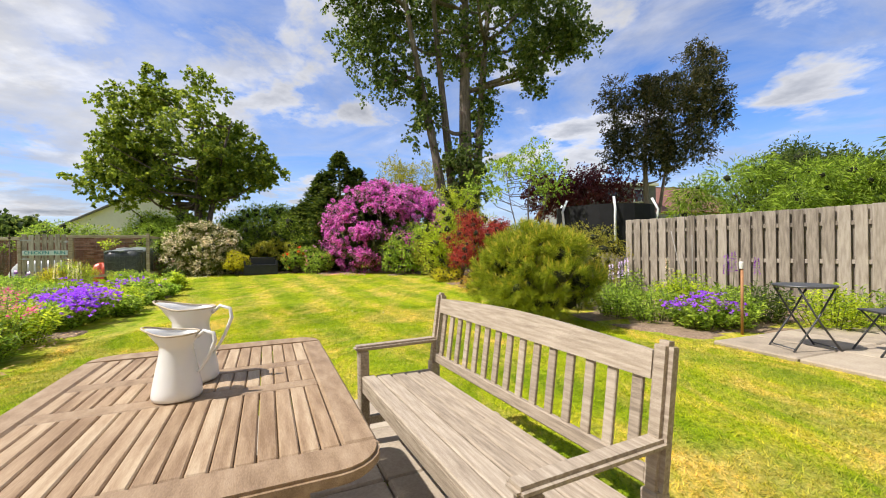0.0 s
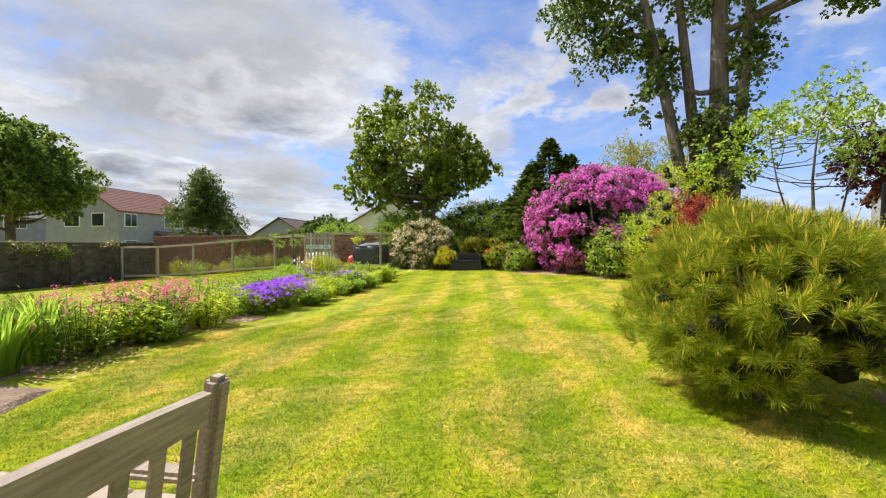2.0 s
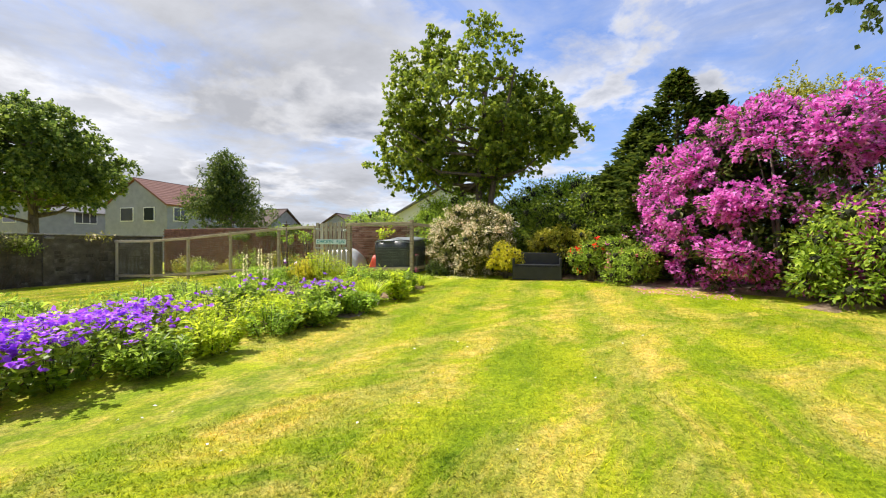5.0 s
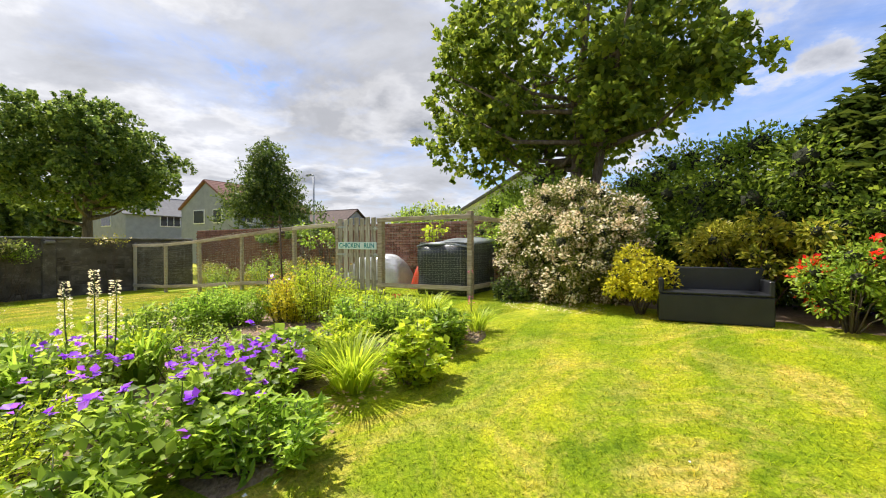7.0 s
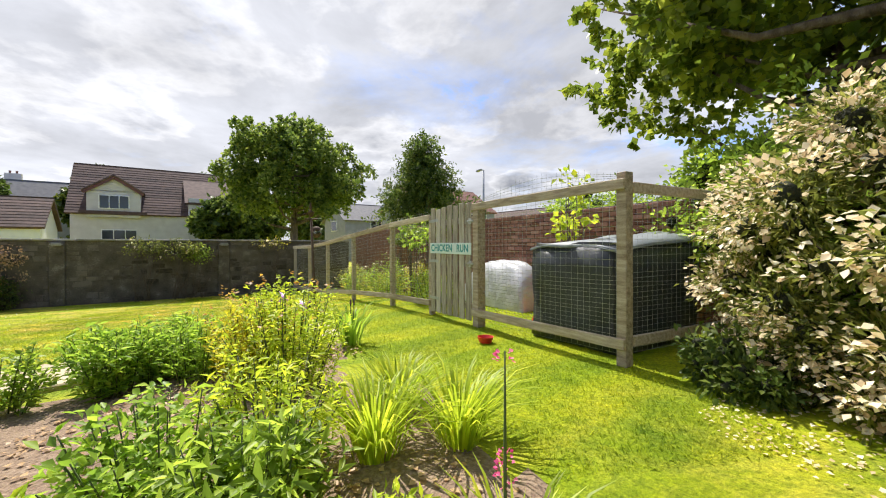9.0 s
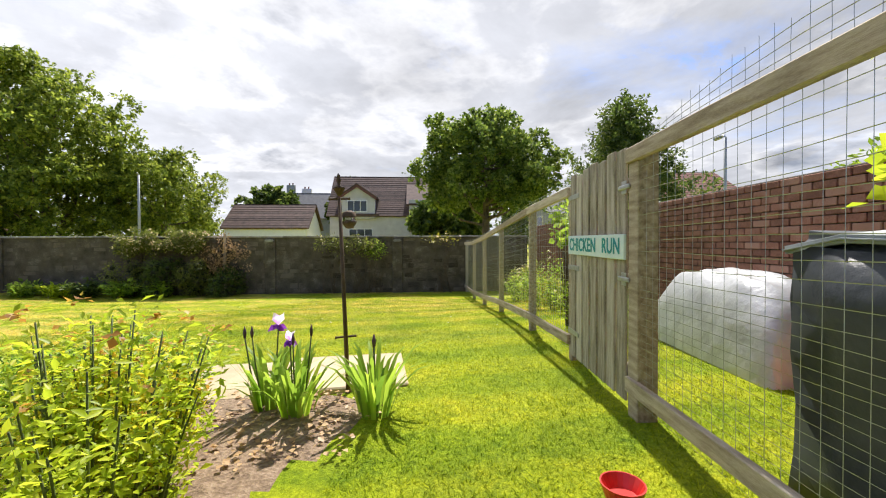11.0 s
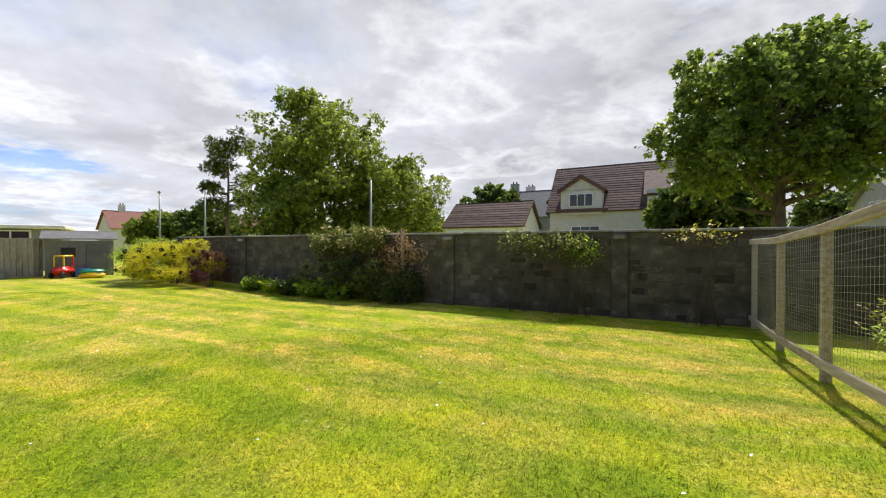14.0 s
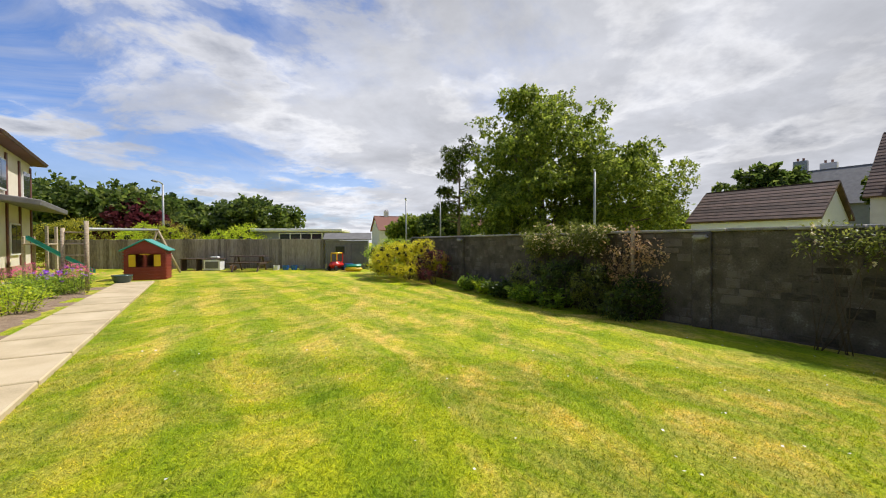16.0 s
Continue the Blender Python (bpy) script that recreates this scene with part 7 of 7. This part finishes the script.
shrub("berberis", x, y, (0.55, 0.5, 0.6), 36, 0.16, 2600, 0.045, 0.5, L_PURP, "dark purple-leaved barberry by the wall", 272, 0.55)

# ---- inside the run ----
for k, s in enumerate((5.0, 6.3, 7.5, 8.8, 10.2, 11.6)):
    p = RC + RD * s + Vector((-RD.y, RD.x)) * -(0.7 + 0.3 * (k % 2))
    mound("border_plant", p.x, p.y, .6, .6 + 0.2 * (k % 3), 1900, 0.06, 0.4, L_OLIVE if k % 2 else L_MID, "tall weeds growing inside the run", 280 + k, (L_CREAM, 16, 0.03, 4, 0.02), 26, "weeds in the run")
shrub("vine", -12.75, 15.2, (0.28, 0.22, 0.5), 14, 0.12, 110, 0.085, 0.85, L_LIME, "young climbing vine inside the run", 290, 1.5, False)
for k, s in enumerate((4.4, 5.4)):
    p = RC + RD * s - Vector((-RD.y, RD.x)) * 0.4
    shrub("vine", p.x, p.y, (0.35, 0.2, 0.5), 14, 0.12, 130, 0.08, 0.85, L_MID, "young climbing vine inside the run", 292 + k, 1.4, False)
for k, s in enumerate((7.6, 8.9, 10.5)):
    p = KA + KD * s + Vector((-KD.y, KD.x)) * 0.1
    shrub("ivy", p.x, p.y, (0.65, 0.3, 0.14), 24, 0.12, 1500, 0.06, 0.7, L_ROUND, "dark ivy over the brick wall", 295 + k, 1.6, True)

# ---- grass blades over the lawn ----
def blades(name, boxes, seed, tall, label):
    rng = np.random.default_rng(seed)
    pts = []
    for x0, x1, y0, y1, per in boxes:
        n = int((x1 - x0) * (y1 - y0) * per)
        pts.append(np.stack([rng.uniform(x0, x1, n), rng.uniform(y0, y1, n)], 1))
    P = np.concatenate(pts)

    def mask(poly):
        p = np.array(poly)
        q = np.roll(p, 1, 0)
        inn = np.zeros(len(P), bool)
        for (xi, yi), (xj, yj) in zip(p, q):
            c = ((yi > P[:, 1]) != (yj > P[:, 1])) & (P[:, 0] < (xj - xi) * (P[:, 1] - yi) / (yj - yi + 1e-12) + xi)
            inn ^= c
        return inn

    on_path = np.zeros(len(P), bool)
    for o, dd, nn, ln in PATH_SEG:
        s, w = (P - [o.x, o.y]) @ np.array(dd[:]), (P - [o.x, o.y]) @ np.array(nn[:])
        on_path |= (s > 0.0) & (s < ln) & (w > 0.0) & (w < PW)
    a = (P - [-0.10, 3.10]) @ np.array([TA.x, TA.y])
    b = (P - [-0.10, 3.10]) @ np.array([-TB.x, -TB.y])
    on_patio = (a > 0.0) & (a < 5.4) & (b > -3.3) & (b < 0.3)
    keep = ~(mask(BED) | mask(BORDER) | on_path | on_patio)
    P = P[keep]
    z = np.array([ground_z(x, y) for x, y in P])
    n = len(P)
    h = tall * rng.uniform(0.45, 1.25, n)
    d = rng.uniform(0, 2 * math.pi, n)
    lean = rng.uniform(0.6, 2.2, n) * h
    wd = rng.uniform(0.0025, 0.005, n)
    V = np.empty((n, 3, 3))
    base = np.stack([P[:, 0], P[:, 1], z - 0.004], 1)
    side = np.stack([np.cos(d + 1.57), np.sin(d + 1.57), 0 * d], 1) * wd[:, None]
    V[:, 0], V[:, 1] = base - side, base + side
    V[:, 2] = base + np.stack([np.cos(d) * lean, np.sin(d) * lean, h], 1)
    ob = put(name, np_mesh(name, V, np.arange(3 * n).reshape(-1, 3)), M_BLADE)
    return tagged(ob, label, "grass", "", "stuff")


blades("grass", [(-4.5, 6.5, 0.5, 8.5, 3600), (-9, 3.0, 8.5, 16.5, 1800), (-21.5, -9.5, 6.0, 15.2, 3000), (-19.0, -2.0, -3.5, 6.0, 900)], 300, 0.026, "short mown lawn grass, partly scorched")


# ---- small flowers and fallen petals on the grass ----
def litter(name, spots, n, size, material, label, seed, lift=0.02, within=None):
    rng = np.random.default_rng(seed)
    P = []
    for x, y, r, share in spots:
        k = int(n * share)
        q, a = r * np.sqrt(rng.uniform(0, 1, k)), rng.uniform(0, 2 * math.pi, k)
        for xx, yy in zip(x + q * np.cos(a), y + q * np.sin(a)):
            if within and not inside(xx, yy, within):
                continue
            P.append((xx, yy, ground_z(xx, yy) + lift))
    ob = leaves(name, np.array(P), unit(rng, len(P)) * [1, 1, 0.15], size, 0.9, material, None, rng, up=1.5)
    return tagged(ob, label, "flower", "", "stuff")


litter("daisies", ((-15.5, 7.5, 5.0, 0.5), (-5, 8, 5.0, 0.3), (-12, 0, 5.0, 0.2)), 260, 0.022, M_WHITE, "tiny white daisies dotted over the lawn", 401, 0.025)
litter("dandelions", ((-15.5, 7.0, 5.0, 0.6), (-10, 2, 4.0, 0.4)), 24, 0.035, L_YEL, "a few yellow dandelions on the lawn", 402, 0.03)
litter("fallen_petals", ((-9.75, 15.25, 0.45, 0.5), (-8.9, 15.5, 0.4, 0.3), (-9.3, 15.3, 0.4, 0.2)), 420, 0.026, L_CREAM, "cream petals fallen on the grass below the shrub", 403, 0.012)
litter("fallen_blossom", ((-4.1, 15.75, 0.6, 0.6), (-3.2, 15.6, 0.5, 0.4)), 260, 0.04, L_PINK, "pink petals fallen at the lawn's edge", 404, 0.012)
litter("soil_chips", tuple((x, y, 0.7, 0.125) for x, y in ((-12.6, 12.2), (-12.2, 11.6), (-10.6, 11.2), (-9.2, 12.9), (-8.2, 12.3), (-7.7, 11.5), (-3.9, 3.4), (-5.0, 5.4))), 2200, 0.04, L_DRY, "bark chips and dry bits on the soil", 405, 0.045, BED)
